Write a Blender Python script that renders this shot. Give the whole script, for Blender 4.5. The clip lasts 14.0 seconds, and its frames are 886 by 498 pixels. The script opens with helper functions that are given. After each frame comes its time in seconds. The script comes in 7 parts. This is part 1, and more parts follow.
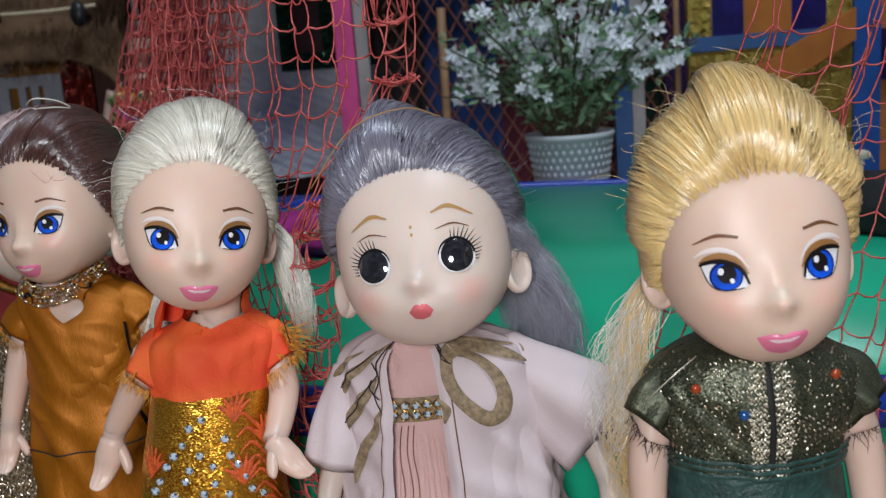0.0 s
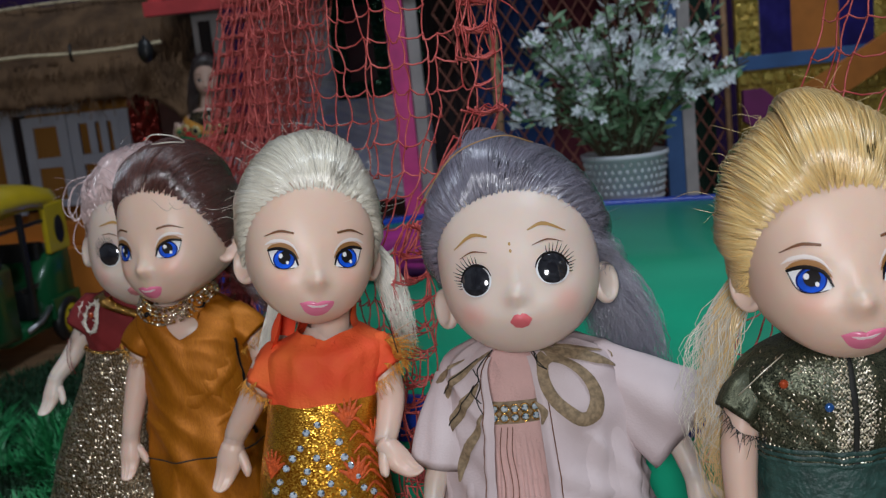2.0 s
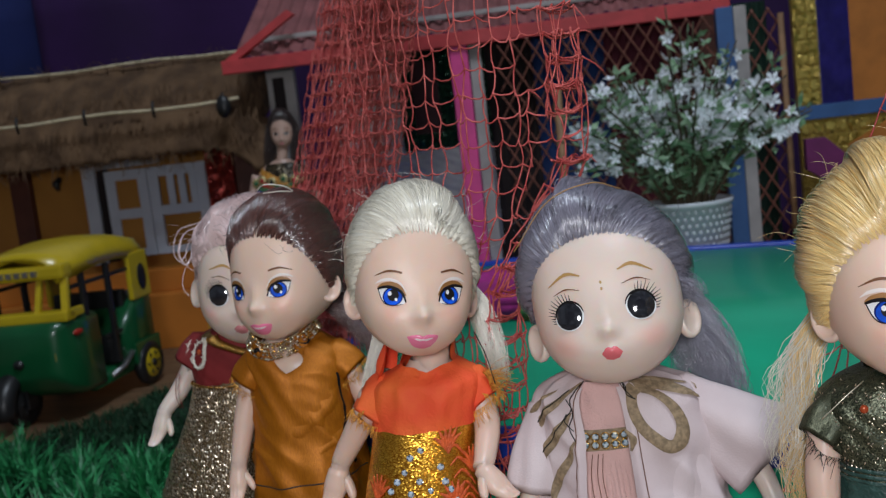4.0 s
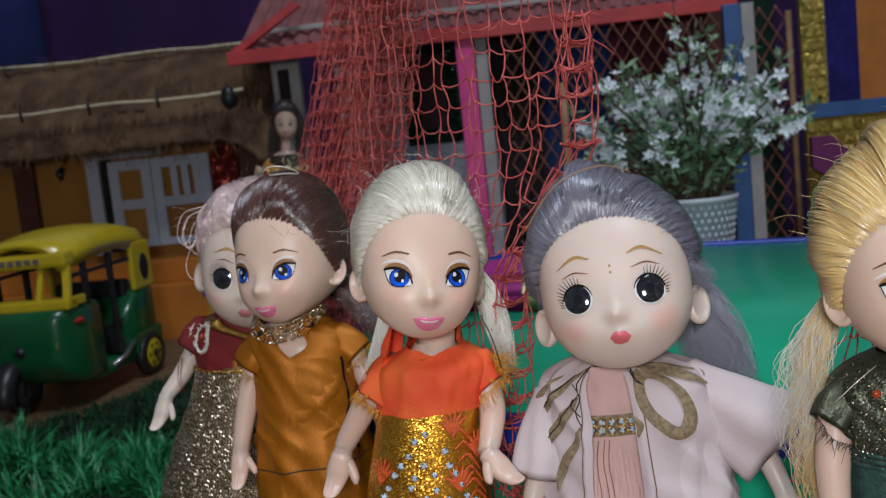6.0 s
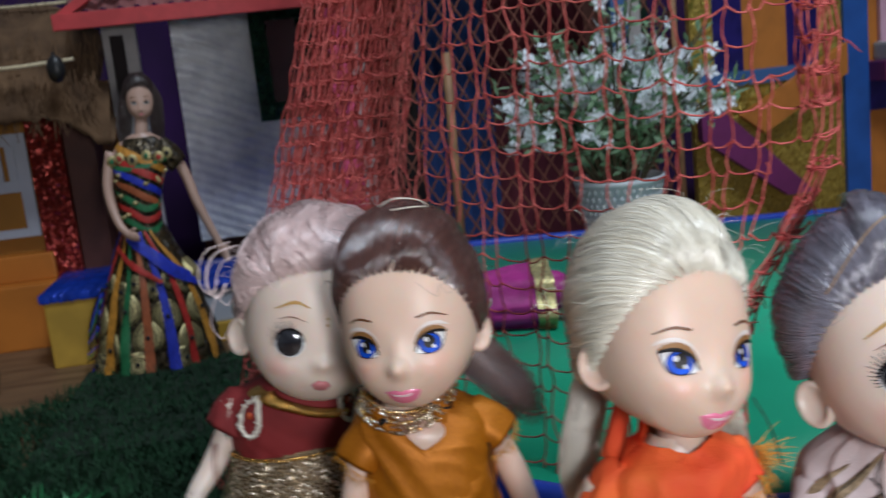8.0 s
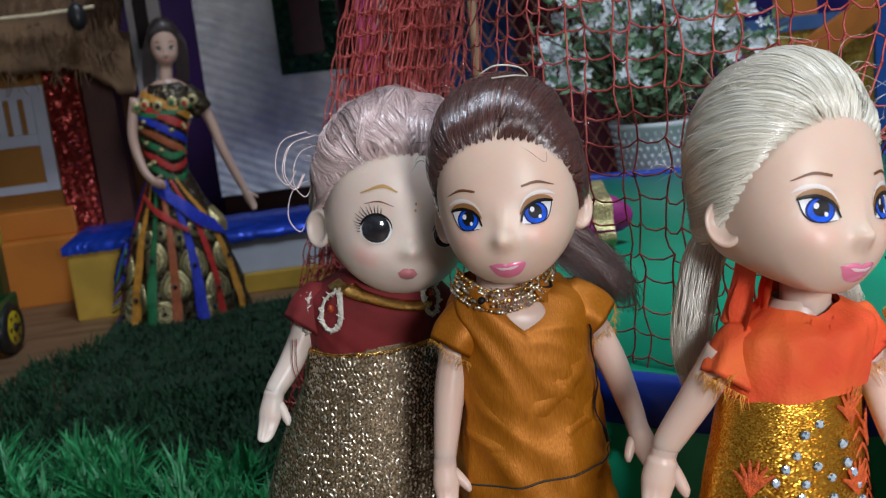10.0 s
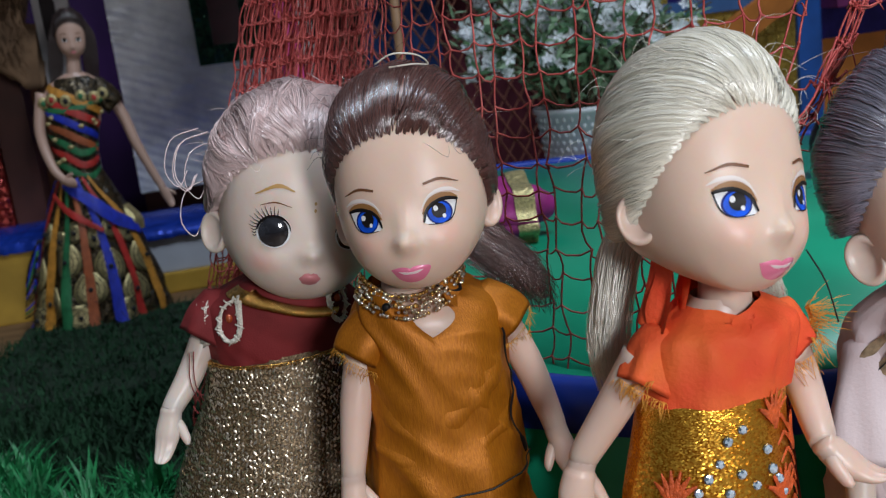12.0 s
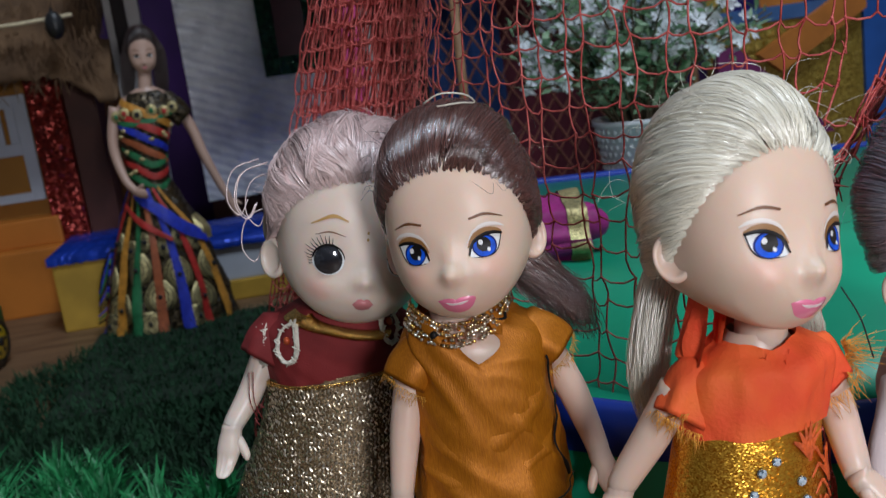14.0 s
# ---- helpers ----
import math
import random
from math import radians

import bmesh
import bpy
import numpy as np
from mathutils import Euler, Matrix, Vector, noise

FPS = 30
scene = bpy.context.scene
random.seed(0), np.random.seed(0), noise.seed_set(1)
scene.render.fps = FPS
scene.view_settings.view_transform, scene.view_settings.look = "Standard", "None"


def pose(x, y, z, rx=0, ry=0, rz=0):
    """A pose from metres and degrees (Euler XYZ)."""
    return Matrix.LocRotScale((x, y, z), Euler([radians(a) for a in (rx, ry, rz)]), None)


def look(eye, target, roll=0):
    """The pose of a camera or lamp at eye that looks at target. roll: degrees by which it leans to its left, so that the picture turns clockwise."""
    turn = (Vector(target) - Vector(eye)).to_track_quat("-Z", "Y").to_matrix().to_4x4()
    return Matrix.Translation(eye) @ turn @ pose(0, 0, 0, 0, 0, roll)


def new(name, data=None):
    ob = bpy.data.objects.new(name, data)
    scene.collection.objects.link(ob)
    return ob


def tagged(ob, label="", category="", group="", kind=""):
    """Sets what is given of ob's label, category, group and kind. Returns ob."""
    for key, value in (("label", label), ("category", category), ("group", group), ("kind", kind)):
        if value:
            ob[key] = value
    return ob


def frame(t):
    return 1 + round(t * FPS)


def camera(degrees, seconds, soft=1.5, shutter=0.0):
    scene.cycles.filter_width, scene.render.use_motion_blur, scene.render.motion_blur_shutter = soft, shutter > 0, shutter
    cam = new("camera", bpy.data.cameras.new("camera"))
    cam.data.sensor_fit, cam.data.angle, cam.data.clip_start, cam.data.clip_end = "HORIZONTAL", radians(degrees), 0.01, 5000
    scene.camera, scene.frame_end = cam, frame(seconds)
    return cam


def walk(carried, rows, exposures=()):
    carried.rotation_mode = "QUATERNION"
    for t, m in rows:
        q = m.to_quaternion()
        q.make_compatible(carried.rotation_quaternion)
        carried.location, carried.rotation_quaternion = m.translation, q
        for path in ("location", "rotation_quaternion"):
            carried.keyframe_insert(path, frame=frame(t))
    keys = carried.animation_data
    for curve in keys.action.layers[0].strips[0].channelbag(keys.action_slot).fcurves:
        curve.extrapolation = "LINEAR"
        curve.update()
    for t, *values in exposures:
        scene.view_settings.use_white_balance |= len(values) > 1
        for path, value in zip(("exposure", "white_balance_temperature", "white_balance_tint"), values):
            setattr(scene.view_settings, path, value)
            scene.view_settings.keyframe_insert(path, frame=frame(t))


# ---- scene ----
cam = camera(48.2, 14.0, 1.2, 0.25)
cam.data.dof.use_dof, cam.data.dof.focus_distance, cam.data.dof.aperture_fstop = True, 0.25, 36.0
PATH = [
    (0, (0.005, 0.033, 0.202), (-0.035, 1.992, -0.202), -4.5),
    (0.5, (-0.001, 0.03, 0.203), (-0.06, 1.996, -0.162), -5.8),
    (1, (-0.005, 0.023, 0.205), (-0.087, 1.987, -0.167), -5.9),
    (1.5, (-0.008, 0.02, 0.203), (-0.098, 1.983, -0.17), -5.4),
    (2, (-0.009, 0.01, 0.206), (-0.129, 1.976, -0.146), -6.1),
    (2.5, (-0.014, -0.016, 0.206), (-0.22, 1.961, -0.014), -4.7),
    (3, (-0.022, -0.022, 0.204), (-0.256, 1.949, -0.046), -4.9),
    (3.5, (-0.021, -0.018, 0.205), (-0.241, 1.953, -0.051), -5.6),
    (4, (-0.02, -0.015, 0.208), (-0.237, 1.959, -0.032), -6.6),
    (6.5, (-0.025, -0.013, 0.2), (-0.254, 1.96, -0.041), -5.5),
    (7, (-0.033, -0.015, 0.198), (-0.282, 1.952, -0.066), -5.6),
    (7.5, (-0.065, 0.025, 0.21), (-0.083, 1.974, -0.238), -7.1),
    (7.7, (-0.092, 0.056, 0.215), (0.088, 2.012, -0.158), -5.2),
    (7.8, (-0.111, 0.065, 0.216), (0.13, 2.025, -0.102), -3.9),
    (8, (-0.142, 0.074, 0.23), (0.121, 2.021, -0.146), -6.1),
    (8.1, (-0.155, 0.072, 0.235), (0.079, 2.019, -0.156), -7.9),
    (8.2, (-0.163, 0.075, 0.227), (0.097, 2.024, -0.137), -5.5),
    (10.3, (-0.171, 0.083, 0.203), (0.089, 2.023, -0.21), -6.5),
    (10.5, (-0.168, 0.084, 0.203), (0.081, 2.028, -0.192), -6.7),
    (11, (-0.163, 0.096, 0.201), (0.183, 2.02, -0.222), -7.3),
    (11.5, (-0.163, 0.097, 0.201), (0.22, 2.012, -0.228), -6.6),
    (12, (-0.159, 0.099, 0.202), (0.223, 2.01, -0.248), -7.2),
    (12.5, (-0.162, 0.097, 0.199), (0.19, 2.01, -0.262), -6.4),
    (13, (-0.164, 0.092, 0.202), (0.148, 2.012, -0.264), -6.7),
    (13.5, (-0.161, 0.093, 0.204), (0.147, 2.012, -0.268), -7.4),
    (14, (-0.155, 0.09, 0.211), (0.1, 2.026, -0.222), -7.8),
]
EXPOSURES = ((0, -0.28), (0.5, -0.62), (1.5, -0.62), (2.5, -0.46), (3, -0.33), (4, -0.42), (6.5, -0.41), (7, -0.43), (7.5, -0.29), (8, -0.07), (10.5, -0.03), (11, -0.12), (12.5, -0.18), (14, -0.22))
walk(cam, [(t, look(eye, target, roll)) for t, eye, target, roll in PATH], EXPOSURES)

# ---- world and lamps ----
world = bpy.data.worlds.new("room_dusk")
scene.world = world
world.use_nodes = True
world.node_tree.nodes["Background"].inputs[0].default_value = (0.55, 0.62, 0.8, 1)
world.node_tree.nodes["Background"].inputs[1].default_value = 0.05


def area_lamp(name, eye, target, size, watts, colour):
    data = bpy.data.lights.new(name, "AREA")
    data.shape, data.size, data.energy, data.color = "DISK", size, watts, colour
    ob = new(name, data)
    ob.matrix_world = look(eye, target)
    return ob


area_lamp("key_lamp", (-0.038, -0.22, 0.285), (-0.04, 0.5, 0.12), 0.12, 2.2, (0.905, 0.92, 0.975))
area_lamp("ceiling_lamp", (0.35, -0.25, 2.3), (0.1, 0.8, 0.0), 0.7, 36.0, (0.76, 0.87, 1.0))


# ---- materials ----
def mat(name, col, rough=0.5, metal=0.0, var=0.15, scale=60.0, bump=0.1, bscale=300.0, col2=None, coat=0.0,
        stretch=None, uv=False, sheen=0.0, sss=0.0, thr=(0.35, 0.65), kind="noise"):
    m = bpy.data.materials.new(name)
    m.use_nodes = True
    n, l = m.node_tree.nodes, m.node_tree.links
    b = n["Principled BSDF"]
    b.inputs["Roughness"].default_value = rough
    b.inputs["Metallic"].default_value = metal
    b.inputs["Coat Weight"].default_value = coat
    b.inputs["Sheen Weight"].default_value = sheen
    if sss:
        b.inputs["Subsurface Weight"].default_value = sss
        b.inputs["Subsurface Radius"].default_value = (0.004, 0.0016, 0.0009)
        b.inputs["Subsurface Scale"].default_value = 1.0
    tc = n.new("ShaderNodeTexCoord")
    mp = n.new("ShaderNodeMapping")
    l.new(tc.outputs["UV" if uv else "Object"], mp.inputs[0])
    if stretch:
        mp.inputs["Scale"].default_value = stretch
    tex = n.new("ShaderNodeTexNoise")
    tex.inputs["Scale"].default_value = scale
    tex.inputs["Detail"].default_value = 4
    l.new(mp.outputs[0], tex.inputs["Vector"])
    ramp = n.new("ShaderNodeValToRGB")
    ramp.color_ramp.elements[0].position, ramp.color_ramp.elements[1].position = thr
    c2 = col2 or tuple(min(1, c * (1 + var)) for c in col)
    c1 = col if col2 else tuple(c * (1 - var) for c in col)
    ramp.color_ramp.elements[0].color, ramp.color_ramp.elements[1].color = (*c1, 1), (*c2, 1)
    l.new(tex.outputs[0], ramp.inputs[0])
    l.new(ramp.outputs[0], b.inputs["Base Color"])
    if bump:
        if kind == "cells":
            t2 = n.new("ShaderNodeTexVoronoi")
        else:
            t2 = n.new("ShaderNodeTexNoise")
            t2.inputs["Detail"].default_value = 3
        t2.inputs["Scale"].default_value = bscale
        l.new(mp.outputs[0], t2.inputs["Vector"])
        bp = n.new("ShaderNodeBump")
        bp.inputs["Strength"].default_value = bump
        bp.inputs["Distance"].default_value = 0.001
        l.new(t2.outputs[0], bp.inputs["Height"])
        l.new(bp.outputs[0], b.inputs["Normal"])
    return m


def glitter(name, c1, c2, scale, rough=0.25, metal=0.9, stretch=None, uv=False, tilt=0.9, uneven=1.0, turn=0.0):
    """Sequins or metal thread: cells with a colour and a tilt of their own."""
    m = bpy.data.materials.new(name)
    m.use_nodes = True
    n, l = m.node_tree.nodes, m.node_tree.links
    b = n["Principled BSDF"]
    b.inputs["Roughness"].default_value, b.inputs["Metallic"].default_value = rough, metal
    tc, mp = n.new("ShaderNodeTexCoord"), n.new("ShaderNodeMapping")
    l.new(tc.outputs["UV" if uv else "Object"], mp.inputs[0])
    if stretch:
        mp.inputs["Scale"].default_value = stretch
    mp.inputs["Rotation"].default_value = (0, 0, turn)
    vo = n.new("ShaderNodeTexVoronoi")
    vo.inputs["Scale"].default_value = scale
    vo.inputs["Randomness"].default_value = uneven
    l.new(mp.outputs[0], vo.inputs["Vector"])
    mix = n.new("ShaderNodeMix")
    mix.data_type = "RGBA"
    sep = n.new("ShaderNodeSeparateColor")
    l.new(vo.outputs["Color"], sep.inputs[0])
    l.new(sep.outputs[0], mix.inputs["Factor"])
    mix.inputs[6].default_value, mix.inputs[7].default_value = (*c1, 1), (*c2, 1)
    l.new(mix.outputs[2], b.inputs["Base Color"])
    geo = n.new("ShaderNodeNewGeometry")
    sub = n.new("ShaderNodeVectorMath")
    sub.operation = "SUBTRACT"
    l.new(vo.outputs["Color"], sub.inputs[0])
    sub.inputs[1].default_value = (0.5, 0.5, 0.5)
    sc = n.new("ShaderNodeVectorMath")
    sc.operation = "SCALE"
    l.new(sub.outputs[0], sc.inputs[0])
    sc.inputs["Scale"].default_value = tilt
    add = n.new("ShaderNodeVectorMath")
    l.new(geo.outputs["Normal"], add.inputs[0])
    l.new(sc.outputs[0], add.inputs[1])
    nm = n.new("ShaderNodeVectorMath")
    nm.operation = "NORMALIZE"
    l.new(add.outputs[0], nm.inputs[0])
    l.new(nm.outputs[0], b.inputs["Normal"])
    return m


def face_mat(name, col, pink, du, v0):
    """Vinyl skin with rouge sprayed on both cheeks."""
    m = mat(name, col, rough=0.42, var=0.03, scale=40, bump=0.03, bscale=900, sss=0.32)
    n, l = m.node_tree.nodes, m.node_tree.links
    b = n["Principled BSDF"]
    base = b.inputs["Base Color"].links[0].from_socket
    tc = n.new("ShaderNodeTexCoord")
    for u in (0.75 - du, 0.75 + du):
        mp = n.new("ShaderNodeMapping")
        mp.inputs["Location"].default_value = (-u * 9.0, -v0 * 8.0, 0)
        mp.inputs["Scale"].default_value = (9.0, 8.0, 0)
        l.new(tc.outputs["UV"], mp.inputs[0])
        ln = n.new("ShaderNodeVectorMath")
        ln.operation = "LENGTH"
        l.new(mp.outputs[0], ln.inputs[0])
        mr = n.new("ShaderNodeMapRange")
        mr.interpolation_type = "SMOOTHERSTEP"
        mr.inputs["From Min"].default_value, mr.inputs["From Max"].default_value = 0.0, 0.62
        mr.inputs["To Min"].default_value, mr.inputs["To Max"].default_value = 0.55, 0.0
        l.new(ln.outputs["Value"], mr.inputs["Value"])
        mix = n.new("ShaderNodeMix")
        mix.data_type = "RGBA"
        mix.inputs[7].default_value = (*pink, 1)
        l.new(mr.outputs[0], mix.inputs["Factor"])
        l.new(base, mix.inputs[6])
        base = mix.outputs[2]
    l.new(base, b.inputs["Base Color"])
    return m


def hair_mat(name, dark, light, rough=0.28, gloss=1.0):
    """Glossy nylon hair: fine strands, and broader locks that vary in tone; u runs across the strands."""
    m = mat(name, dark, rough=rough, col2=light, uv=True, stretch=(520, 1.2, 1), scale=1.0, bump=0.15, bscale=1.6, thr=(0.32, 0.62))
    n, l = m.node_tree.nodes, m.node_tree.links
    b = n["Principled BSDF"]
    b.inputs["Specular IOR Level"].default_value = 0.9
    b.inputs["Coat Weight"].default_value, b.inputs["Coat Roughness"].default_value, b.inputs["Coat IOR"].default_value = gloss, 0.2, 1.9
    base = b.inputs["Base Color"].links[0].from_socket
    tc, mp, no = n.new("ShaderNodeTexCoord"), n.new("ShaderNodeMapping"), n.new("ShaderNodeTexNoise")
    mp.inputs["Scale"].default_value = (46, 0.9, 1)
    no.inputs["Scale"].default_value = 1.0
    l.new(tc.outputs["UV"], mp.inputs[0])
    l.new(mp.outputs[0], no.inputs["Vector"])
    mr = n.new("ShaderNodeMapRange")
    mr.inputs["From Min"].default_value, mr.inputs["From Max"].default_value = 0.3, 0.65
    mr.inputs["To Min"].default_value, mr.inputs["To Max"].default_value = 0.82, 1.10
    l.new(no.outputs[0], mr.inputs["Value"])
    sc = n.new("ShaderNodeVectorMath")
    sc.operation = "SCALE"
    l.new(base, sc.inputs[0])
    l.new(mr.outputs[0], sc.inputs["Scale"])
    l.new(sc.outputs[0], b.inputs["Base Color"])
    return m


M = {
    "skin": mat("vinyl_skin", (0.74, 0.52, 0.415), rough=0.36, var=0.03, scale=40, bump=0.02, bscale=900, sss=0.2),
    "skin_pale": mat("vinyl_skin_pale", (0.73, 0.60, 0.515), rough=0.36, var=0.03, scale=40, bump=0.02, bscale=900, sss=0.18),
    "face": face_mat("vinyl_face", (0.79, 0.55, 0.43), (0.86, 0.44, 0.34), 0.085, 0.33),
    "face_pale": face_mat("vinyl_face_pale", (0.77, 0.605, 0.515), (0.86, 0.42, 0.36), 0.105, 0.30),
    "skin_tan": mat("vinyl_skin_tan", (0.50, 0.32, 0.25), rough=0.4, var=0.04, scale=40, bump=0.02, bscale=900),
    "eye_white": mat("eye_white", (0.82, 0.82, 0.82), rough=0.3, var=0.02, bump=0),
    "eye_black": mat("eye_black", (0.012, 0.012, 0.016), rough=0.08, var=0.1, bump=0, coat=1.0),
    "eye_blue": mat("eye_blue", (0.006, 0.085, 0.62), rough=0.45, var=0.3, scale=300, bump=0),
    "iris_grey": mat("iris_grey", (0.020, 0.021, 0.026), rough=0.10, var=0.4, scale=900, bump=0, coat=1.0),
    "dark": mat("painted_black", (0.012, 0.01, 0.01), rough=0.4, bump=0),
    "brow": mat("brow_brown", (0.16, 0.06, 0.02), rough=0.5, bump=0),
    "brow_gold": mat("brow_gold", (0.46, 0.26, 0.08), rough=0.5, bump=0),
    "shadow_white": mat("eyelid_white", (0.82, 0.73, 0.68), rough=0.5, var=0.05, bump=0),
    "lip": mat("lip_pink", (0.82, 0.21, 0.34), rough=0.22, var=0.06, bump=0, coat=0.4),
    "lip_red": mat("lip_red", (0.76, 0.16, 0.18), rough=0.25, var=0.06, bump=0, coat=0.4),
    "teeth": mat("painted_teeth", (0.84, 0.68, 0.68), rough=0.3, var=0.03, bump=0),
    "eye_navy": mat("eye_navy", (0.004, 0.016, 0.16), rough=0.45, var=0.2, scale=300, bump=0),
    "lip_dull": mat("lip_dull", (0.62, 0.22, 0.23), rough=0.35, var=0.06, bump=0),
    "hair_rose": hair_mat("hair_rose", (0.80, 0.52, 0.49), (1.0, 0.83, 0.81)),
    "hair_brown": hair_mat("hair_brown", (0.060, 0.020, 0.015), (0.17, 0.070, 0.055), 0.26),
    "hair_cream": hair_mat("hair_cream", (0.92, 0.85, 0.67), (0.98, 0.95, 0.84)),
    "hair_grey": hair_mat("hair_grey", (0.10, 0.095, 0.125), (0.38, 0.37, 0.46), 0.24),
    "hair_gold": hair_mat("hair_gold", (0.92, 0.54, 0.13), (1.0, 0.82, 0.42)),
    "hair_black": hair_mat("hair_black", (0.006, 0.006, 0.007), (0.03, 0.028, 0.03), 0.4, 0.1),
    "hair_dark": hair_mat("hair_dark", (0.012, 0.006, 0.005), (0.05, 0.022, 0.018), 0.4, 0.1),
    "satin": mat("bronze_satin", (0.36, 0.108, 0.002), rough=0.52, metal=0.42, col2=(0.52, 0.178, 0.005), scale=2600, stretch=(1, 1, 0.12), thr=(0.25, 0.8), bump=0.16, bscale=3200),
    "lid_brown": mat("lid_brown", (0.32, 0.15, 0.045), rough=0.5, bump=0),
    "bead": glitter("gilt_bead", (0.62, 0.46, 0.24), (0.96, 0.92, 0.82), 1300, rough=0.15, metal=0.95, tilt=0.7),
    "satin_edge": mat("bronze_fray", (0.66, 0.30, 0.03), rough=0.6, var=0.3, scale=500, bump=0.3, bscale=900),
    "orange": mat("orange_gauze", (0.84, 0.065, 0.022), rough=0.75, col2=(0.90, 0.16, 0.030), scale=60, bump=0.25, bscale=1100, thr=(0.3, 0.7)),
    "orange_fray": mat("orange_fray", (0.88, 0.36, 0.05), rough=0.7, var=0.3, scale=600, bump=0.3),
    "brocade": glitter("gold_brocade", (0.60, 0.19, 0.008), (1.0, 0.60, 0.08), 1.0, rough=0.33, metal=0.9, tilt=0.40, stretch=(230, 200, 1), uv=True, uneven=0.25, turn=0.785),
    "orange_flower": mat("orange_thread", (0.62, 0.10, 0.02), rough=0.6, var=0.25, scale=400, bump=0.5, bscale=1200),
    "maroon": mat("maroon_cotton", (0.17, 0.011, 0.012), rough=0.8, var=0.2, scale=80, bump=0.15, bscale=2600),
    "sequin": glitter("brown_lurex_cloth", (0.065, 0.040, 0.020), (0.24, 0.165, 0.085), 1.0, rough=0.45, metal=0.5, tilt=0.4, stretch=(420, 260, 1), uv=True, uneven=0.35, turn=0.785),
    "lurex": mat("gold_lurex_thread", (0.66, 0.50, 0.28), rough=0.3, metal=0.9, col2=(0.97, 0.93, 0.84), scale=1700, bump=0, thr=(0.3, 0.7)),
    "thread_white": mat("white_embroidery", (0.72, 0.68, 0.58), rough=0.6, var=0.15, scale=900, bump=0.5, bscale=1500),
    "gold": mat("gold_trim", (0.70, 0.42, 0.12), rough=0.25, metal=1.0, var=0.3, scale=900, bump=0.4, bscale=1500),
    "gold_leaf": mat("bronze_print", (0.27, 0.195, 0.115), rough=0.7, var=0.3, scale=700, bump=0.2),
    "pink": mat("pink_cotton", (0.70, 0.44, 0.40), rough=0.8, var=0.06, scale=60, bump=0.4, bscale=1500, sheen=0.3),
    "coat": mat("pale_pink_cotton", (0.58, 0.47, 0.475), rough=0.85, col2=(0.69, 0.59, 0.59), scale=30, bump=0.15, bscale=1500),
    "gem": mat("clear_rhinestone", (0.42, 0.58, 0.72), rough=0.12, metal=0.3, col2=(0.80, 0.90, 0.98), scale=1500, bump=0, coat=1.0),
    "gem_shade": mat("painted_facet_shade", (0.10, 0.17, 0.26), rough=0.1, metal=0.6, col2=(0.30, 0.42, 0.52), scale=1500, bump=0, coat=1.0),
    "gem_blue": mat("blue_rhinestone", (0.02, 0.12, 0.4), rough=0.1, metal=0.3, bump=0, coat=1),
    "gem_red": mat("red_rhinestone", (0.45, 0.07, 0.02), rough=0.2, metal=0.3, bump=0, coat=1),
    "teal": glitter("dark_olive_lame", (0.020, 0.030, 0.020), (0.15, 0.16, 0.10), 1.0, rough=0.4, metal=0.6, tilt=0.45, stretch=(380, 100, 1), uv=True, uneven=0.8),
    "teal_dark": mat("dark_green_band", (0.022, 0.065, 0.055), rough=0.5, var=0.3, scale=300, bump=0.6, bscale=700),
    "silver": mat("silver_gilt_thread", (0.66, 0.60, 0.42), rough=0.32, metal=0.7, col2=(0.95, 0.92, 0.80), scale=1400, bump=0),
    "thread_dark": mat("black_thread", (0.01, 0.012, 0.01), rough=0.7, bump=0),
    "net": mat("red_net_cord", (0.46, 0.055, 0.050), rough=0.6, col2=(0.76, 0.17, 0.15), scale=180, bump=0.6, bscale=1200),
}

for k in ("eye_blue", "eye_navy", "dark", "eye_white"):
    M[k].node_tree.nodes["Principled BSDF"].inputs["Specular IOR Level"].default_value = 0.15


# ---- mesh tools ----
class Shape:
    """Gathers pieces of one mesh, each with its material."""

    def __init__(self):
        self.v, self.f, self.m, self.uv, self.mats = [], [], [], [], []

    def add(self, piece, material, place=None):
        verts, faces, uvs = piece
        verts = np.asarray(verts, float).reshape(-1, 3)
        if place is not None:
            a = np.array(place)
            verts = verts @ a[:3, :3].T + a[:3, 3]
        if material not in self.mats:
            self.mats.append(material)
        k, o = self.mats.index(material), len(self.v)
        self.v.extend(map(tuple, verts))
        self.uv.extend(map(tuple, uvs) if uvs is not None else [(p[0] * 20, p[2] * 20) for p in verts])
        self.f.extend(tuple(i + o for i in f) for f in faces)
        self.m.extend([k] * len(faces))

    def mesh(self, name):
        me = bpy.data.meshes.new(name)
        me.from_pydata(self.v, [], self.f)
        for k in self.mats:
            me.materials.append(M[k] if isinstance(k, str) else k)
        me.polygons.foreach_set("material_index", self.m)
        me.polygons.foreach_set("use_smooth", [True] * len(self.f))
        uv = me.uv_layers.new(name="UVMap")
        idx = np.empty(len(me.loops), dtype=np.int32)
        me.loops.foreach_get("vertex_index", idx)
        uv.data.foreach_set("uv", np.array(self.uv, dtype=np.float32)[idx].ravel())
        me.update()
        return me

    def thing(self, name):
        return new(name, self.mesh(name))


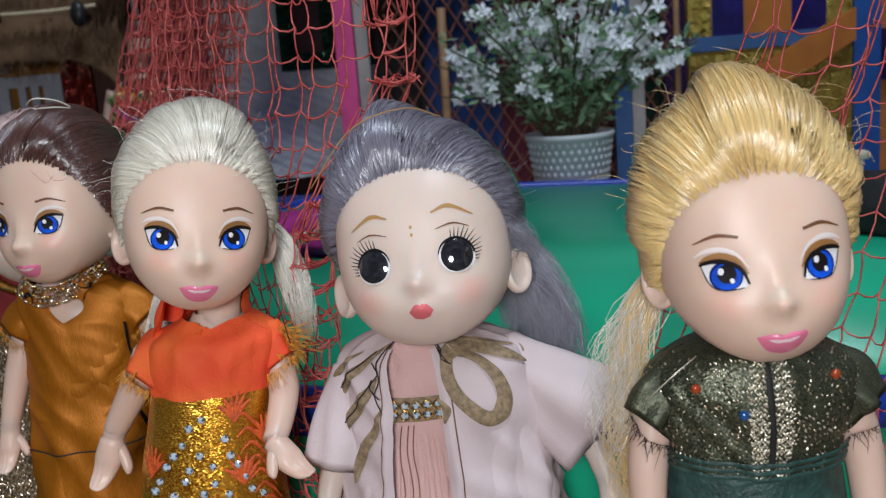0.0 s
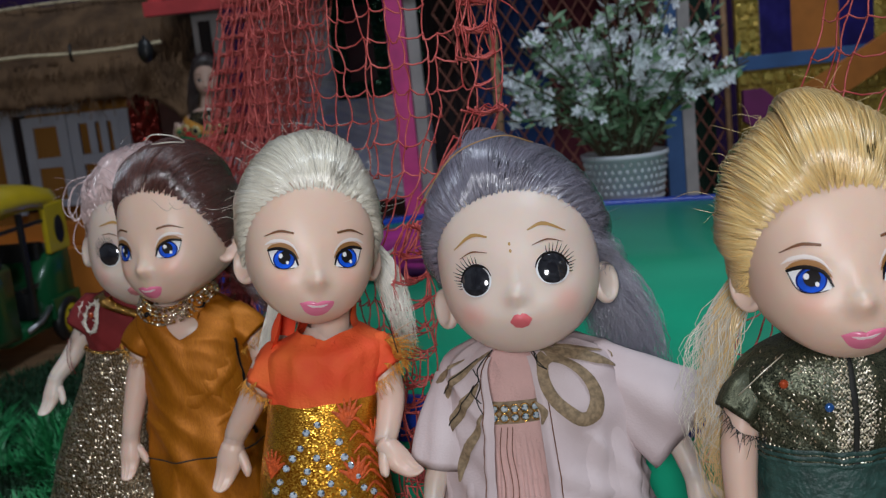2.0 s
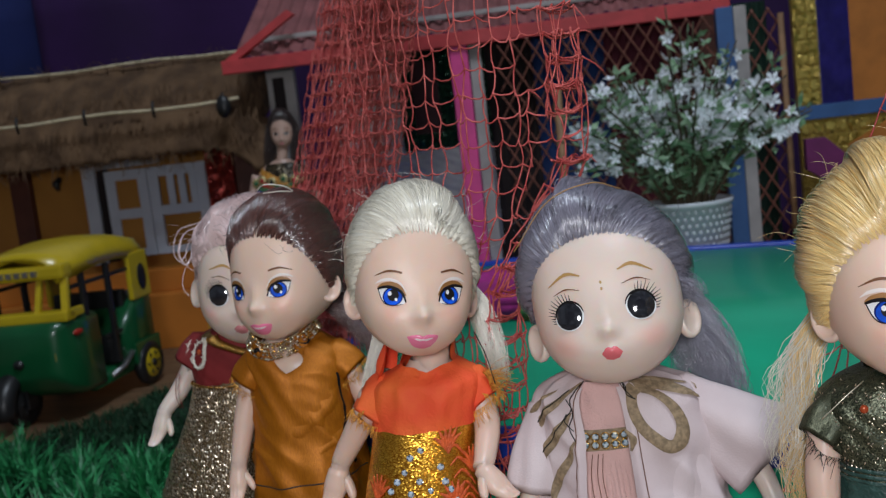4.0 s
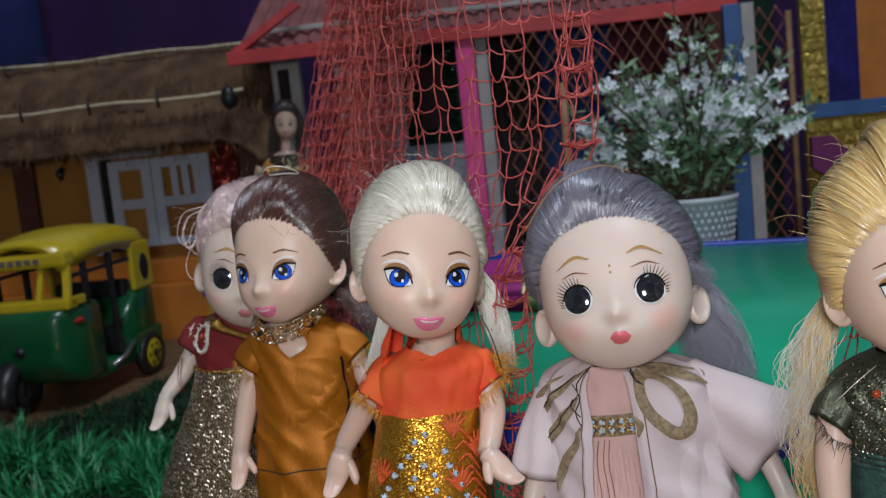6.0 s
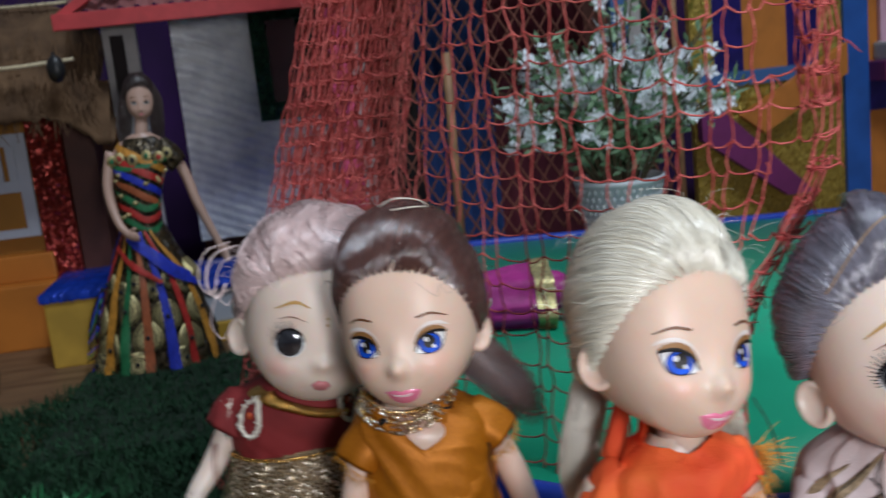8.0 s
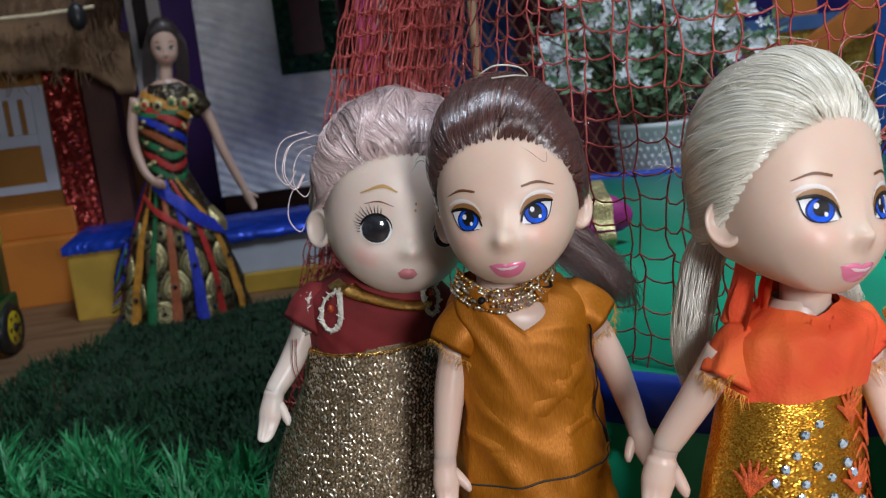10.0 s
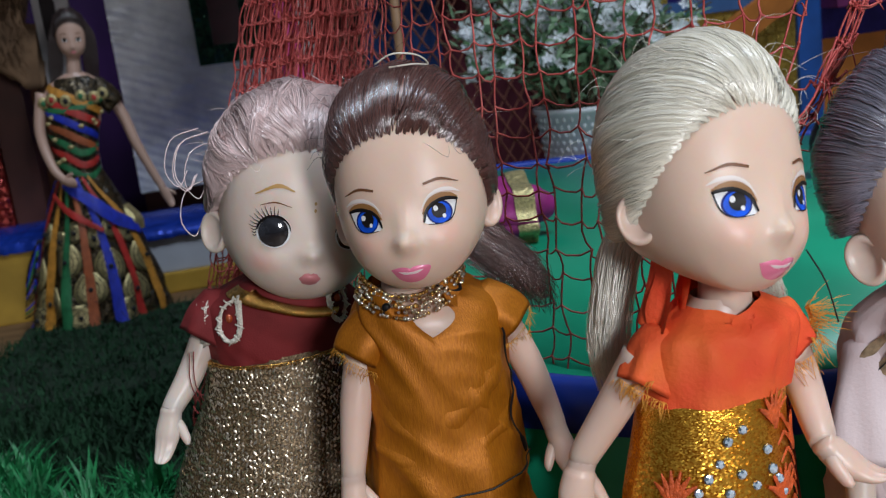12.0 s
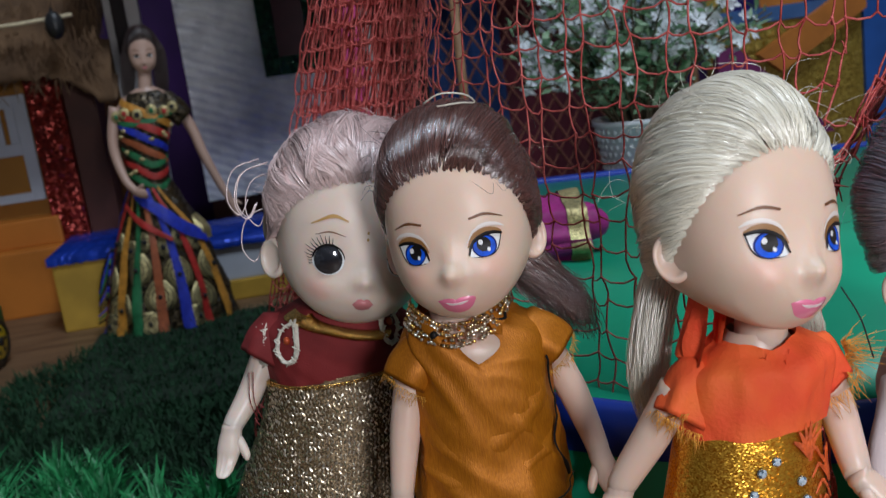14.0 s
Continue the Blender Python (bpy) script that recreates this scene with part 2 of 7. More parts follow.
def loft(rings, caps=True, closed=True):
    rings = [np.asarray(r, float) for r in rings]
    n, k = len(rings), len(rings[0])
    v = np.concatenate(rings)
    f, last = [], k if closed else k - 1
    for i in range(n - 1):
        for j in range(last):
            a, b = i * k + j, i * k + (j + 1) % k
            f.append((a, b, b + k, a + k))
    if caps and closed:
        f.append(tuple(range(k - 1, -1, -1)))
        f.append(tuple(range((n - 1) * k, n * k)))
    uv = [(j / k, i / max(1, n - 1)) for i in range(n) for j in range(k)]
    return v, f, uv


def spline(points, n):
    """A smooth curve through the points, n samples."""
    p = np.asarray(points, float)
    p = np.vstack([2 * p[0] - p[1], p, 2 * p[-1] - p[-2]])
    out = []
    for t in np.linspace(0, len(p) - 3 - 1e-6, n):
        i = int(t)
        s = t - i
        a, b, c, d = p[i:i + 4]
        out.append(0.5 * (2 * b + (c - a) * s + (2 * a - 5 * b + 4 * c - d) * s * s + (3 * b - a - 3 * c + d) * s ** 3))
    return np.array(out)


def tube(points, radii, sides=6, caps=True):
    p = np.asarray(points, float)
    n = len(p)
    r = np.interp(np.linspace(0, 1, n), np.linspace(0, 1, len(np.atleast_1d(radii))), np.atleast_1d(radii))
    t = np.gradient(p, axis=0)
    t /= np.linalg.norm(t, axis=1)[:, None] + 1e-12
    ref = np.array((0.31, 0.95, 0.05)) if abs(t[:, 2]).mean() > 0.6 else np.array((0.05, 0.1, 1.0))
    rings = []
    for i in range(n):
        a = np.cross(t[i], ref)
        a /= np.linalg.norm(a) + 1e-12
        b = np.cross(t[i], a)
        ang = np.arange(sides) * 2 * math.pi / sides
        rings.append(p[i] + r[i] * (np.cos(ang)[:, None] * a + np.sin(ang)[:, None] * b))
    v, f, uv = loft(rings, caps)
    return v, f, [(u * 0.06, w) for u, w in uv]


def ball(centre, radii, seg=16, rings=10):
    c, r = np.asarray(centre, float), np.broadcast_to(np.asarray(radii, float), 3)
    ring = []
    for i in range(rings + 1):
        a = -math.pi / 2 + math.pi * (0.02 + 0.96 * i / rings)
        b = np.arange(seg) * 2 * math.pi / seg
        ring.append(np.stack([c[0] + r[0] * math.cos(a) * np.cos(b), c[1] + r[1] * math.cos(a) * np.sin(b),
                              np.full(seg, c[2] + r[2] * math.sin(a))], 1))
    return loft(ring)


def box(x0, y0, z0, x1, y1, z1, bevel=0.0):
    """A box with bevelled edges."""
    bm = bmesh.new()
    bmesh.ops.create_cube(bm, size=1)
    for v in bm.verts:
        v.co = Vector(((x0 + x1) / 2 + v.co.x * (x1 - x0), (y0 + y1) / 2 + v.co.y * (y1 - y0), (z0 + z1) / 2 + v.co.z * (z1 - z0)))
    if bevel:
        bmesh.ops.bevel(bm, geom=bm.edges[:], offset=bevel, segments=2, affect="EDGES", profile=0.7)
    bm.verts.index_update()
    out = [tuple(v.co) for v in bm.verts], [tuple(v.index for v in f.verts) for f in bm.faces], None
    bm.free()
    return out


def prism(outline, y0, y1):
    """A plate with an outline in x and z, from y0 back to y1."""
    k = len(outline)
    v = [(x, y0, z) for x, z in outline] + [(x, y1, z) for x, z in outline]
    f = [tuple(range(k)), tuple(range(2 * k - 1, k - 1, -1))] + [(i, i + k, (i + 1) % k + k, (i + 1) % k) for i in range(k)]
    return v, f, None


def flat(ob):
    for p in ob.data.polygons:
        p.use_smooth = False
    return ob


def part(name, pieces, material, parent, label="", smooth=False):
    """One mesh object under a thing or a part; pieces is one piece or a list of them."""
    s = Shape()
    for p in (pieces if isinstance(pieces, list) else [pieces]):
        s.add(p, material)
    ob = s.thing(name)
    if not smooth:
        flat(ob)
    ob.parent = parent
    if label:
        tagged(ob, label)
    return ob


def thing(name, label, category, place=None, group="", kind=""):
    ob = new(name)
    ob.empty_display_size = 0.01
    if place is not None:
        ob.matrix_world = place
    return tagged(ob, label, category, group, kind)


def single(name, pieces, material, label, category, kind="", smooth=False):
    s = Shape()
    for p in (pieces if isinstance(pieces, list) else [pieces]):
        s.add(p, material)
    ob = s.thing(name)
    if not smooth:
        flat(ob)
    return tagged(ob, label, category, kind=kind)


def smooth01(a, b, x):
    t = np.clip((x - a) / (b - a), 0, 1)
    return t * t * (3 - 2 * t)


mm = 0.001


# ---- dolls ----
class Head:
    """A vinyl doll head: face at -y, centre at the middle of the skull; lengths in mm."""

    def __init__(self, round_face):
        self.A = round_face
        if round_face:
            self.w, self.h, self.d, self.b = 22.5, 26.5, 21.0, 23.0
            self.hl = 29.0
            self.low, self.up, self.eye, self.sep = (2.7, 1.9), (2.3, 2.0), -8.2, 10.2
        else:
            self.w, self.h, self.d, self.b = 18.4, 25.8, 18.3, 21.0
            self.hl = 26.8
            self.low, self.up, self.eye, self.sep = (2.5, 2.05), (2.2, 2.0), -8.3, 8.4

    def norm(self, z):
        return float(np.clip(z / (self.h if z > 0 else self.hl), -0.999, 0.999))

    def prof(self, s):
        p, q = self.low if s < 0 else self.up
        return max(1e-4, 1 - abs(s) ** p) ** (1 / q)

    def deep(self, s):
        """Profile of the depth: the jaw stays full down to the chin."""
        return self.prof(s) if s >= 0 else max(1e-4, 1 - abs(s) ** 4.2) ** (1 / 2.3)

    def bumps(self, x, z):
        e, s = self.eye, self.sep
        if self.A:
            y = 2.7 * math.exp(-(x / 2.5) ** 2 - ((z - e + 5.8) / 2.3) ** 2) + 0.7 * math.exp(-(x / 2.0) ** 2 - ((z - e + 1) / 4) ** 2) + 1.2 * math.exp(-(x / 3.5) ** 2 - ((z - e + 12) / 3) ** 2)
            y += 1.0 * math.exp(-((abs(x) - 12) / 6) ** 2 - ((z - e + 10) / 5) ** 2)
            return y - 0.9 * math.exp(-((abs(x) - s) / 5) ** 2 - ((z - e) / 5) ** 2)
        y = 3.1 * math.exp(-(x / 2.4) ** 2 - ((z - e + 6.4) / 2.2) ** 2) + 0.9 * math.exp(-(x / 1.8) ** 2 - ((z - e + 2) / 4) ** 2)
        y += 0.9 * math.exp(-(x / 5) ** 2 - ((z - e + 12.5) / 3.5) ** 2) + 0.9 * math.exp(-(x / 4) ** 2 - ((z + 23) / 3) ** 2)
        y += 0.9 * math.exp(-((abs(x) - 10) / 5) ** 2 - ((z - e + 8) / 5) ** 2)
        return y - 1.0 * math.exp(-((abs(x) - s) / 4.5) ** 2 - ((z - e) / 4) ** 2)

    def front(self, x, z):
        pr = self.prof(self.norm(z))
        t = min(0.999, abs(x) / (self.w * pr))
        return -(self.d * self.deep(self.norm(z)) * (1 - t ** 2.3) ** (1 / 2.3) + self.bumps(x, z))

    def surface(self, n=84, k=120):
        out = []
        for i in range(n + 1):
            s = math.sin(-math.pi / 2 + math.pi * (0.01 + 0.98 * i / n))
            z, pr = s * (self.h if s > 0 else self.hl), self.prof(s)
            ring = []
            for j in range(k):
                a = 2 * math.pi * j / k
                cx, cy = math.cos(a), math.sin(a)
                x = self.w * pr * math.copysign(abs(cx) ** (2 / 2.3), cx)
                if cy < 0:
                    y = -self.d * self.deep(s) * abs(cy) ** (2 / 2.3) - self.bumps(x, z) * min(1, abs(cy) * 2)
                else:
                    y = self.b * pr * cy ** (2 / 2.2)
                # the jaw rises from the chin towards the nape
                rise = (5.0 if self.A else 7.5) * s * s * min(1, max(0, (y + 9) / 18)) if s < 0 else 0
                ring.append((x, y, z + rise))
            out.append(ring)
        return np.array(out)

    def decal(self, outline, off=0.12, bulge=0.0, rings=4, follow=1.0):
        o = np.asarray(outline, float)
        c = o.mean(0)
        v, f, k = [(*c, 1.0)], [], len(o)
        for r in range(1, rings + 1):
            t = r / rings
            v += [(*(c + (p - c) * t), 1 - t * t) for p in o]
        for j in range(k):
            f.append((0, 1 + j, 1 + (j + 1) % k))
            for r in range(rings - 1):
                a, b = 1 + r * k + j, 1 + r * k + (j + 1) % k
                f.append((a, a + k, b + k, b))
        y0 = self.front(*c)
        p = [(x, y0 + follow * (self.front(x, z) - y0) - off - bulge * q, z) for x, z, q in v]
        return np.array(p) * mm, f, [(x / 40, z / 40) for x, z, q in v]

    def strip(self, points, widths, off=0.18, n=14):
        p = spline(points, n)
        t = np.gradient(p, axis=0)
        t /= np.linalg.norm(t, axis=1)[:, None]
        nr = np.stack([-t[:, 1], t[:, 0]], 1)
        w = np.interp(np.linspace(0, 1, n), np.linspace(0, 1, len(widths)), widths)[:, None] / 2
        rows = [p - nr * w, p, p + nr * w]
        rings = [[(x, self.front(x, z) - off - (0.05 if i == 1 else 0), z) for x, z in row] for i, row in enumerate(rows)]
        return loft(np.array(rings) * mm, caps=False, closed=False)


def ellipse(cx, cz, rx, rz, n=28, tilt=0.0, power=2.0):
    a = np.arange(n) * 2 * math.pi / n
    x = rx * np.sign(np.cos(a)) * abs(np.cos(a)) ** (2 / power)
    z = rz * np.sign(np.sin(a)) * abs(np.sin(a)) ** (2 / power)
    c, s = math.cos(math.radians(tilt)), math.sin(math.radians(tilt))
    return np.stack([cx + x * c - z * s, cz + x * s + z * c], 1)


def face_round(S, P, H, lip):
    """Large dark glassy eyes, lashes, small pursed lips."""
    e, s = H.eye, H.sep
    for q in (-1, 1):
        cx = q * s
        S.add(H.decal(ellipse(cx, e, 4.25, 4.2), 0.22), "eye_white", P)
        S.add(H.decal(ellipse(cx - q * 0.05, e + 0.1, 3.95, 3.95, 36), 0.62, 0.95, 7, 0.62), "iris_grey", P)
        S.add(H.decal(ellipse(cx - q * 0.05, e + 0.1, 1.8, 1.8), 1.36, 0.23, 4, 0.62), "eye_black", P)
        up = [(cx + 4.25 * math.cos(a), e + 4.25 * math.sin(a)) for a in np.radians(np.linspace(8, 172, 11))]
        if q > 0:
            up = [(2 * cx - x, z) for x, z in up]
        S.add(H.strip(up, (0.2, 0.5, 0.75, 0.75, 0.4), 0.5, 22), "dark", P)
        S.add(H.strip([(cx - q * 4.2, e + 6.8), (cx, e + 7.9), (cx + q * 3.8, e + 6.9)], (0.15, 0.45, 0.15), 0.2), "brow", P)
        for i in range(13):
            a = math.radians((100 - 9.5 * i) if q > 0 else (80 + 9.5 * i))
            b = (cx + 4.4 * math.cos(a), e + 4.4 * math.sin(a))
            ln = 1.1 + 1.5 * math.sin(math.pi * min(1, (i + 1) / 12)) * (0.8 + 0.4 * (i % 2))
            c = (b[0] + ln * math.cos(a - q * 0.2), b[1] + ln * math.sin(a - q * 0.2) + 0.5)
            S.add(tube(np.array([(b[0], H.front(*b) - 0.3, b[1]), ((b[0] + c[0]) / 2, H.front(*b) - 0.8, (b[1] + c[1]) / 2 - 0.15),
                                 (c[0], H.front(*c) - 1.0, c[1])]) * mm, (0.16 * mm, 0.05 * mm), 5), "dark", P)
        S.add(H.strip([(cx - q * 4.8, e + 11.0), (cx - q * 0.5, e + 12.3), (cx + q * 5.0, e + 9.8)], (0.4, 1.1, 0.3), 0.14), "brow_gold", P)
    z = e - 12.2
    S.add(H.decal([(-3.0, z), (-1.6, z + 1.5), (-0.6, z + 1.7), (0, z + 1.3), (0.6, z + 1.7), (1.6, z + 1.5), (3.0, z), (1.8, z - 1.5),
                   (0, z - 1.9), (-1.8, z - 1.5)], 0.1, 0.8), lip, P)
    for dz in (0, 1.9):
        S.add(H.decal(ellipse(0.2, e + 6.2 + dz, 0.35, 0.5, 10), 0.06), "brow_gold", P)


def face_long(S, P, H, lip):
    """Painted blue eyes with white lids and a smiling mouth."""
    e, s = H.eye, H.sep
    for q in (-1, 1):
        def at(x, z):
            return q * s + q * x, e + z
        lid = [at(-3.5, -2.0), at(-2.5, 0.9), at(0.2, 2.6), at(2.5, 2.9), at(4.2, 2.6)]
        low = [at(3.3, -0.5), at(2.0, -2.2), at(-0.4, -2.7), at(-2.6, -2.5)]
        out = spline(lid + low + lid[:1], 36)[:-1]
        S.add(H.decal(out, 0.10), "eye_white", P)
        S.add(H.decal(ellipse(*at(0.1, 0.0), 2.85, 2.8), 0.2), "eye_navy", P)
        S.add(H.decal(ellipse(*at(0.1, -0.1), 2.5, 2.45), 0.27), "eye_blue", P)
        S.add(H.decal(ellipse(*at(0.0, 0.35), 1.6, 1.75), 0.34), "dark", P)
        S.add(H.decal(ellipse(q * s - 0.8 + q * 0.15, e + 0.9, 0.55, 0.65, 12), 0.42), "eye_white", P)
        S.add(H.decal(ellipse(q * s + 0.9 + q * 0.15, e - 1.0, 0.4, 0.5, 12), 0.42), "eye_white", P)
        S.add(H.strip(spline(low[::-1] + [lid[-1]], 10), (0.15, 0.25, 0.2), 0.3), "dark", P)
        S.add(H.strip(lid + [at(4.2, 2.4)], (0.4, 0.8, 0.9, 0.7, 0.2), 0.4), "dark", P)
        S.add(H.strip([at(-3.6, -0.1), at(-2.0, 2.5), at(0.5, 3.6), at(2.8, 3.4), at(4.3, 2.9)], (0.3, 0.9, 1.4, 1.5, 0.5), 0.26), "lid_brown", P)
        S.add(H.strip([at(-3.8, 1.0), at(-2.0, 3.6), at(0.6, 4.9), at(3.2, 4.9), at(5.0, 4.1)], (0.15, 0.6, 0.95, 0.85, 0.2), 0.10), "shadow_white", P)
        S.add(H.strip([at(-2.6, 6.7), at(1.2, 7.5), at(5.0, 6.5)], (0.55, 0.7, 0.2), 0.14), "brow", P)
    z = e - 13.2
    S.add(H.decal(spline([(-4.7, z + 1.3), (-2.2, z + 1.7), (-0.7, z + 1.5), (0, z + 1.2), (0.7, z + 1.5), (2.2, z + 1.7), (4.7, z + 1.3), (2.9, z - 1.3), (0, z - 2.2), (-2.9, z - 1.3),
                          (-4.7, z + 1.3)], 36)[:-1], 0.08, 0.45), lip, P)
    S.add(H.decal(spline([(-2.9, z + 0.75), (0, z + 0.4), (2.9, z + 0.75), (1.6, z + 0.0), (0, z - 0.2), (-1.6, z + 0.0), (-2.9, z + 0.75)], 24)[:-1],
                  0.46, 0.12), "teeth", P)


def scalp(H, d):
    """How far the skull reaches along directions d (rows of unit vectors), in mm."""
    lo, hi = np.full(len(d), 5.0), np.full(len(d), 40.0)
    for _ in range(16):
        r = (lo + hi) / 2
        x, y, z = (d * r[:, None]).T
        n = np.clip(np.where(z > 0, z / H.h, z / H.hl), -0.999, 0.999)
        (p1, q1), (p2, q2) = H.up, H.low
        wide = np.where(n > 0, np.maximum(1e-4, 1 - abs(n) ** p1) ** (1 / q1), np.maximum(1e-4, 1 - abs(n) ** p2) ** (1 / q2))
        deep = np.where(n > 0, wide, np.maximum(1e-4, 1 - abs(n) ** 4.2) ** (1 / 2.3))
        out = (abs(x) / (H.w * wide)) ** 2.3 + (abs(y) / np.where(y < 0, H.d * deep, H.b * wide)) ** 2.25 > 1
        out |= (z > H.h * 0.999) | (z < -H.hl * 0.999)
        lo, hi = np.where(out, lo, r), np.where(out, r, hi)
    return lo


def wires(paths, radii):
    """Thin three-sided strands; paths is strands x points x 3, radii one for each strand."""
    n, k = paths.shape[:2]
    t = np.gradient(paths, axis=1)
    t /= np.linalg.norm(t, axis=2, keepdims=True) + 1e-12
    a = np.cross(t, (0.31, 0.22, 0.92))
    a /= np.linalg.norm(a, axis=2, keepdims=True) + 1e-12
    b = np.cross(t, a)
    taper = np.interp(np.linspace(0, 1, k), (0, 0.15, 0.8, 1), (0.7, 1, 1, 0.35))
    r = (radii[:, None] * taper)[:, :, None]
    ring = np.stack([paths + r * (math.cos(g) * a + math.sin(g) * b) for g in (0.0, 2.094, 4.189)], 2)
    base = (np.arange(n * (k)) * 3).reshape(n, k)[:, :-1].ravel()
    f = np.concatenate([np.stack([base + i, base + (i + 1) % 3, base + 3 + (i + 1) % 3, base + 3 + i], 1) for i in range(3)])
    rnd = np.random.RandomState(n)
    u = rnd.uniform(0, 5, n)[:, None, None] + np.array((0, 0.004, 0.008))[None, None, :] + np.zeros((n, k, 1))
    v = np.broadcast_to(np.linspace(0, 1, k)[None, :, None], (n, k, 3))
    return ring.reshape(-1, 3), f.tolist(), np.stack([u, v], 3).reshape(-1, 2)


def waves(rnd, angle, s, freqs, amps):
    """Smooth unevenness that neighbouring strands share."""
    out = 0.0
    for q, a in zip(freqs, amps):
        out = out + a * np.sin(q * angle + rnd.uniform(0, 6.28) + rnd.uniform(-1.6, 1.6) * s)
    return out


def hair_cap(S, P, H, material, top, line, seed, volume=2.0, peak=None, gather=(0, 0.93, 0.25), swirl=0.0, uneven=1.0, n=2600, roots=66, part_at=0.0, strays=110):
    """Hair rooted in plugs along a hairline and combed back to a gathering point.
    top: thickness on the crown, line: height of the hairline, volume: thickness at the sides, mm."""
    rnd = np.random.RandomState(seed)
    fi = np.radians((0, 20, 38, 54, 68, 80, 92, 106, 180))
    hz = np.array((line, line - 0.7, line - 2.8, line - 6.4, line - 10.8, line - 15.0, line - 18.0, line - 22.0, line - 26.0))
    G = np.array(gather, float) / np.linalg.norm(gather)

    def root_dir(ang, lift):
        z = np.interp(abs(ang), fi, hz) + lift
        d = np.stack([np.sin(ang) * 21, -np.cos(ang) * 20, z], 1)
        for _ in range(3):
            r = scalp(H, d / np.linalg.norm(d, axis=1)[:, None])
            flat_r = np.sqrt(np.maximum(4, r ** 2 - z ** 2))
            d = np.stack([np.sin(ang) * flat_r, -np.cos(ang) * flat_r, z], 1)
        return d / np.linalg.norm(d, axis=1)[:, None]

    def path(d0, s):
        """The great circle from each root to the gathering point."""
        c = np.clip(d0 @ G, -0.999, 0.999)
        w = np.arccos(c)[:, None, None]
        s = s[:, :, None]
        p = (np.sin((1 - s) * w) * d0[:, None] + np.sin(s * w) * G) / np.sin(w)
        return p / np.linalg.norm(p, axis=2, keepdims=True), w[:, :, 0]

    def thick(p, r, ang, s, far):
        q = p * r[..., None]
        up = np.clip(p[..., 2], 0, 1)
        T = volume + (top - volume) * up ** 1.3
        if peak:
            T = T + peak[2] * np.exp(-((q[..., 0] - peak[0]) / 8.5) ** 2 - ((q[..., 1] - peak[1]) / 11) ** 2)
        return T * (1 - np.exp(-far / 3.6)), T

    # the mass below the strands
    base = H.surface(60, 150)
    flatb = base.reshape(-1, 3)
    d = flatb / np.linalg.norm(flatb, axis=1)[:, None]
    ph = np.arctan2(abs(flatb[:, 0]), -flatb[:, 1])
    rise = flatb[:, 2] - np.interp(ph, fi, hz)
    g = np.arctan2(flatb[:, 0], flatb[:, 2] + 14)
    T = volume + (top - volume) * np.clip(d[:, 2], 0, 1) ** 1.3
    if peak:
        T = T + peak[2] * np.exp(-((flatb[:, 0] - peak[0]) / 8.5) ** 2 - ((flatb[:, 1] - peak[1]) / 11) ** 2)
    off = np.where(rise < 1.2, -1.5, -1.5 + (T * 0.74 + 1.5) * (1 - np.exp(-np.maximum(0, rise - 1.2) / 3.4)))
    off = np.where(ph > 1.75, np.maximum(off, -0.6), off)
    _, f, _ = loft(base)
    S.add(((flatb + d * off[:, None]) * mm, f, np.stack([g / math.pi, flatb[:, 1] / 40], 1)), material, P)
    # strands from the plugs
    k = 16
    plug = rnd.randint(0, roots, n)
    a_plug = -1.72 + 3.44 * (plug + 0.5) / roots + 0.006 * rnd.randn(n)
    ang = a_plug + 0.006 * rnd.randn(n)
    inner = rnd.uniform(0, 1, n) < 0.35
    lift = np.where(inner, rnd.uniform(1.5, 16, n), 0.25 * rnd.randn(n) + 0.5 * (plug % 2))
    ang = np.where(inner, rnd.uniform(-1.7, 1.7, n), ang)
    if part_at:
        ang = np.where(abs(ang - part_at) < 0.03, ang + 0.06 * np.sign(ang - part_at + 1e-6), ang)
    d0 = root_dir(ang, lift)
    s0 = np.zeros(n)
    s1 = np.where(inner, rnd.uniform(0.5, 0.95, n), rnd.uniform(0.6, 1.0, n))
    s = s0[:, None] + (s1 - s0)[:, None] * np.linspace(0, 1, k)[None] ** 1.25
    p, w = path(d0, s)
    side = np.cross(p, G)
    side /= np.linalg.norm(side, axis=2, keepdims=True) + 1e-9
    spread = 0.055 * rnd.randn(n)
    grow = np.minimum(1, s * w * 5.0)
    lock = np.clip(((ang + 1.75) / 3.5 * 30 + 0.3 * rnd.randn(n)).astype(int), 0, 39)
    A = ang[:, None]
    lat = spread[:, None] * grow * 0.55 + waves(rnd, A, s * 3, (5, 11, 19), (0.025 * uneven, 0.03 * uneven, 0.02 * uneven)) * grow
    if swirl:
        lat = lat + swirl * grow * np.sin(rnd.uniform(0, 6.28, 40)[lock][:, None] + s * rnd.uniform(4, 10, 40)[lock][:, None])
    p = p + side * lat[:, :, None]
    p /= np.linalg.norm(p, axis=2, keepdims=True)
    r = scalp(H, p.reshape(-1, 3)).reshape(n, k)
    far = s * w * 24.0
    th, T = thick(p, r, A, s, far)
    layer = 0.74 + 0.26 * np.sqrt(rnd.uniform(0, 1, n))
    bumpy = waves(rnd, A, s * 2.5, (6, 13, 25, 47), (0.15, 0.12, 0.05, 0.02)) * uneven
    if swirl:
        bumpy = bumpy + 0.40 * np.sin(rnd.uniform(0, 6.28, 40)[lock][:, None] + s * rnd.uniform(5, 11, 40)[lock][:, None])
    h = th * (layer[:, None] + bumpy) + 0.12 * rnd.randn(n)[:, None] * grow
    S.add(wires(p * (r + h)[:, :, None] * mm, rnd.uniform(0.075, 0.14, n) * mm), material, P)
    # roots: short thick plugs with skin between them
    na = roots * 2
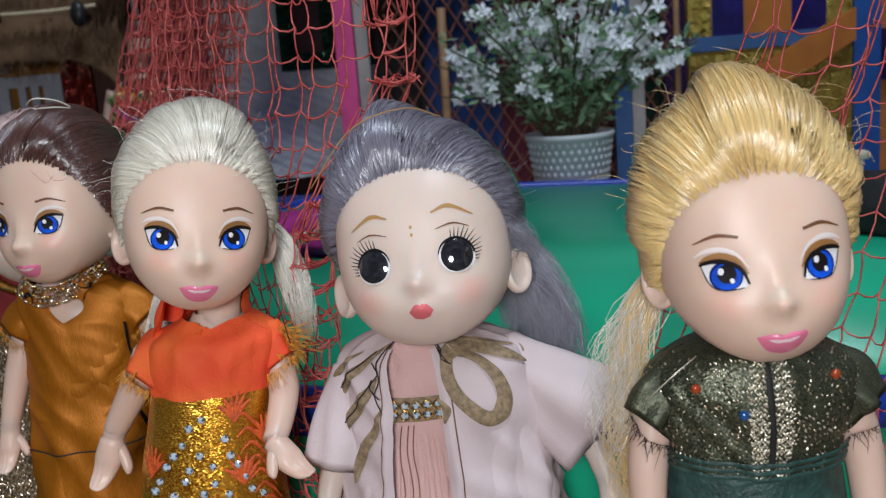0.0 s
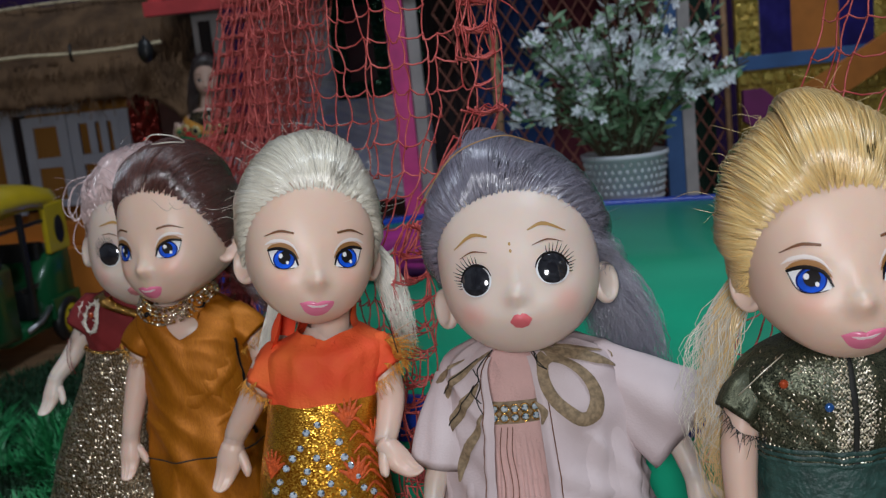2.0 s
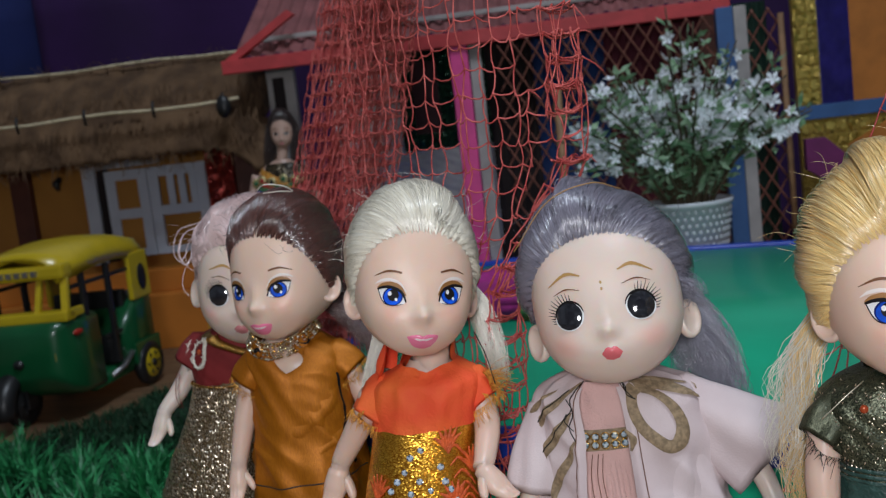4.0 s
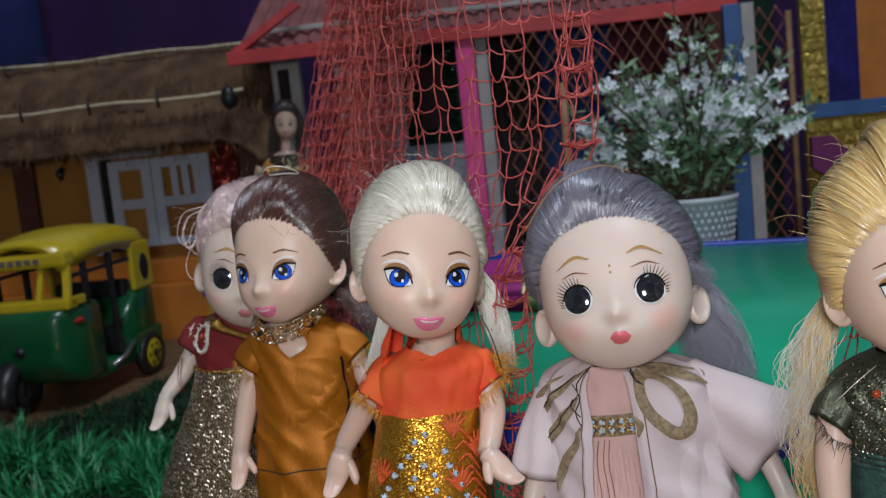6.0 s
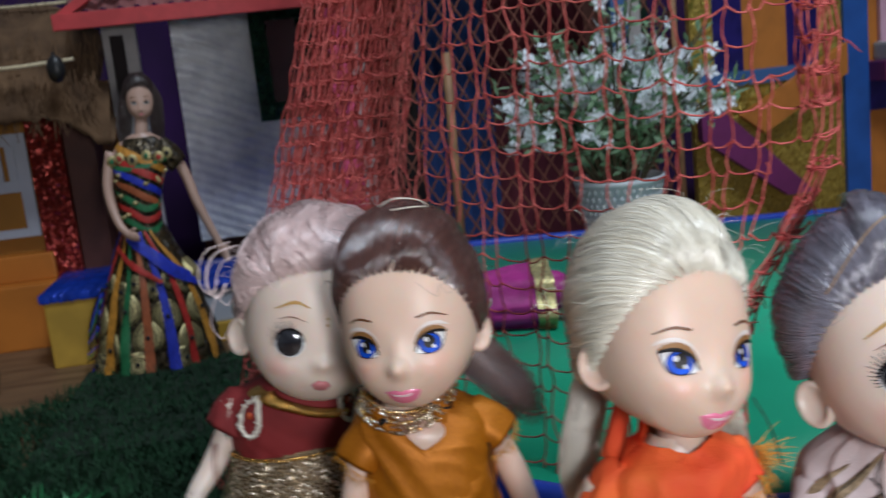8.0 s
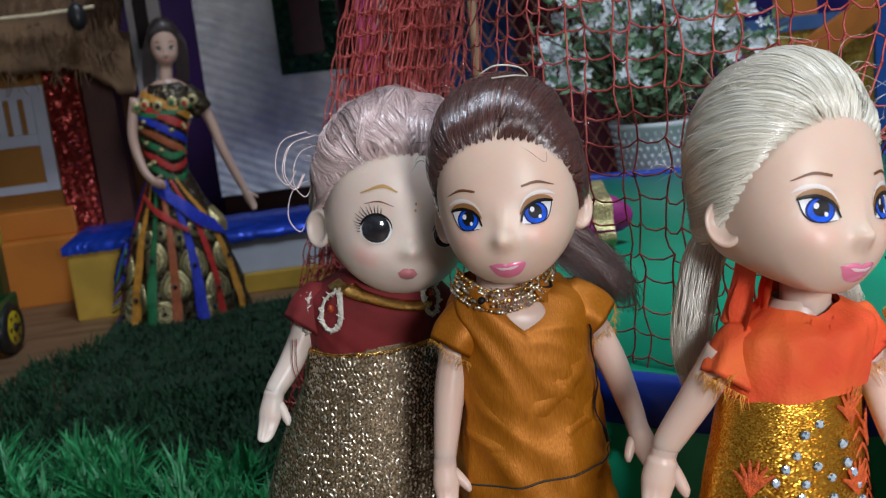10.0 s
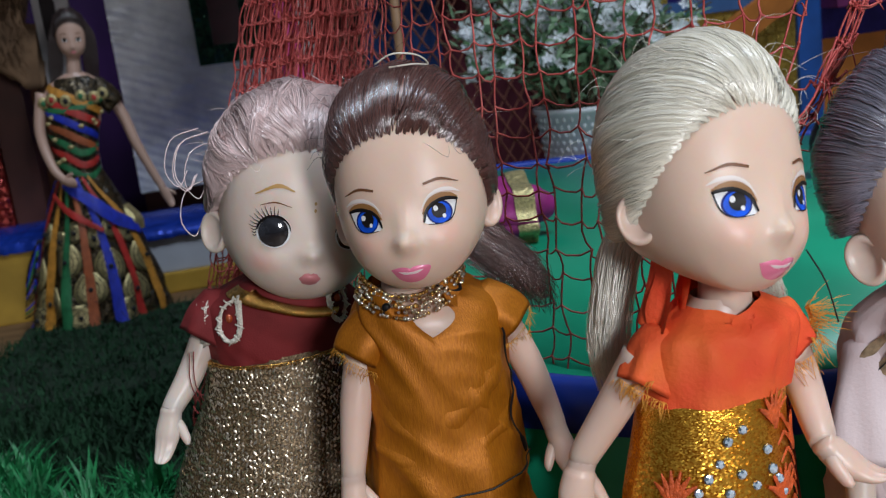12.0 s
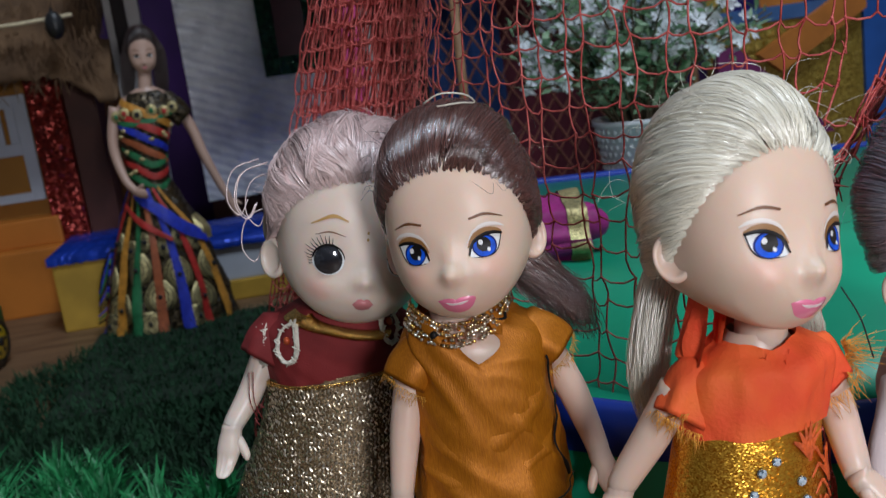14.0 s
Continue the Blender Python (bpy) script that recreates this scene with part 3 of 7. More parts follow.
    ang = -1.72 + 3.44 * (np.repeat(np.arange(roots), 2) + 0.5) / roots + 0.005 * rnd.randn(na)
    d0 = root_dir(ang, 0.2 * rnd.randn(na) + 0.5 * (np.repeat(np.arange(roots), 2) % 2) - 0.2)
    s = np.linspace(0, 0.16, 7)[None] * rnd.uniform(0.7, 1.2, na)[:, None]
    p, w = path(d0, s)
    r = scalp(H, p.reshape(-1, 3)).reshape(na, 7)
    th, T = thick(p, r, ang[:, None], s, s * w * 24.0)
    S.add(wires(p * (r + th * 0.8 - 0.15)[:, :, None] * mm, np.full(na, 0.26 * mm)), material, P)
    # stray hairs that curl away
    c = rnd.uniform(-1.3, 1.3, strays)
    b = rnd.uniform(-0.9, 1.0, strays)
    d = np.stack([np.sin(c) * np.cos(b), np.sin(b), np.cos(c) * np.cos(b)], 1)
    r = scalp(H, d)
    p0 = d * (r + top * 0.8)[:, None]
    way = rnd.uniform(-1, 1, (strays, 3)) * (1, 0.8, 0.5)
    ln = rnd.uniform(4, 13, strays)[:, None]
    q = np.linspace(0, 1, 12)[None, :, None]
    curl = np.cross(d, way)
    pts = p0[:, None] + d[:, None] * ln[:, None] * (0.75 * q - 0.45 * q ** 2) + way[:, None] * ln[:, None] * 0.8 * q + curl[:, None] * ln[:, None] * 0.35 * np.sin(q * rnd.uniform(2, 5, (strays, 1, 1)))
    S.add(wires(pts * mm, np.full(strays, 0.045 * mm)), material, P)


def tail(S, P, points, radius, n, material, seed, frizz=1.0, ends=1.0):
    """A bundle of strands along a path (metres, in the doll's space)."""
    rnd = random.Random(seed)
    path = spline(points, 16)
    for i in range(int(n * 4.6)):
        a, r = rnd.uniform(0, 2 * math.pi), math.sqrt(rnd.random())
        ph, fr = rnd.uniform(0, 6.28), rnd.uniform(2, 5)
        cut = rnd.uniform(0.7, 1.0) if ends else 1
        pts = []
        for j, p in enumerate(path):
            t = j / 15
            if t > cut:
                break
            w = np.interp(t, (0, 0.25, 0.7, 1), np.asarray(radius))
            o = np.array((math.cos(a) * r * w, math.sin(a) * r * w, 0.35 * math.sin(a * 2) * r * w))
            o += frizz * 0.0009 * t * np.array((math.sin(ph + fr * t * 4), math.cos(ph * 2 + fr * t * 3), math.sin(ph * 3 + t * 5)))
            pts.append(p + o)
        th = rnd.uniform(0.07, 0.15) * mm
        v, f, uv = tube(pts, (th, th, th * 0.5, 0.05 * mm), 4)
        u0 = rnd.random() * 5
        S.add((v, f, [(u0 + x * 0.2, y) for x, y in uv]), material, P)


def ear(S, P, H, q, size=1.0, z=-8.5, skin="skin"):
    """A rounded ear with a hollow, turned outwards."""
    w = H.w * H.prof(H.norm(z))
    base = pose((w + (1.3 if H.A else 0.2) * size) * q * mm, 2.2 * mm, z * mm, 0, q * 10, q * 48)
    rx, rz = 3.6 * size, 4.9 * size
    rings = []
    for k, y in ((0.05, 2.4), (0.75, 2.2), (1.0, 0.9), (1.03, -0.1), (0.97, -0.8), (0.84, -0.95), (0.72, -0.4), (0.5, 0.3), (0.05, 0.5)):
        rings.append([(rx * k * math.cos(a) * mm, y * size * mm, (rz * k * math.sin(a)) * mm)
                      for a in np.arange(28) * 2 * math.pi / 28])
    S.add(loft(rings), skin, P @ base)


def palm(S, wrist, tip, side, skin, size=1.0):
    """A small doll hand: palm, four curled fingers and a thumb."""
    w, t = np.array(wrist), np.array(tip)
    d = (t - w) / np.linalg.norm(t - w)
    sd = np.array(side, float)
    sd -= d * sd.dot(d)
    sd /= np.linalg.norm(sd)
    up = np.cross(d, sd)
    L = np.linalg.norm(t - w)
    prev = np.array(LAST_LIMB["near"])
    back = (prev - w) / np.linalg.norm(prev - w)
    curl = up if up[1] < 0 else -up
    # wrist, palm and curled fingers: place along, bend, half width, half thickness, depth of the grooves between fingers
    rows = [(-0.30, 0, 0.0024, 0.0024, 0), (-0.12, 0, 0.00295, 0.00295, 0), (-0.02, 0, 0.0031, 0.0030, 0), (0.10, 0, 0.0031, 0.0028, 0), (0.28, 0, 0.0034, 0.0029, 0), (0.46, 0.02, 0.0035, 0.0027, 0.02),
            (0.60, 0.04, 0.0032, 0.0024, 0.12), (0.76, 0.10, 0.0028, 0.0019, 0.20), (0.90, 0.19, 0.0024, 0.0016, 0.24), (0.98, 0.28, 0.0018, 0.0013, 0.24), (1.02, 0.33, 0.0010, 0.0006, 0.1)]
    rings = []
    for u, bend, hw, ht, groove in spline(rows, 30):
        c = w + (d * L * u if u > 0 else back * L * -u) + curl * L * bend
        ring = []
        for g in np.arange(36) * math.pi / 18:
            x = math.cos(g)
            y = math.sin(g) * (1 - groove * (0.5 + 0.5 * math.cos(x * 4 * math.pi)) * (1 - x * x))
            ring.append(c + sd * x * hw * (size if u > 0.1 else 1) + up * y * ht * (size if u > 0.1 else 1))
        rings.append(ring)
    S.add(loft(rings), skin)
    b = w + d * L * 0.16 + sd * 0.0012 * size
    S.add(tube(spline([b, b + d * L * 0.16 + sd * 0.0022 * size, b + d * L * 0.34 + sd * 0.0042 * size + curl * 0.0006, b + d * L * 0.46 + sd * 0.0050 * size + curl * 0.0012], 14), (0.0017 * size, 0.0016 * size, 0.0014 * size, 0.0012 * size, 0.0005 * size), 12), skin)


LAST_LIMB = {}


def limb(S, points, radii, skin):
    LAST_LIMB["near"] = points[-2]
    S.add(tube(spline(points, 20), tuple(radii[:-1]) + (radii[-1] * 0.95,), 14), skin)


FOLDS = {}


def swell(a, z, t, rx, folds, nf, seed, crease, size):
    """How far folds and creases push the cloth out, as a factor."""
    f = 1 + folds * t ** 0.7 * math.sin(nf * a + 2.3 * noise.noise((seed, a, t * 2))) + 0.5 * folds * noise.noise((math.cos(a) * 2, math.sin(a) * 2, z * 90 + seed))
    if crease:
        q1, q2 = (a * 0.018 + z * 0.9) / size, (z - a * 0.010) / size
        w1 = 1 - 2.6 * abs(noise.noise((q1, q2 * 0.3, seed)))
        w2 = 1 - 2.6 * abs(noise.noise((a * 0.0208 / size + seed, z * 0.29 / size, 4.4)))
        f += crease / rx * (0.6 * w1 + 0.5 * w2 * float(smooth01(0, 0.3, t)))
    return f


def garment(rows, folds=0.0, nf=7, seed=0, k=72, n=30, a0=0.0, a1=2 * math.pi, wave=0.0, crease=0.0, vneck=0.0, vwide=0.5, size=0.0065):
    """A cloth tube: rows of z, centre x, centre y, half width, half depth (metres). Angle 0 is at +x, -90 degrees the front."""
    FOLDS[id(rows)] = (rows, folds, nf, seed, crease, size)
    rows = spline(rows, n)
    z0, z1 = rows[0][0], rows[-1][0]
    closed = a1 - a0 > 6.2
    rings = []
    for z, cx, cy, rx, ry in rows:
        t = (z - z0) / (z1 - z0)
        ring, z_row = [], z
        for j in range(k):
            z = z_row
            a = a0 + (a1 - a0) * (j / k if closed else j / (k - 1))
            if a > math.pi:
                a -= 2 * math.pi
            f = swell(a, z, t, rx, folds, nf, seed, crease, size)
            if vneck and t < 0.4:
                z = z - vneck * math.exp(-abs((a + math.pi / 2) / vwide) ** 1.15) * (1 - t / 0.4)
            ring.append((cx + rx * f * math.cos(a), cy + ry * f * math.sin(a), z + wave * noise.noise((a * 2, seed, 3)) * t))
        rings.append(ring)
    return loft(rings, caps=False, closed=closed)


def on_cloth(rows, ang, z, off=0.0006):
    """A point on the cloth that garment() makes of the rows."""
    r = spline(rows, 40)
    down = r[0][0] > r[-1][0]
    cx, cy, rx, ry = [np.interp(z, r[:, 0][::-1] if down else r[:, 0], r[:, i][::-1] if down else r[:, i]) for i in range(1, 5)]
    f = 1.0
    if id(rows) in FOLDS and FOLDS[id(rows)][0] is rows:
        t = float(np.clip((z - r[0][0]) / (r[-1][0] - r[0][0]), 0, 1))
        while ang > math.pi:
            ang -= 2 * math.pi
        while ang < -math.pi:
            ang += 2 * math.pi
        f = swell(ang, z, t, rx, *FOLDS[id(rows)][1:])
    return np.array((cx + (rx * f + off) * math.cos(ang), cy + (ry * f + off) * math.sin(ang), z))


def fringe(S, points, out, n, length, material, seed):
    rnd = random.Random(seed)
    path = spline(points, n)
    for p in path:
        d = np.array(out) + np.array([rnd.uniform(-0.7, 0.7) for _ in range(3)])
        ln = length * rnd.uniform(0.4, 1.2)
        S.add(tube([p, p + d * ln * 0.5, p + d * ln + np.array((0, 0, -0.2 * ln))], (0.00010, 0.00005), 3), material)


def finish(S, name, label, place, group="dolls in the front row"):
    ob = S.thing(name)
    ob.matrix_world = place
    return tagged(ob, label, "doll", group)


def cloth_strip(rows, path, width, off=0.0010, n=24, m=3):
    """A flat band on a garment; path in (degrees, z), width in metres."""
    p = spline([(math.radians(a), z) for a, z in path], n)
    w = np.interp(np.linspace(0, 1, n), np.linspace(0, 1, len(np.atleast_1d(width))), np.atleast_1d(width))
    r = np.mean([q[3] for q in rows])
    out = [[] for _ in range(m)]
    for i in range(n):
        d = p[min(n - 1, i + 1)] - p[max(0, i - 1)]
        d = np.array((d[0] * r, d[1]))
        d /= np.linalg.norm(d) + 1e-9
        nr = np.array((-d[1] / r, d[0]))
        for j in range(m):
            a, z = p[i] + nr * w[i] * (j / (m - 1) - 0.5)
            out[j].append(on_cloth(rows, a, z, off + (0.0003 if 0 < j < m - 1 else 0)))
    return loft(out, caps=False, closed=False)


def ridge(S, rows, path, width, height, material, n=26, m=7):
    """A soft raised fold on a garment; path in (degrees, z)."""
    p = spline([(math.radians(a), z) for a, z in path], n)
    r = np.mean([q[3] for q in rows])
    out = [[] for _ in range(m)]
    for i in range(n):
        d = p[min(n - 1, i + 1)] - p[max(0, i - 1)]
        d = np.array((d[0] * r, d[1]))
        d /= np.linalg.norm(d) + 1e-9
        nr = np.array((-d[1] / r, d[0]))
        t = math.sin(math.pi * (0.03 + 0.94 * i / (n - 1))) ** 0.7
        for j in range(m):
            s = 2 * j / (m - 1) - 1
            a, z = p[i] + nr * width * 0.5 * s * (0.4 + 0.6 * t)
            out[j].append(on_cloth(rows, a, z, -0.0003 + height * t * (0.5 + 0.5 * math.cos(math.pi * s * abs(s) ** 0.2))))
    S.add(loft(out, caps=False, closed=False), material)


def rope(S, rows, path, n, width, material):
    """A couched cord: close slanting stitches across a path on a garment."""
    p = spline([(math.radians(a), z) for a, z in path], n + 2)
    r = np.mean([q[3] for q in rows])
    for i in range(1, n + 1):
        d = p[i + 1] - p[i - 1]
        d = np.array((d[0] * r, d[1]))
        d /= np.linalg.norm(d) + 1e-9
        nr = np.array((-d[1] / r, d[0])) * width * 0.5 + np.array((d[0] / r, d[1])) * width * 0.2
        S.add(tube([on_cloth(rows, *(p[i] + nr * k), 0.0005 + 0.0010 * (1 - k * k)) for k in (-1, -0.5, 0, 0.5, 1)], 0.00022, 5), material)


def stitches(S, rows, path, n, material, seed, length=0.0012):
    """Short stitches across a path on a garment, for embroidery."""
    rnd = random.Random(seed)
    p = spline([(math.radians(a), z) for a, z in path], n)
    for a, z in p:
        q = on_cloth(rows, a, z, 0.0011)
        d = np.array((rnd.uniform(-1, 1), 0, rnd.uniform(-1, 1))) * length
        S.add(tube([q - d * 0.5, q + np.array((0, -0.0004, 0)), q + d * 0.5], 0.00022, 4), material)


def cone_sleeve(S, a, b, r0, r1, material, folds=0.05, seed=0):
    a, b = np.array(a), np.array(b)
    d = (b - a) / np.linalg.norm(b - a)
    s = np.cross(d, (0, 1, 0.1))
    s /= np.linalg.norm(s)
    u = np.cross(d, s)
    rings = []
    for i in range(12):
        t = i / 11
        c, r = a + (b - a) * t, r0 + (r1 - r0) * smooth01(0, 1, t) + 0.14 * r0 * math.sin(math.pi * t)
        ring = []
        for j in range(32):
            g = 2 * math.pi * j / 32
            f = 1 + folds * t * math.sin(5 * g + seed) + folds * noise.noise((math.cos(g) * 1.5, math.sin(g) * 1.5, t * 2 + seed))
            ring.append(c + r * f * (math.cos(g) * s * 1.0 + math.sin(g) * u * 0.85))
        rings.append(ring)
    inner = [[p * 0 + b - d * 0.004 for p in ring] for ring in rings[-1:]]
    rings.insert(0, [a - d * r0 * 0.5 + (np.array(p) - a) * 0.25 for p in rings[0]])
    rings.append([b - d * 0.002 + (np.array(p) - b) * 0.9 for p in rings[-1]])
    rings.append(inner[0])
    S.add(loft(rings, caps=False), material)


def neck(S, P0, P1, r, skin):
    S.add(tube(spline([P0, (np.array(P0) + np.array(P1)) / 2, P1], 6), r, 14), skin)


def brilliant(S, p, r, face=(0, -1, 0)):
    """A cut stone: a flat table, sloping facets and a girdle, every facet apart."""
    n = np.array(face, float) / np.linalg.norm(face)
    a = np.cross(n, (0.1, 0.2, 1.0))
    a /= np.linalg.norm(a)
    b = np.cross(n, a)
    ring = [[p + n * h * r + k * r * (math.cos(g) * a + math.sin(g) * b) for g in np.arange(8) * math.pi / 4] for k, h in ((1.05, -0.3), (1.0, 0.15), (0.56, 0.5))]
    # pale and dark facets put the clear stone's sparkle and shade into its colour
    for i in range(8):
        j = (i + 1) % 8
        S.add(([ring[0][i], ring[0][j], ring[1][j], ring[1][i]], [(0, 1, 2, 3)], None), "gem_shade")
        S.add(([ring[1][i], ring[1][j], ring[2][j], ring[2][i]], [(0, 1, 2, 3)], None), "gem" if (i * 5 + int(abs(p[0]) * 9e4)) % 3 else "gem_shade")
    S.add((ring[2], [tuple(range(8))], None), "gem")


def lurex(S, rows, z0, z1, seed, du=0.0015, dz=0.0012, span=(-194.4, 14.4), skip=0.15, size=1.35, material="lurex"):
    """Short glinting stitches in slanting rows over a skirt's front half, each tilted a little its own way."""
    rnd = random.Random(seed)
    v, f, i = [], [], 0
    z = z1
    while z > z0:
        r = on_cloth(rows, -math.pi / 2, z)
        w = float(np.interp(z, [q[0] for q in rows[::-1]], [q[3] for q in rows[::-1]]))
        n = max(1, int(math.radians(span[1] - span[0]) * w / du))
        for k in range(n):
            if rnd.random() < skip:
                continue
            a = math.radians(span[0] + (span[1] - span[0]) * (k + 0.5 * (i % 2)) / n)
            p = on_cloth(rows, a, z + rnd.uniform(-0.0004, 0.0004), 0.0004)
            nr = np.array((math.cos(a), math.sin(a) * 1.3, 0.0))
            nr /= np.linalg.norm(nr)
            t = np.array((-nr[1], nr[0], 0))
            s = 1 if i % 2 else -1
            d = t * 0.55 * s + np.array((0, 0, 0.8))
            d += np.array([rnd.uniform(-0.3, 0.3) for _ in range(3)])
            d /= np.linalg.norm(d)
            e = np.cross(nr, d) + nr * rnd.uniform(-0.8, 0.8)
            L, W = rnd.uniform(0.0004, 0.0007) * size, rnd.uniform(0.00018, 0.0003) * size
            o = len(v)
            v += [p - d * L, p + e * W, p + d * L, p - e * W, p + nr * rnd.uniform(0.0002, 0.0004)]
            f += [(o, o + 1, o + 4), (o + 1, o + 2, o + 4), (o + 2, o + 3, o + 4), (o + 3, o, o + 4)]
        z -= dz
        i += 1
    S.add((v, f, None), material)


def gems(S, rows, spots, r, material):
    for a, z in spots:
        p = on_cloth(rows, math.radians(a), z, r * 0.4)
        S.add(ball(p, (r, r * 0.7, r), 8, 5), material)


def doll_pink_coat():
    S, H = Shape(), Head(True)
    P = pose(0.002, 0, 0.1525, -20, -5.6, -5)
    S.add(loft(H.surface() * mm), "face_pale", P)
    face_round(S, P, H, "lip_red")
    ear(S, P, H, -1, 1.2, -11.4, "skin_pale"), ear(S, P, H, 1, 1.2, -11.4, "skin_pale")
    hair_cap(S, P, H, "hair_grey", 5.2, 15.0, 4, volume=4.6, peak=(-6, -8, 6.0), gather=(0.25, 0.9, 0.1), roots=84, n=4400)
    tail(S, P, [(0.018, 0.000, 0.004), (0.023, -0.001, -0.001), (0.026, 0.001, -0.008)], (0.003, 0.004, 0.004, 0.003), 30, "hair_grey", 44, 3.0)
    neck(S, (0, 0, 0.122), (0, 0, 0.138), 0.0052, "skin_pale")
    tail(S, None, [(0.008, 0.020, 0.160), (0.020, 0.018, 0.148), (0.029, 0.015, 0.136), (0.034, 0.012, 0.120), (0.036, 0.012, 0.108)],
         (0.004, 0.009, 0.010, 0.007), 200, "hair_grey", 3, 3.6)
    S.add(tube(spline([(-0.024, -0.014, 0.170), (-0.013, -0.014, 0.1835), (0.000, -0.011, 0.1875), (0.009, -0.006, 0.1845)], 20), 0.00016, 4), "brow_gold")
    dress = [(0.1275, -0.002, 0.001, 0.010, 0.009), (0.118, -0.002, 0, 0.014, 0.0115), (0.111, -0.003, 0, 0.0145, 0.012), (0.09, -0.003, 0, 0.018, 0.014),
             (0.05, -0.003, 0, 0.024, 0.019), (0.003, -0.003, 0, 0.030, 0.024)]
    S.add(garment(dress, 0.045, 19, 2, k=120, n=40, crease=0.0007), "pink")
    S.add(cloth_strip(dress, [(-155, 0.1108), (-90, 0.1108), (-30, 0.1108)], 0.0064, 0.0009), "gold_leaf")
    for i in range(13):
        for dz in (0.0011, 0.0036):
            c = on_cloth(dress, math.radians(-150 + i * 10), 0.1086 + dz, 0.0019)
            brilliant(S, c, 0.00098, (math.cos(math.radians(-150 + i * 10)) * 0.5, -1, 0.15 * math.sin(i * 5 + dz * 900)))
            S.add(tube([c + np.array((0.00122 * math.cos(g), -0.0001, 0.00122 * math.sin(g))) for g in np.linspace(0, 2 * math.pi, 13)], 0.00022, 5), "gold")
    coat = [(0.1295, 0.0, 0.002, 0.0085, 0.0085), (0.1265, 0.001, 0.001, 0.018, 0.0125), (0.122, 0.002, 0, 0.0245, 0.0155), (0.112, 0.003, 0, 0.0265, 0.0175),
            (0.09, 0.004, 0, 0.029, 0.020), (0.055, 0.004, 0, 0.033, 0.025), (0.012, 0.004, 0, 0.036, 0.028)]
    a0, a1 = math.radians(-84), math.radians(238)
    S.add(garment(coat, 0.07, 8, 7, k=160, a0=a0, a1=a1, n=70, crease=0.0026, size=0.010), "coat")
    S.add(garment([(z, x, y, a - 0.0012, b - 0.0012) for z, x, y, a, b in coat], 0.07, 8, 7, k=160, a0=a0, a1=a1, n=70, crease=0.0026, size=0.010), "coat")
    cone_sleeve(S, (0.020, 0, 0.121), (0.0445, -0.007, 0.1000), 0.0068, 0.0140, "coat", 0.12, 2)
    cone_sleeve(S, (-0.019, 0, 0.119), (-0.0245, -0.006, 0.0935), 0.0065, 0.0095, "coat", 0.10, 5)
    limb(S, [(0.032, -0.004, 0.108), (0.042, -0.006, 0.096), (0.046, -0.010, 0.086)], (0.004, 0.0035, 0.0031), "skin_pale")
    palm(S, (0.046, -0.010, 0.086), (0.048, -0.014, 0.074), (1, 0, 0), "skin_pale")
    limb(S, [(-0.022, -0.004, 0.102), (-0.027, -0.006, 0.092), (-0.029, -0.009, 0.084)], (0.004, 0.0035, 0.0031), "skin_pale")
    palm(S, (-0.029, -0.009, 0.084), (-0.031, -0.012, 0.073), (-1, 0, 0), "skin_pale")
    # folds in the coat
    for path, w, h in (([(-58, 0.104), (-60, 0.09), (-70, 0.06)], 0.008, 0.0014), ([(-42, 0.104), (-40, 0.09), (-44, 0.06)], 0.009, 0.0016), ([(-133, 0.092), (-138, 0.08), (-134, 0.06)], 0.007, 0.0014),
                       ([(-160, 0.092), (-158, 0.08), (-150, 0.06)], 0.007, 0.0014), ([(-30, 0.085), (-52, 0.078), (-74, 0.07)], 0.009, 0.0012),
                       ([(-86, 0.1265), (-85, 0.115), (-85, 0.095), (-85, 0.06)], 0.0035, 0.0010), ([(-121, 0.1265), (-120, 0.115), (-120, 0.095), (-120, 0.06)], 0.0035, 0.0010)):
        ridge(S, coat, path, w, h, "coat")
    for k in range(9):
        a = -112 + k * 5
        ridge(S, dress, [(a, 0.1065), (a + 1, 0.09), (a - 1, 0.07), (a, 0.04)], 0.0026, 0.0009, "pink")
    # bronze print: a pointed leaf ring, brush strokes along the shoulder and down the other lapel
    loop = [(-68 + 13.5 * math.sin(t) - 5 * math.cos(t), 0.1180 + 0.0082 * math.cos(t) - 0.0014 * math.exp(-((t - math.pi) / 0.5) ** 2)) for t in np.linspace(0, 2 * math.pi, 14)]
    S.add(cloth_strip(coat, loop, (0.0026, 0.0034, 0.0044, 0.0036, 0.0030, 0.0026), 0.0007, 60, 5), "gold_leaf")
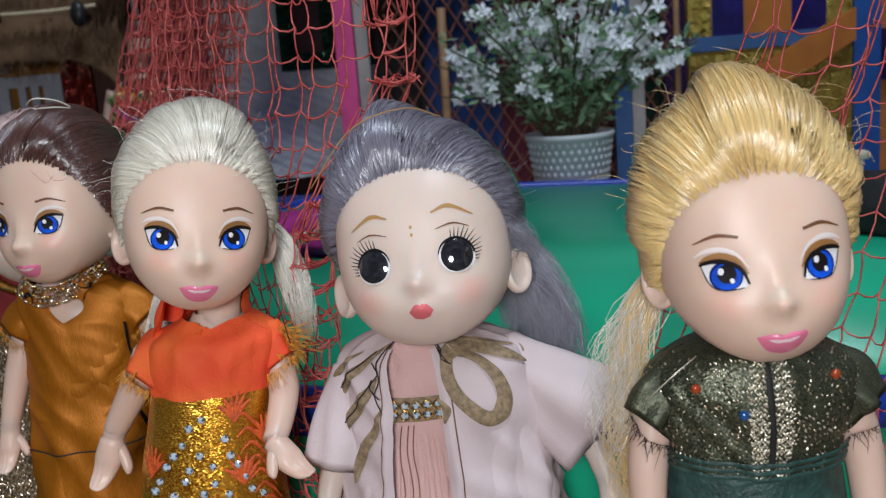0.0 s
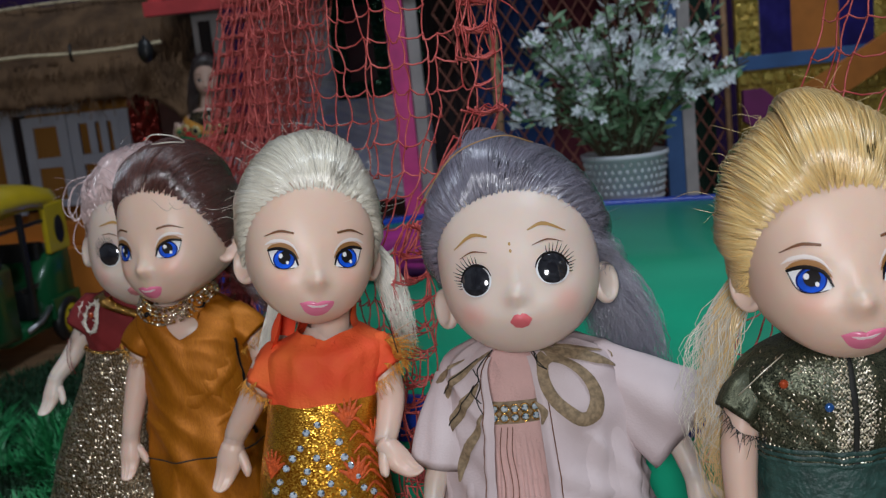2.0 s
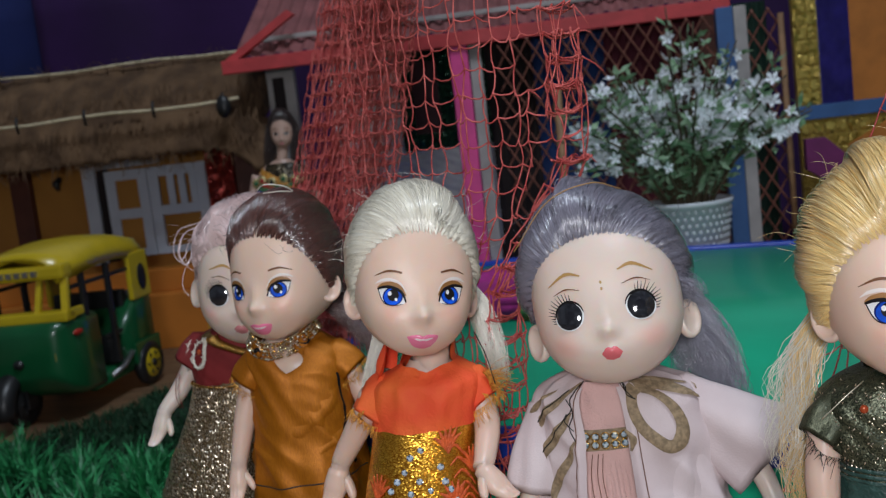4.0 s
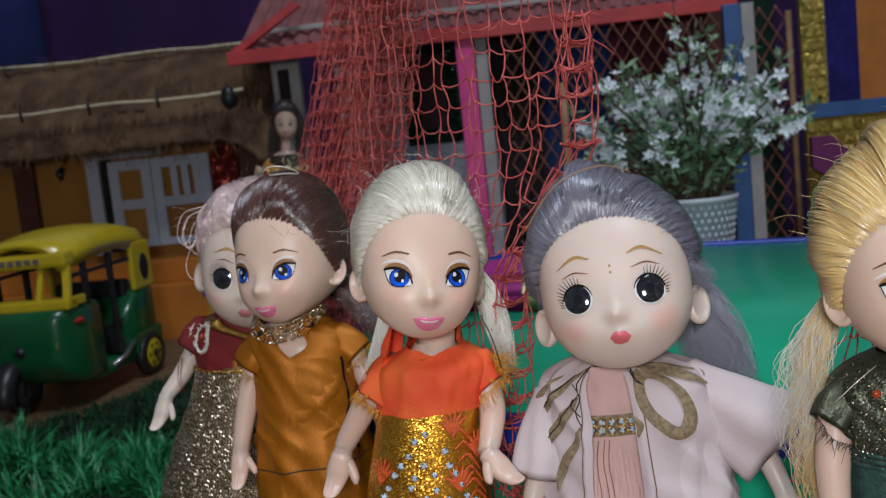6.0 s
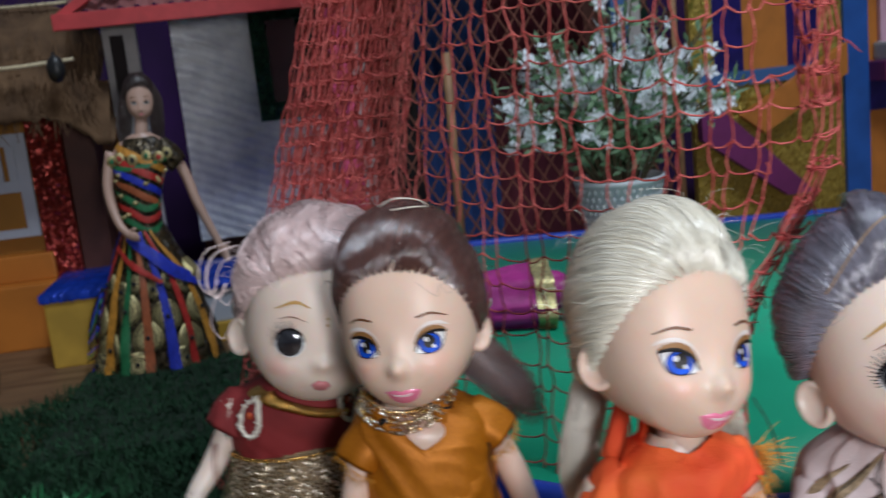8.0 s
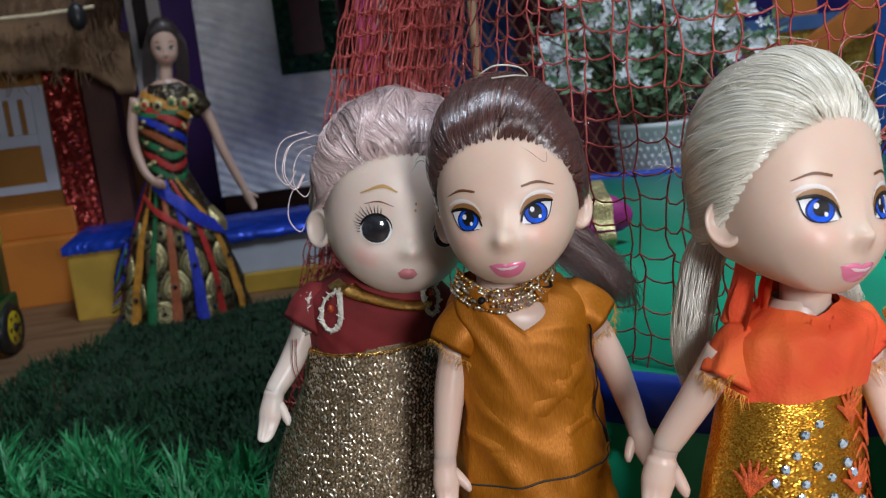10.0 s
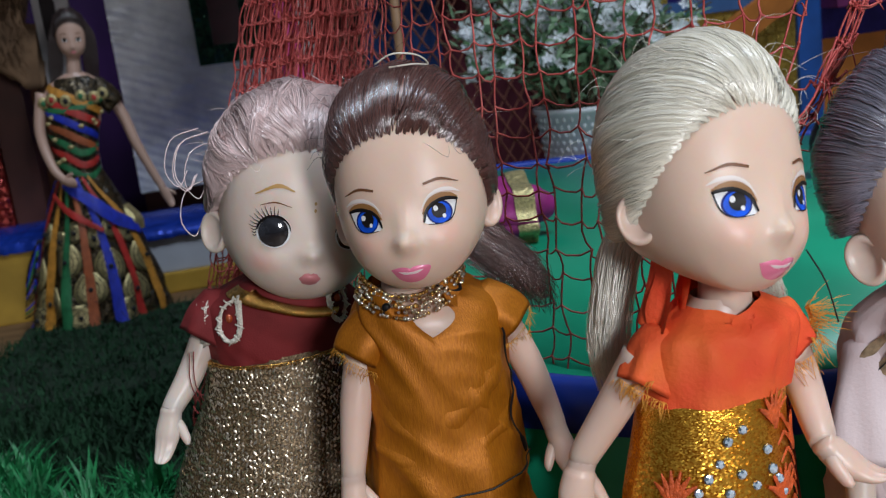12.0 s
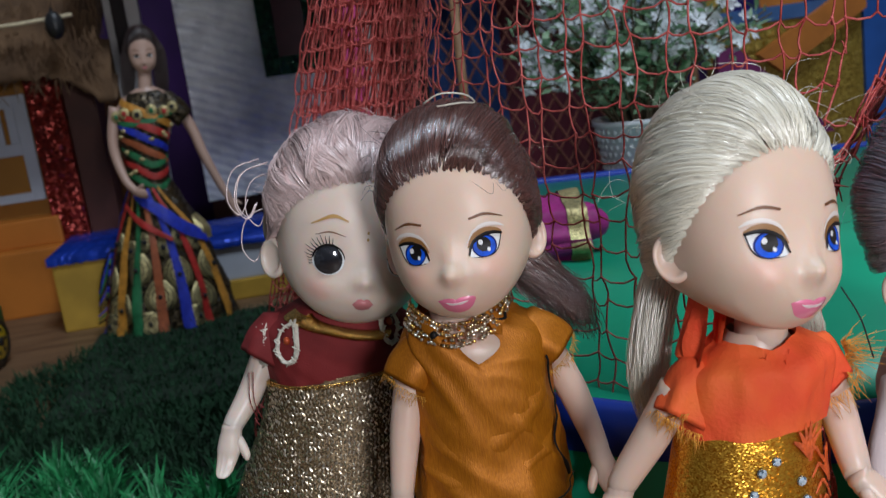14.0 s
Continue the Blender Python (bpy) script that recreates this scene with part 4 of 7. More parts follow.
    for path, w in (([(-74, 0.1278), (-58, 0.1262), (-42, 0.1242), (-28, 0.1205)], (0.0006, 0.0028, 0.0040, 0.0010)), ([(-62, 0.1284), (-44, 0.1268), (-24, 0.1245)], (0.0005, 0.0016, 0.0006)),
                    ([(-20, 0.1232), (-13, 0.1205), (-16, 0.1170), (-22, 0.1160)], (0.0020, 0.0052, 0.0046, 0.0012)), ([(-8, 0.1215), (-3, 0.1180)], (0.001, 0.0034, 0.001)),
                    ([(-123, 0.1278), (-138, 0.1225), (-156, 0.1160), (-168, 0.1085)], (0.0008, 0.0026, 0.0034, 0.0010)), ([(-123, 0.1205), (-133, 0.1150), (-147, 0.1080), (-158, 0.0995)], (0.0007, 0.0032, 0.0040, 0.0012)),
                    ([(-122, 0.1120), (-128, 0.1060), (-139, 0.0985), (-141, 0.0920)], (0.0006, 0.0026, 0.0034, 0.0008)), ([(-146, 0.1255), (-162, 0.1205), (-174, 0.1150)], (0.0006, 0.0028, 0.0010)),
                    ([(-164, 0.1080), (-172, 0.1010), (-168, 0.0940)], (0.0006, 0.0032, 0.0010)), ([(-90, 0.1150), (-86, 0.1120), (-88, 0.1085)], (0.0006, 0.0022, 0.0006)),
                    ([(-40, 0.0780), (-52, 0.0720), (-60, 0.0640)], (0.0006, 0.0034, 0.0008))):
        S.add(cloth_strip(coat, path, w, 0.0007, 26, 5), "gold_leaf")
    rnd = random.Random(19)
    for path in ([(-121, 0.1282), (-124, 0.1240), (-121, 0.1200), (-125, 0.1160), (-121, 0.1120)], [(-128, 0.1240), (-122, 0.1215), (-128, 0.1180), (-122, 0.1150)], [(-126, 0.1200), (-136, 0.1140), (-148, 0.1075)],
                 [(-130, 0.1262), (-146, 0.1205), (-160, 0.1150)], [(-84, 0.1286), (-80, 0.1270), (-83, 0.1250), (-79, 0.1236)], [(-78, 0.1288), (-82, 0.1262), (-80, 0.1240)]):
        S.add(tube([on_cloth(coat, math.radians(a), z, 0.0011 + rnd.uniform(0, 0.0003)) for a, z in spline(path, 22)], 0.00017, 4), "thread_dark")
    for a in (-82.5, -121.5):
        S.add(tube([on_cloth(coat, math.radians(a), z, 0.0005) for z in np.linspace(0.1275, 0.03, 50)], 0.00016, 4), "brow")
    for a in (-105, -99, -94):
        S.add(tube([on_cloth(dress, math.radians(a + 1.5 * math.sin(z * 300)), z, 0.0007) for z in np.linspace(0.1065, 0.05, 30)], 0.00012, 4), "brow")
    finish(S, "doll", "round-faced vinyl doll with grey hair in a pale pink coat", pose(-0.007, 0.287, 0))


def doll_orange():
    S, H = Shape(), Head(False)
    P = pose(-0.0037, -0.0003, 0.1641, -14.4, 7.1, 15.9)
    S.add(loft(H.surface() * mm), "face", P)
    face_long(S, P, H, "lip")
    ear(S, P, H, -1, 1.08, -8.2), ear(S, P, H, 1, 1.08, -8.2)
    hair_cap(S, P, H, "hair_cream", 4.0, 11.0, 3, volume=2.3, gather=(-0.1, 0.95, -0.1), n=4600)
    neck(S, (-0.002, 0, 0.126), (0, 0, 0.146), 0.0058, "skin")
    tail(S, None, [(-0.006, 0.018, 0.160), (-0.014, 0.021, 0.149), (-0.019, 0.019, 0.137), (-0.023, 0.015, 0.124), (-0.024, 0.013, 0.112)], (0.003, 0.0052, 0.0048, 0.0018), 150, "hair_cream", 5, 0.8)
    tail(S, None, [(0.006, 0.020, 0.160), (0.014, 0.020, 0.148), (0.018, 0.016, 0.134), (0.020, 0.014, 0.122)], (0.003, 0.0045, 0.004, 0.002), 60, "hair_cream", 6, 0.8)
    top = [(0.1365, -0.002, 0.0015, 0.0085, 0.0085), (0.1345, -0.002, 0.001, 0.012, 0.0095), (0.131, -0.003, 0, 0.0175, 0.0115), (0.125, -0.004, 0, 0.0175, 0.0125),
           (0.117, -0.0055, 0, 0.0165, 0.0125)]
    S.add(garment(top, 0.03, 9, 3, wave=0.001, n=40, k=110, crease=0.0010, vneck=0.0022, vwide=0.42, size=0.009), "orange")
    S.add(garment([(0.1375, -0.002, 0.001, 0.0058, 0.0060), (0.1340, -0.002, 0.001, 0.0085, 0.0070), (0.130, -0.003, 0, 0.0130, 0.0088), (0.122, -0.004, 0, 0.0135, 0.0095)], 0, 5, 1), "skin")
    S.add(garment([(0.142, -0.001, 0.003, 0.0078, 0.008), (0.138, -0.002, 0.002, 0.0083, 0.0085), (0.134, -0.002, 0.001, 0.0098, 0.0092)], 0.06, 6, 9,
                  a0=math.radians(-25), a1=math.radians(200)), "orange")
    S.add(garment([(0.1535, -0.004, 0.004, 0.0105, 0.0095), (0.145, -0.004, 0.003, 0.0110, 0.0098), (0.133, -0.004, 0.001, 0.0150, 0.0110)], 0.10, 7, 4,
                  a0=math.radians(135), a1=math.radians(212), wave=0.002), "orange")
    skirt = [(0.1175, -0.0055, 0, 0.0163, 0.0123), (0.108, -0.0065, 0, 0.017, 0.0135), (0.088, -0.0085, 0, 0.0195, 0.0155), (0.05, -0.010, 0, 0.0235, 0.019),
             (0.003, -0.011, 0, 0.027, 0.022)]
    S.add(garment(skirt, 0.03, 5, 8, n=40, k=100, crease=0.0005), "brocade")
    for q, e in ((-1, (-0.0225, -0.003, 0.1205)), (1, (0.0145, -0.002, 0.1225))):
        cone_sleeve(S, (q * 0.012 - 0.003, 0, 0.130), e, 0.0060, 0.0060 if q < 0 else 0.0052, "orange", 0.12, q + 3)
        d = np.array(e) - np.array((q * 0.013 - 0.003, 0, 0.130))
        d /= np.linalg.norm(d)
        ring = [np.array(e) + 0.0058 * (math.cos(g) * np.cross(d, (0, 1, 0)) + math.sin(g) * np.array((0, 1, 0))) for g in np.linspace(0, 2 * math.pi, 15)]
        fringe(S, ring, d * 1.1, 130, 0.0026, "orange_fray", q + 61)
        fringe(S, [(e[0], e[1] - 0.006, e[2] + 0.004), (e[0] + q * 0.003, e[1], e[2] + 0.001), (e[0] - q * 0.002, e[1] - 0.005, e[2] - 0.003)], (q * 0.5, -0.2, -0.7), 60, 0.0022,
               "orange_fray", q + 9)
    fringe(S, [(0.0150, -0.005, 0.1325), (0.0165, -0.004, 0.1295), (0.0165, -0.004, 0.126)], (1.0, 0.0, 0.25), 110, 0.0055, "orange_fray", 31)
    fringe(S, [(-0.0050, -0.0085, 0.1335), (-0.002, -0.0095, 0.1310), (0.001, -0.0085, 0.1335)], (0.0, -0.3, 0.7), 26, 0.0016, "orange", 32)
    rnd = random.Random(4)
    for k in range(9):
        z, half = 0.1125 - k * 0.0034, 1 + k * 1.15
        for i in range(int(1 + k * 0.75)):
            t = 0 if k == 0 else (i / max(1, int(k * 0.75)) * 2 - 1)
            a = -88 + t * half * 5.2 + rnd.uniform(-2, 2)
            p = on_cloth(skirt, math.radians(a), z + rnd.uniform(-0.0008, 0.0008), 0.0006)
            brilliant(S, p, rnd.uniform(0.00095, 0.00115), (rnd.uniform(-0.25, 0.25), -1, rnd.uniform(-0.1, 0.3)))
    for cxa, cz in ((-135, 0.098), (-60, 0.112), (-55, 0.095), (-30, 0.104), (-110, 0.07), (-70, 0.06)):
        for i in range(6):
            g = math.radians(30 + i * 24)
            S.add(cloth_strip(skirt, [(cxa, cz - 0.002), (cxa + 9 * math.cos(g), cz + 0.003 * math.sin(g)), (cxa + 18 * math.cos(g), cz + 0.0065 * math.sin(g))],
                              (0.0004, 0.0016, 0.0005), 0.0007, 8), "orange_flower")
    for i in range(7):
        z = 0.110 - i * 0.004
        S.add(cloth_strip(skirt, [(-62 + 3 * i, z), (-52 + 3 * i, z + 0.002), (-42 + 3 * i, z - 0.001), (-35 + 3 * i, z - 0.004)], (0.0004, 0.0012, 0.0005), 0.0006, 8), "orange_flower")
    limb(S, [(0.0120, 0, 0.127), (0.0145, -0.003, 0.116), (0.0135, -0.010, 0.108), (0.0125, -0.014, 0.1050)], (0.0044, 0.0042, 0.0035, 0.0031), "skin")
    palm(S, (0.0125, -0.014, 0.1050), (0.0205, -0.019, 0.0955), (-1, -0.3, 0.4), "skin", 1.1)
    limb(S, [(-0.021, 0, 0.127), (-0.0275, 0.002, 0.116), (-0.034, 0.004, 0.106), (-0.0355, 0.004, 0.103)], (0.0044, 0.0042, 0.0035, 0.0031), "skin")
    palm(S, (-0.0355, 0.004, 0.103), (-0.040, 0.003, 0.089), (1, -0.2, 0.1), "skin", 1.15)
    S.add(tube(spline([(0.014, -0.008, 0.146), (0.017, -0.010, 0.139), (0.019, -0.011, 0.130)], 9), 0.00018, 4), "thread_dark")
    finish(S, "doll", "cream-blonde vinyl doll in an orange and gold brocade dress", pose(-0.060, 0.288, 0))


def doll_bronze():
    S, H = Shape(), Head(False)
    P = pose(0.0054, -0.001, 0.1642, -11.1, -2.4, -19.4)
    S.add(loft(H.surface() * mm), "face", P)
    face_long(S, P, H, "lip")
    ear(S, P, H, -1, 1.08, -8.2), ear(S, P, H, 1, 1.08, -8.2)
    hair_cap(S, P, H, "hair_brown", 3.6, 11.0, 2, volume=2.3, gather=(0.2, 0.9, 0.35), part_at=0.02, n=4600)
    neck(S, (0.0, 0, 0.128), (0.001, 0, 0.146), 0.0058, "skin")
    tail(S, None, [(0.008, 0.018, 0.160), (0.018, 0.016, 0.150), (0.027, 0.014, 0.141), (0.034, 0.010, 0.133), (0.038, 0.008, 0.122)],
         (0.004, 0.008, 0.0075, 0.005), 240, "hair_brown", 8, 1.8)
    dress = [(0.1400, 0.002, 0.002, 0.0110, 0.0095), (0.1372, 0.003, 0.001, 0.0145, 0.0108), (0.1325, 0.005, 0, 0.0185, 0.012), (0.125, 0.006, 0, 0.0185, 0.013),
             (0.105, 0.006, 0, 0.0185, 0.0135), (0.090, 0.0055, 0, 0.0205, 0.0155), (0.05, 0.006, 0, 0.0235, 0.0185), (0.003, 0.006, 0, 0.0265, 0.0215)]
    S.add(garment(dress, 0.04, 5, 12, n=70, k=140, crease=0.0022, vneck=0.0085, vwide=0.45, size=0.013), "satin")
    for path, w, h in (([(-28, 0.124), (-50, 0.115), (-78, 0.108), (-100, 0.104)], 0.008, 0.0013), ([(-158, 0.116), (-140, 0.107), (-118, 0.101)], 0.006, 0.0011),
                       ([(-22, 0.108), (-44, 0.102), (-70, 0.098)], 0.006, 0.0012), ([(-165, 0.102), (-140, 0.098), (-118, 0.096)], 0.005, 0.0010),
                       ([(-120, 0.088), (-116, 0.07), (-122, 0.04)], 0.007, 0.0013), ([(-70, 0.088), (-74, 0.07), (-66, 0.04)], 0.008, 0.0014), ([(-35, 0.09), (-40, 0.07), (-34, 0.04)], 0.007, 0.0014)):
        ridge(S, dress, path, w, h * 0.55, "satin")
    for z in (0.0872, 0.0600):
        S.add(cloth_strip(dress, [(-175, z - 0.0005), (-120, z - 0.001), (-70, z + 0.0005), (-10, z + 0.002)], 0.0005, 0.0012, 30), "thread_dark")
    S.add(cloth_strip(dress, [(-40, 0.126), (-36, 0.112), (-40, 0.100), (-32, 0.092)], 0.0011, 0.0012, 30), "dark")
    S.add(cloth_strip(dress, [(-70, 0.1395), (-58, 0.1375), (-46, 0.1385)], 0.0006, 0.0014), "dark")
    for q, a, e in ((-1, (-0.006, 0, 0.132), (-0.0135, -0.002, 0.122)), (1, (0.018, 0, 0.132), (0.0265, -0.002, 0.1235))):
        cone_sleeve(S, a, e, 0.0065, 0.0072, "satin", 0.07, q)
        d = np.array(e) - np.array(a)
        d /= np.linalg.norm(d)
        ring = [np.array(e) + 0.0068 * (math.cos(g) * np.cross(d, (0, 1, 0)) + math.sin(g) * np.array((0, 1, 0))) for g in np.linspace(0, 2 * math.pi, 15)]
        fringe(S, ring, d * 0.9, 130, 0.0016, "satin_edge", q + 71)
        fringe(S, [(e[0] + q * 0.004, e[1] - 0.005, e[2] + 0.004), (e[0] + q * 0.002, e[1] - 0.006, e[2] - 0.001), (e[0] - q * 0.004, e[1] - 0.005, e[2] - 0.003)],
               (q * 0.3, -0.2, -0.6), 26, 0.0018, "satin_edge", q + 19)
    S.add(garment([(0.1385, 0.001, 0.001, 0.0075, 0.0075), (0.1355, 0.003, 0.001, 0.013, 0.0095), (0.130, 0.005, 0, 0.0165, 0.0115), (0.120, 0.006, 0, 0.017, 0.012)], 0, 5, 1), "skin")
    # collar flap and necklace
    S.add(cloth_strip(dress, [(-72, 0.1345), (-60, 0.1385), (-40, 0.1405), (-15, 0.139)], (0.0015, 0.004, 0.005, 0.002), 0.0012, 20, 4), "satin")
    S.add(cloth_strip(dress, [(-118, 0.1345), (-128, 0.1385), (-145, 0.140)], (0.0015, 0.0035, 0.003), 0.0012, 20, 4), "satin")
    S.add(ball(on_cloth(dress, math.radians(-122), 0.1365, 0.001), (0.0012, 0.001, 0.0012), 8, 5), "dark")
    rnd = random.Random(29)
    for r in range(5):
        for i in range(44):
            if rnd.random() < 0.1:
                continue
            a = math.radians(-178 + i * 4.1 + 2.0 * (r % 2) + rnd.uniform(-0.6, 0.6))
            rx, ry = 0.0120 + 0.0005 * r, 0.0114 + 0.0005 * r
            z = 0.1446 - r * 0.00125 + rnd.uniform(-0.0003, 0.0003) + 0.0016 * math.cos(a) - 0.0060 * max(0.0, math.sin(-a)) ** 1.5
            S.add(ball((0.002 + rx * math.cos(a), 0.0005 + ry * math.sin(a), z), rnd.uniform(0.00048, 0.00078), 6, 4), rnd.choice(("bead", "bead", "bead", "gold")))
    limb(S, [(0.024, 0, 0.127), (0.030, -0.001, 0.112), (0.034, -0.003, 0.098), (0.035, -0.004, 0.093)], (0.0042, 0.0042, 0.0033, 0.0031), "skin")
    palm(S, (0.035, -0.004, 0.093), (0.038, -0.007, 0.080), (-1, 0, 0), "skin")
    limb(S, [(-0.012, 0, 0.126), (-0.016, -0.003, 0.111), (-0.019, -0.006, 0.098), (-0.020, -0.007, 0.093)], (0.0042, 0.0042, 0.0033, 0.0031), "skin")
    palm(S, (-0.020, -0.007, 0.093), (-0.021, -0.010, 0.080), (1, 0, 0), "skin")
    S.add(tube(spline([(0.000, -0.004, 0.1935), (0.004, -0.007, 0.1955), (0.010, -0.006, 0.1945), (0.013, -0.003, 0.192), (0.009, -0.005, 0.1925), (0.003, -0.006, 0.1925)], 24), 0.00022, 5),
          "thread_white")
    finish(S, "doll", "brown-haired vinyl doll in a bronze satin dress with necklace", pose(-0.123, 0.337, 0))


def doll_maroon():
    S, H = Shape(), Head(True)
    P = pose(0.0039, -0.0025, 0.158, -2.5, 12.5, 6)
    S.add(loft(H.surface() * mm), "face_pale", P)
    face_round(S, P, H, "lip_dull")
    ear(S, P, H, -1, 1.2, -11.0, "skin_pale"), ear(S, P, H, 1, 1.2, -11.0, "skin_pale")
    hair_cap(S, P, H, "hair_rose", 5.0, 14.0, 1, volume=3.4, swirl=0.22, uneven=1.2, roots=60, n=4600, strays=120)
    rnd = random.Random(6)
    for i in range(5):
        x, z = -0.020 - rnd.random() * 0.006, 0.165 + rnd.uniform(-0.012, 0.014)
        pts = [(x + 0.004, 0.008, z + 0.006), (x - 0.004, 0.006, z + 0.004), (x - 0.007, 0.004, z - 0.004), (x - 0.004, 0.002, z - 0.009), (x - 0.001, 0.004, z - 0.005)]
        S.add(tube(spline(pts, 16), 0.00018, 4), "hair_rose")
    neck(S, (-0.004, 0, 0.124), (0, 0, 0.138), 0.0052, "skin_pale")
    top = [(0.1380, -0.004, 0.001, 0.009, 0.009), (0.1358, -0.006, 0, 0.014, 0.0105), (0.1315, -0.0075, 0, 0.0205, 0.013), (0.124, -0.008, 0, 0.0215, 0.0145), (0.1150, -0.008, 0, 0.0205, 0.0145)]
    S.add(garment(top, 0.03, 5, 22, n=40, k=100, crease=0.0007), "maroon")
    skirt = [(0.1160, -0.008, 0, 0.0203, 0.0145), (0.10, -0.0095, 0, 0.0235, 0.017), (0.08, -0.0125, 0, 0.0305, 0.022), (0.04, -0.016, 0, 0.041, 0.029), (0.003, -0.018, 0, 0.049, 0.034)]
    S.add(garment(skirt, 0.03, 4, 25, n=50, k=120, crease=0.0007), "sequin")
    lurex(S, skirt, 0.035, 0.1140, 71, 0.00125, 0.00095, skip=0.12, size=1.5)
    S.add(cloth_strip(skirt, [(-178, 0.1157), (-90, 0.1145), (-2, 0.1157)], 0.0005, 0.0006, 40), "gold")
    stitches(S, skirt, [(-178, 0.1154), (-90, 0.1142), (-2, 0.1154)], 80, "gold", 18, 0.0016)
    cone_sleeve(S, (-0.022, 0, 0.1315), (-0.030, -0.003, 0.1220), 0.0065, 0.0068, "maroon", 0.08, 3)
    cone_sleeve(S, (0.008, 0, 0.127), (0.014, -0.002, 0.117), 0.0065, 0.007, "maroon", 0.08, 4)
    limb(S, [(-0.029, 0, 0.122), (-0.035, -0.003, 0.112), (-0.040, -0.006, 0.106), (-0.0415, -0.007, 0.104)], (0.004, 0.0038, 0.0032, 0.0031), "skin_pale")
    palm(S, (-0.0415, -0.007, 0.104), (-0.0455, -0.010, 0.091), (1, -0.2, 0), "skin_pale")
    for a0, z0 in ((-126, 0.1300), (-160, 0.1285), (-42, 0.1300)):
        ring = [(a0 + 9 * math.sin(t), z0 + 0.0052 * math.cos(t) - 0.001 - 0.0012 * abs(math.sin(t / 2))) for t in np.linspace(0, 2 * math.pi, 10)]
        S.add(cloth_strip(top, ring, 0.0013, 0.0009, 30), "thread_white")
        stitches(S, top, ring, 46, "thread_white", 5, 0.0022)
        S.add(ball(on_cloth(top, math.radians(a0), z0 - 0.001, 0.0006), (0.0011, 0.0008, 0.0013), 8, 5), "gem_red")
    S.add(cloth_strip(top, [(-120, 0.1345), (-95, 0.1310), (-70, 0.1275), (-45, 0.1255)], (0.002, 0.0024, 0.0026, 0.0026), 0.0002, 30, 4), "brow_gold")
    rope(S, top, [(-120, 0.1345), (-95, 0.1310), (-70, 0.1275), (-44, 0.1255)], 48, 0.0030, "gold")
    S.add(cloth_strip(top, [(-150, 0.1358), (-130, 0.1348), (-118, 0.1340)], (0.0018, 0.0022), 0.0010), "gold")
    gems(S, top, [(-78, 0.1345), (-66, 0.1352), (-54, 0.1358)], 0.0013, "gold")
    for i in range(2):
        x = -0.0325 - 0.0012 * i
        S.add(tube(spline([(x, -0.007, 0.120), (x - 0.001, -0.009, 0.112), (x + 0.0005, -0.010, 0.106)], 8), 0.00016, 4), "maroon")
    finish(S, "doll", "round-faced vinyl doll in maroon blouse and gold sequin skirt", pose(-0.146, 0.382, 0))


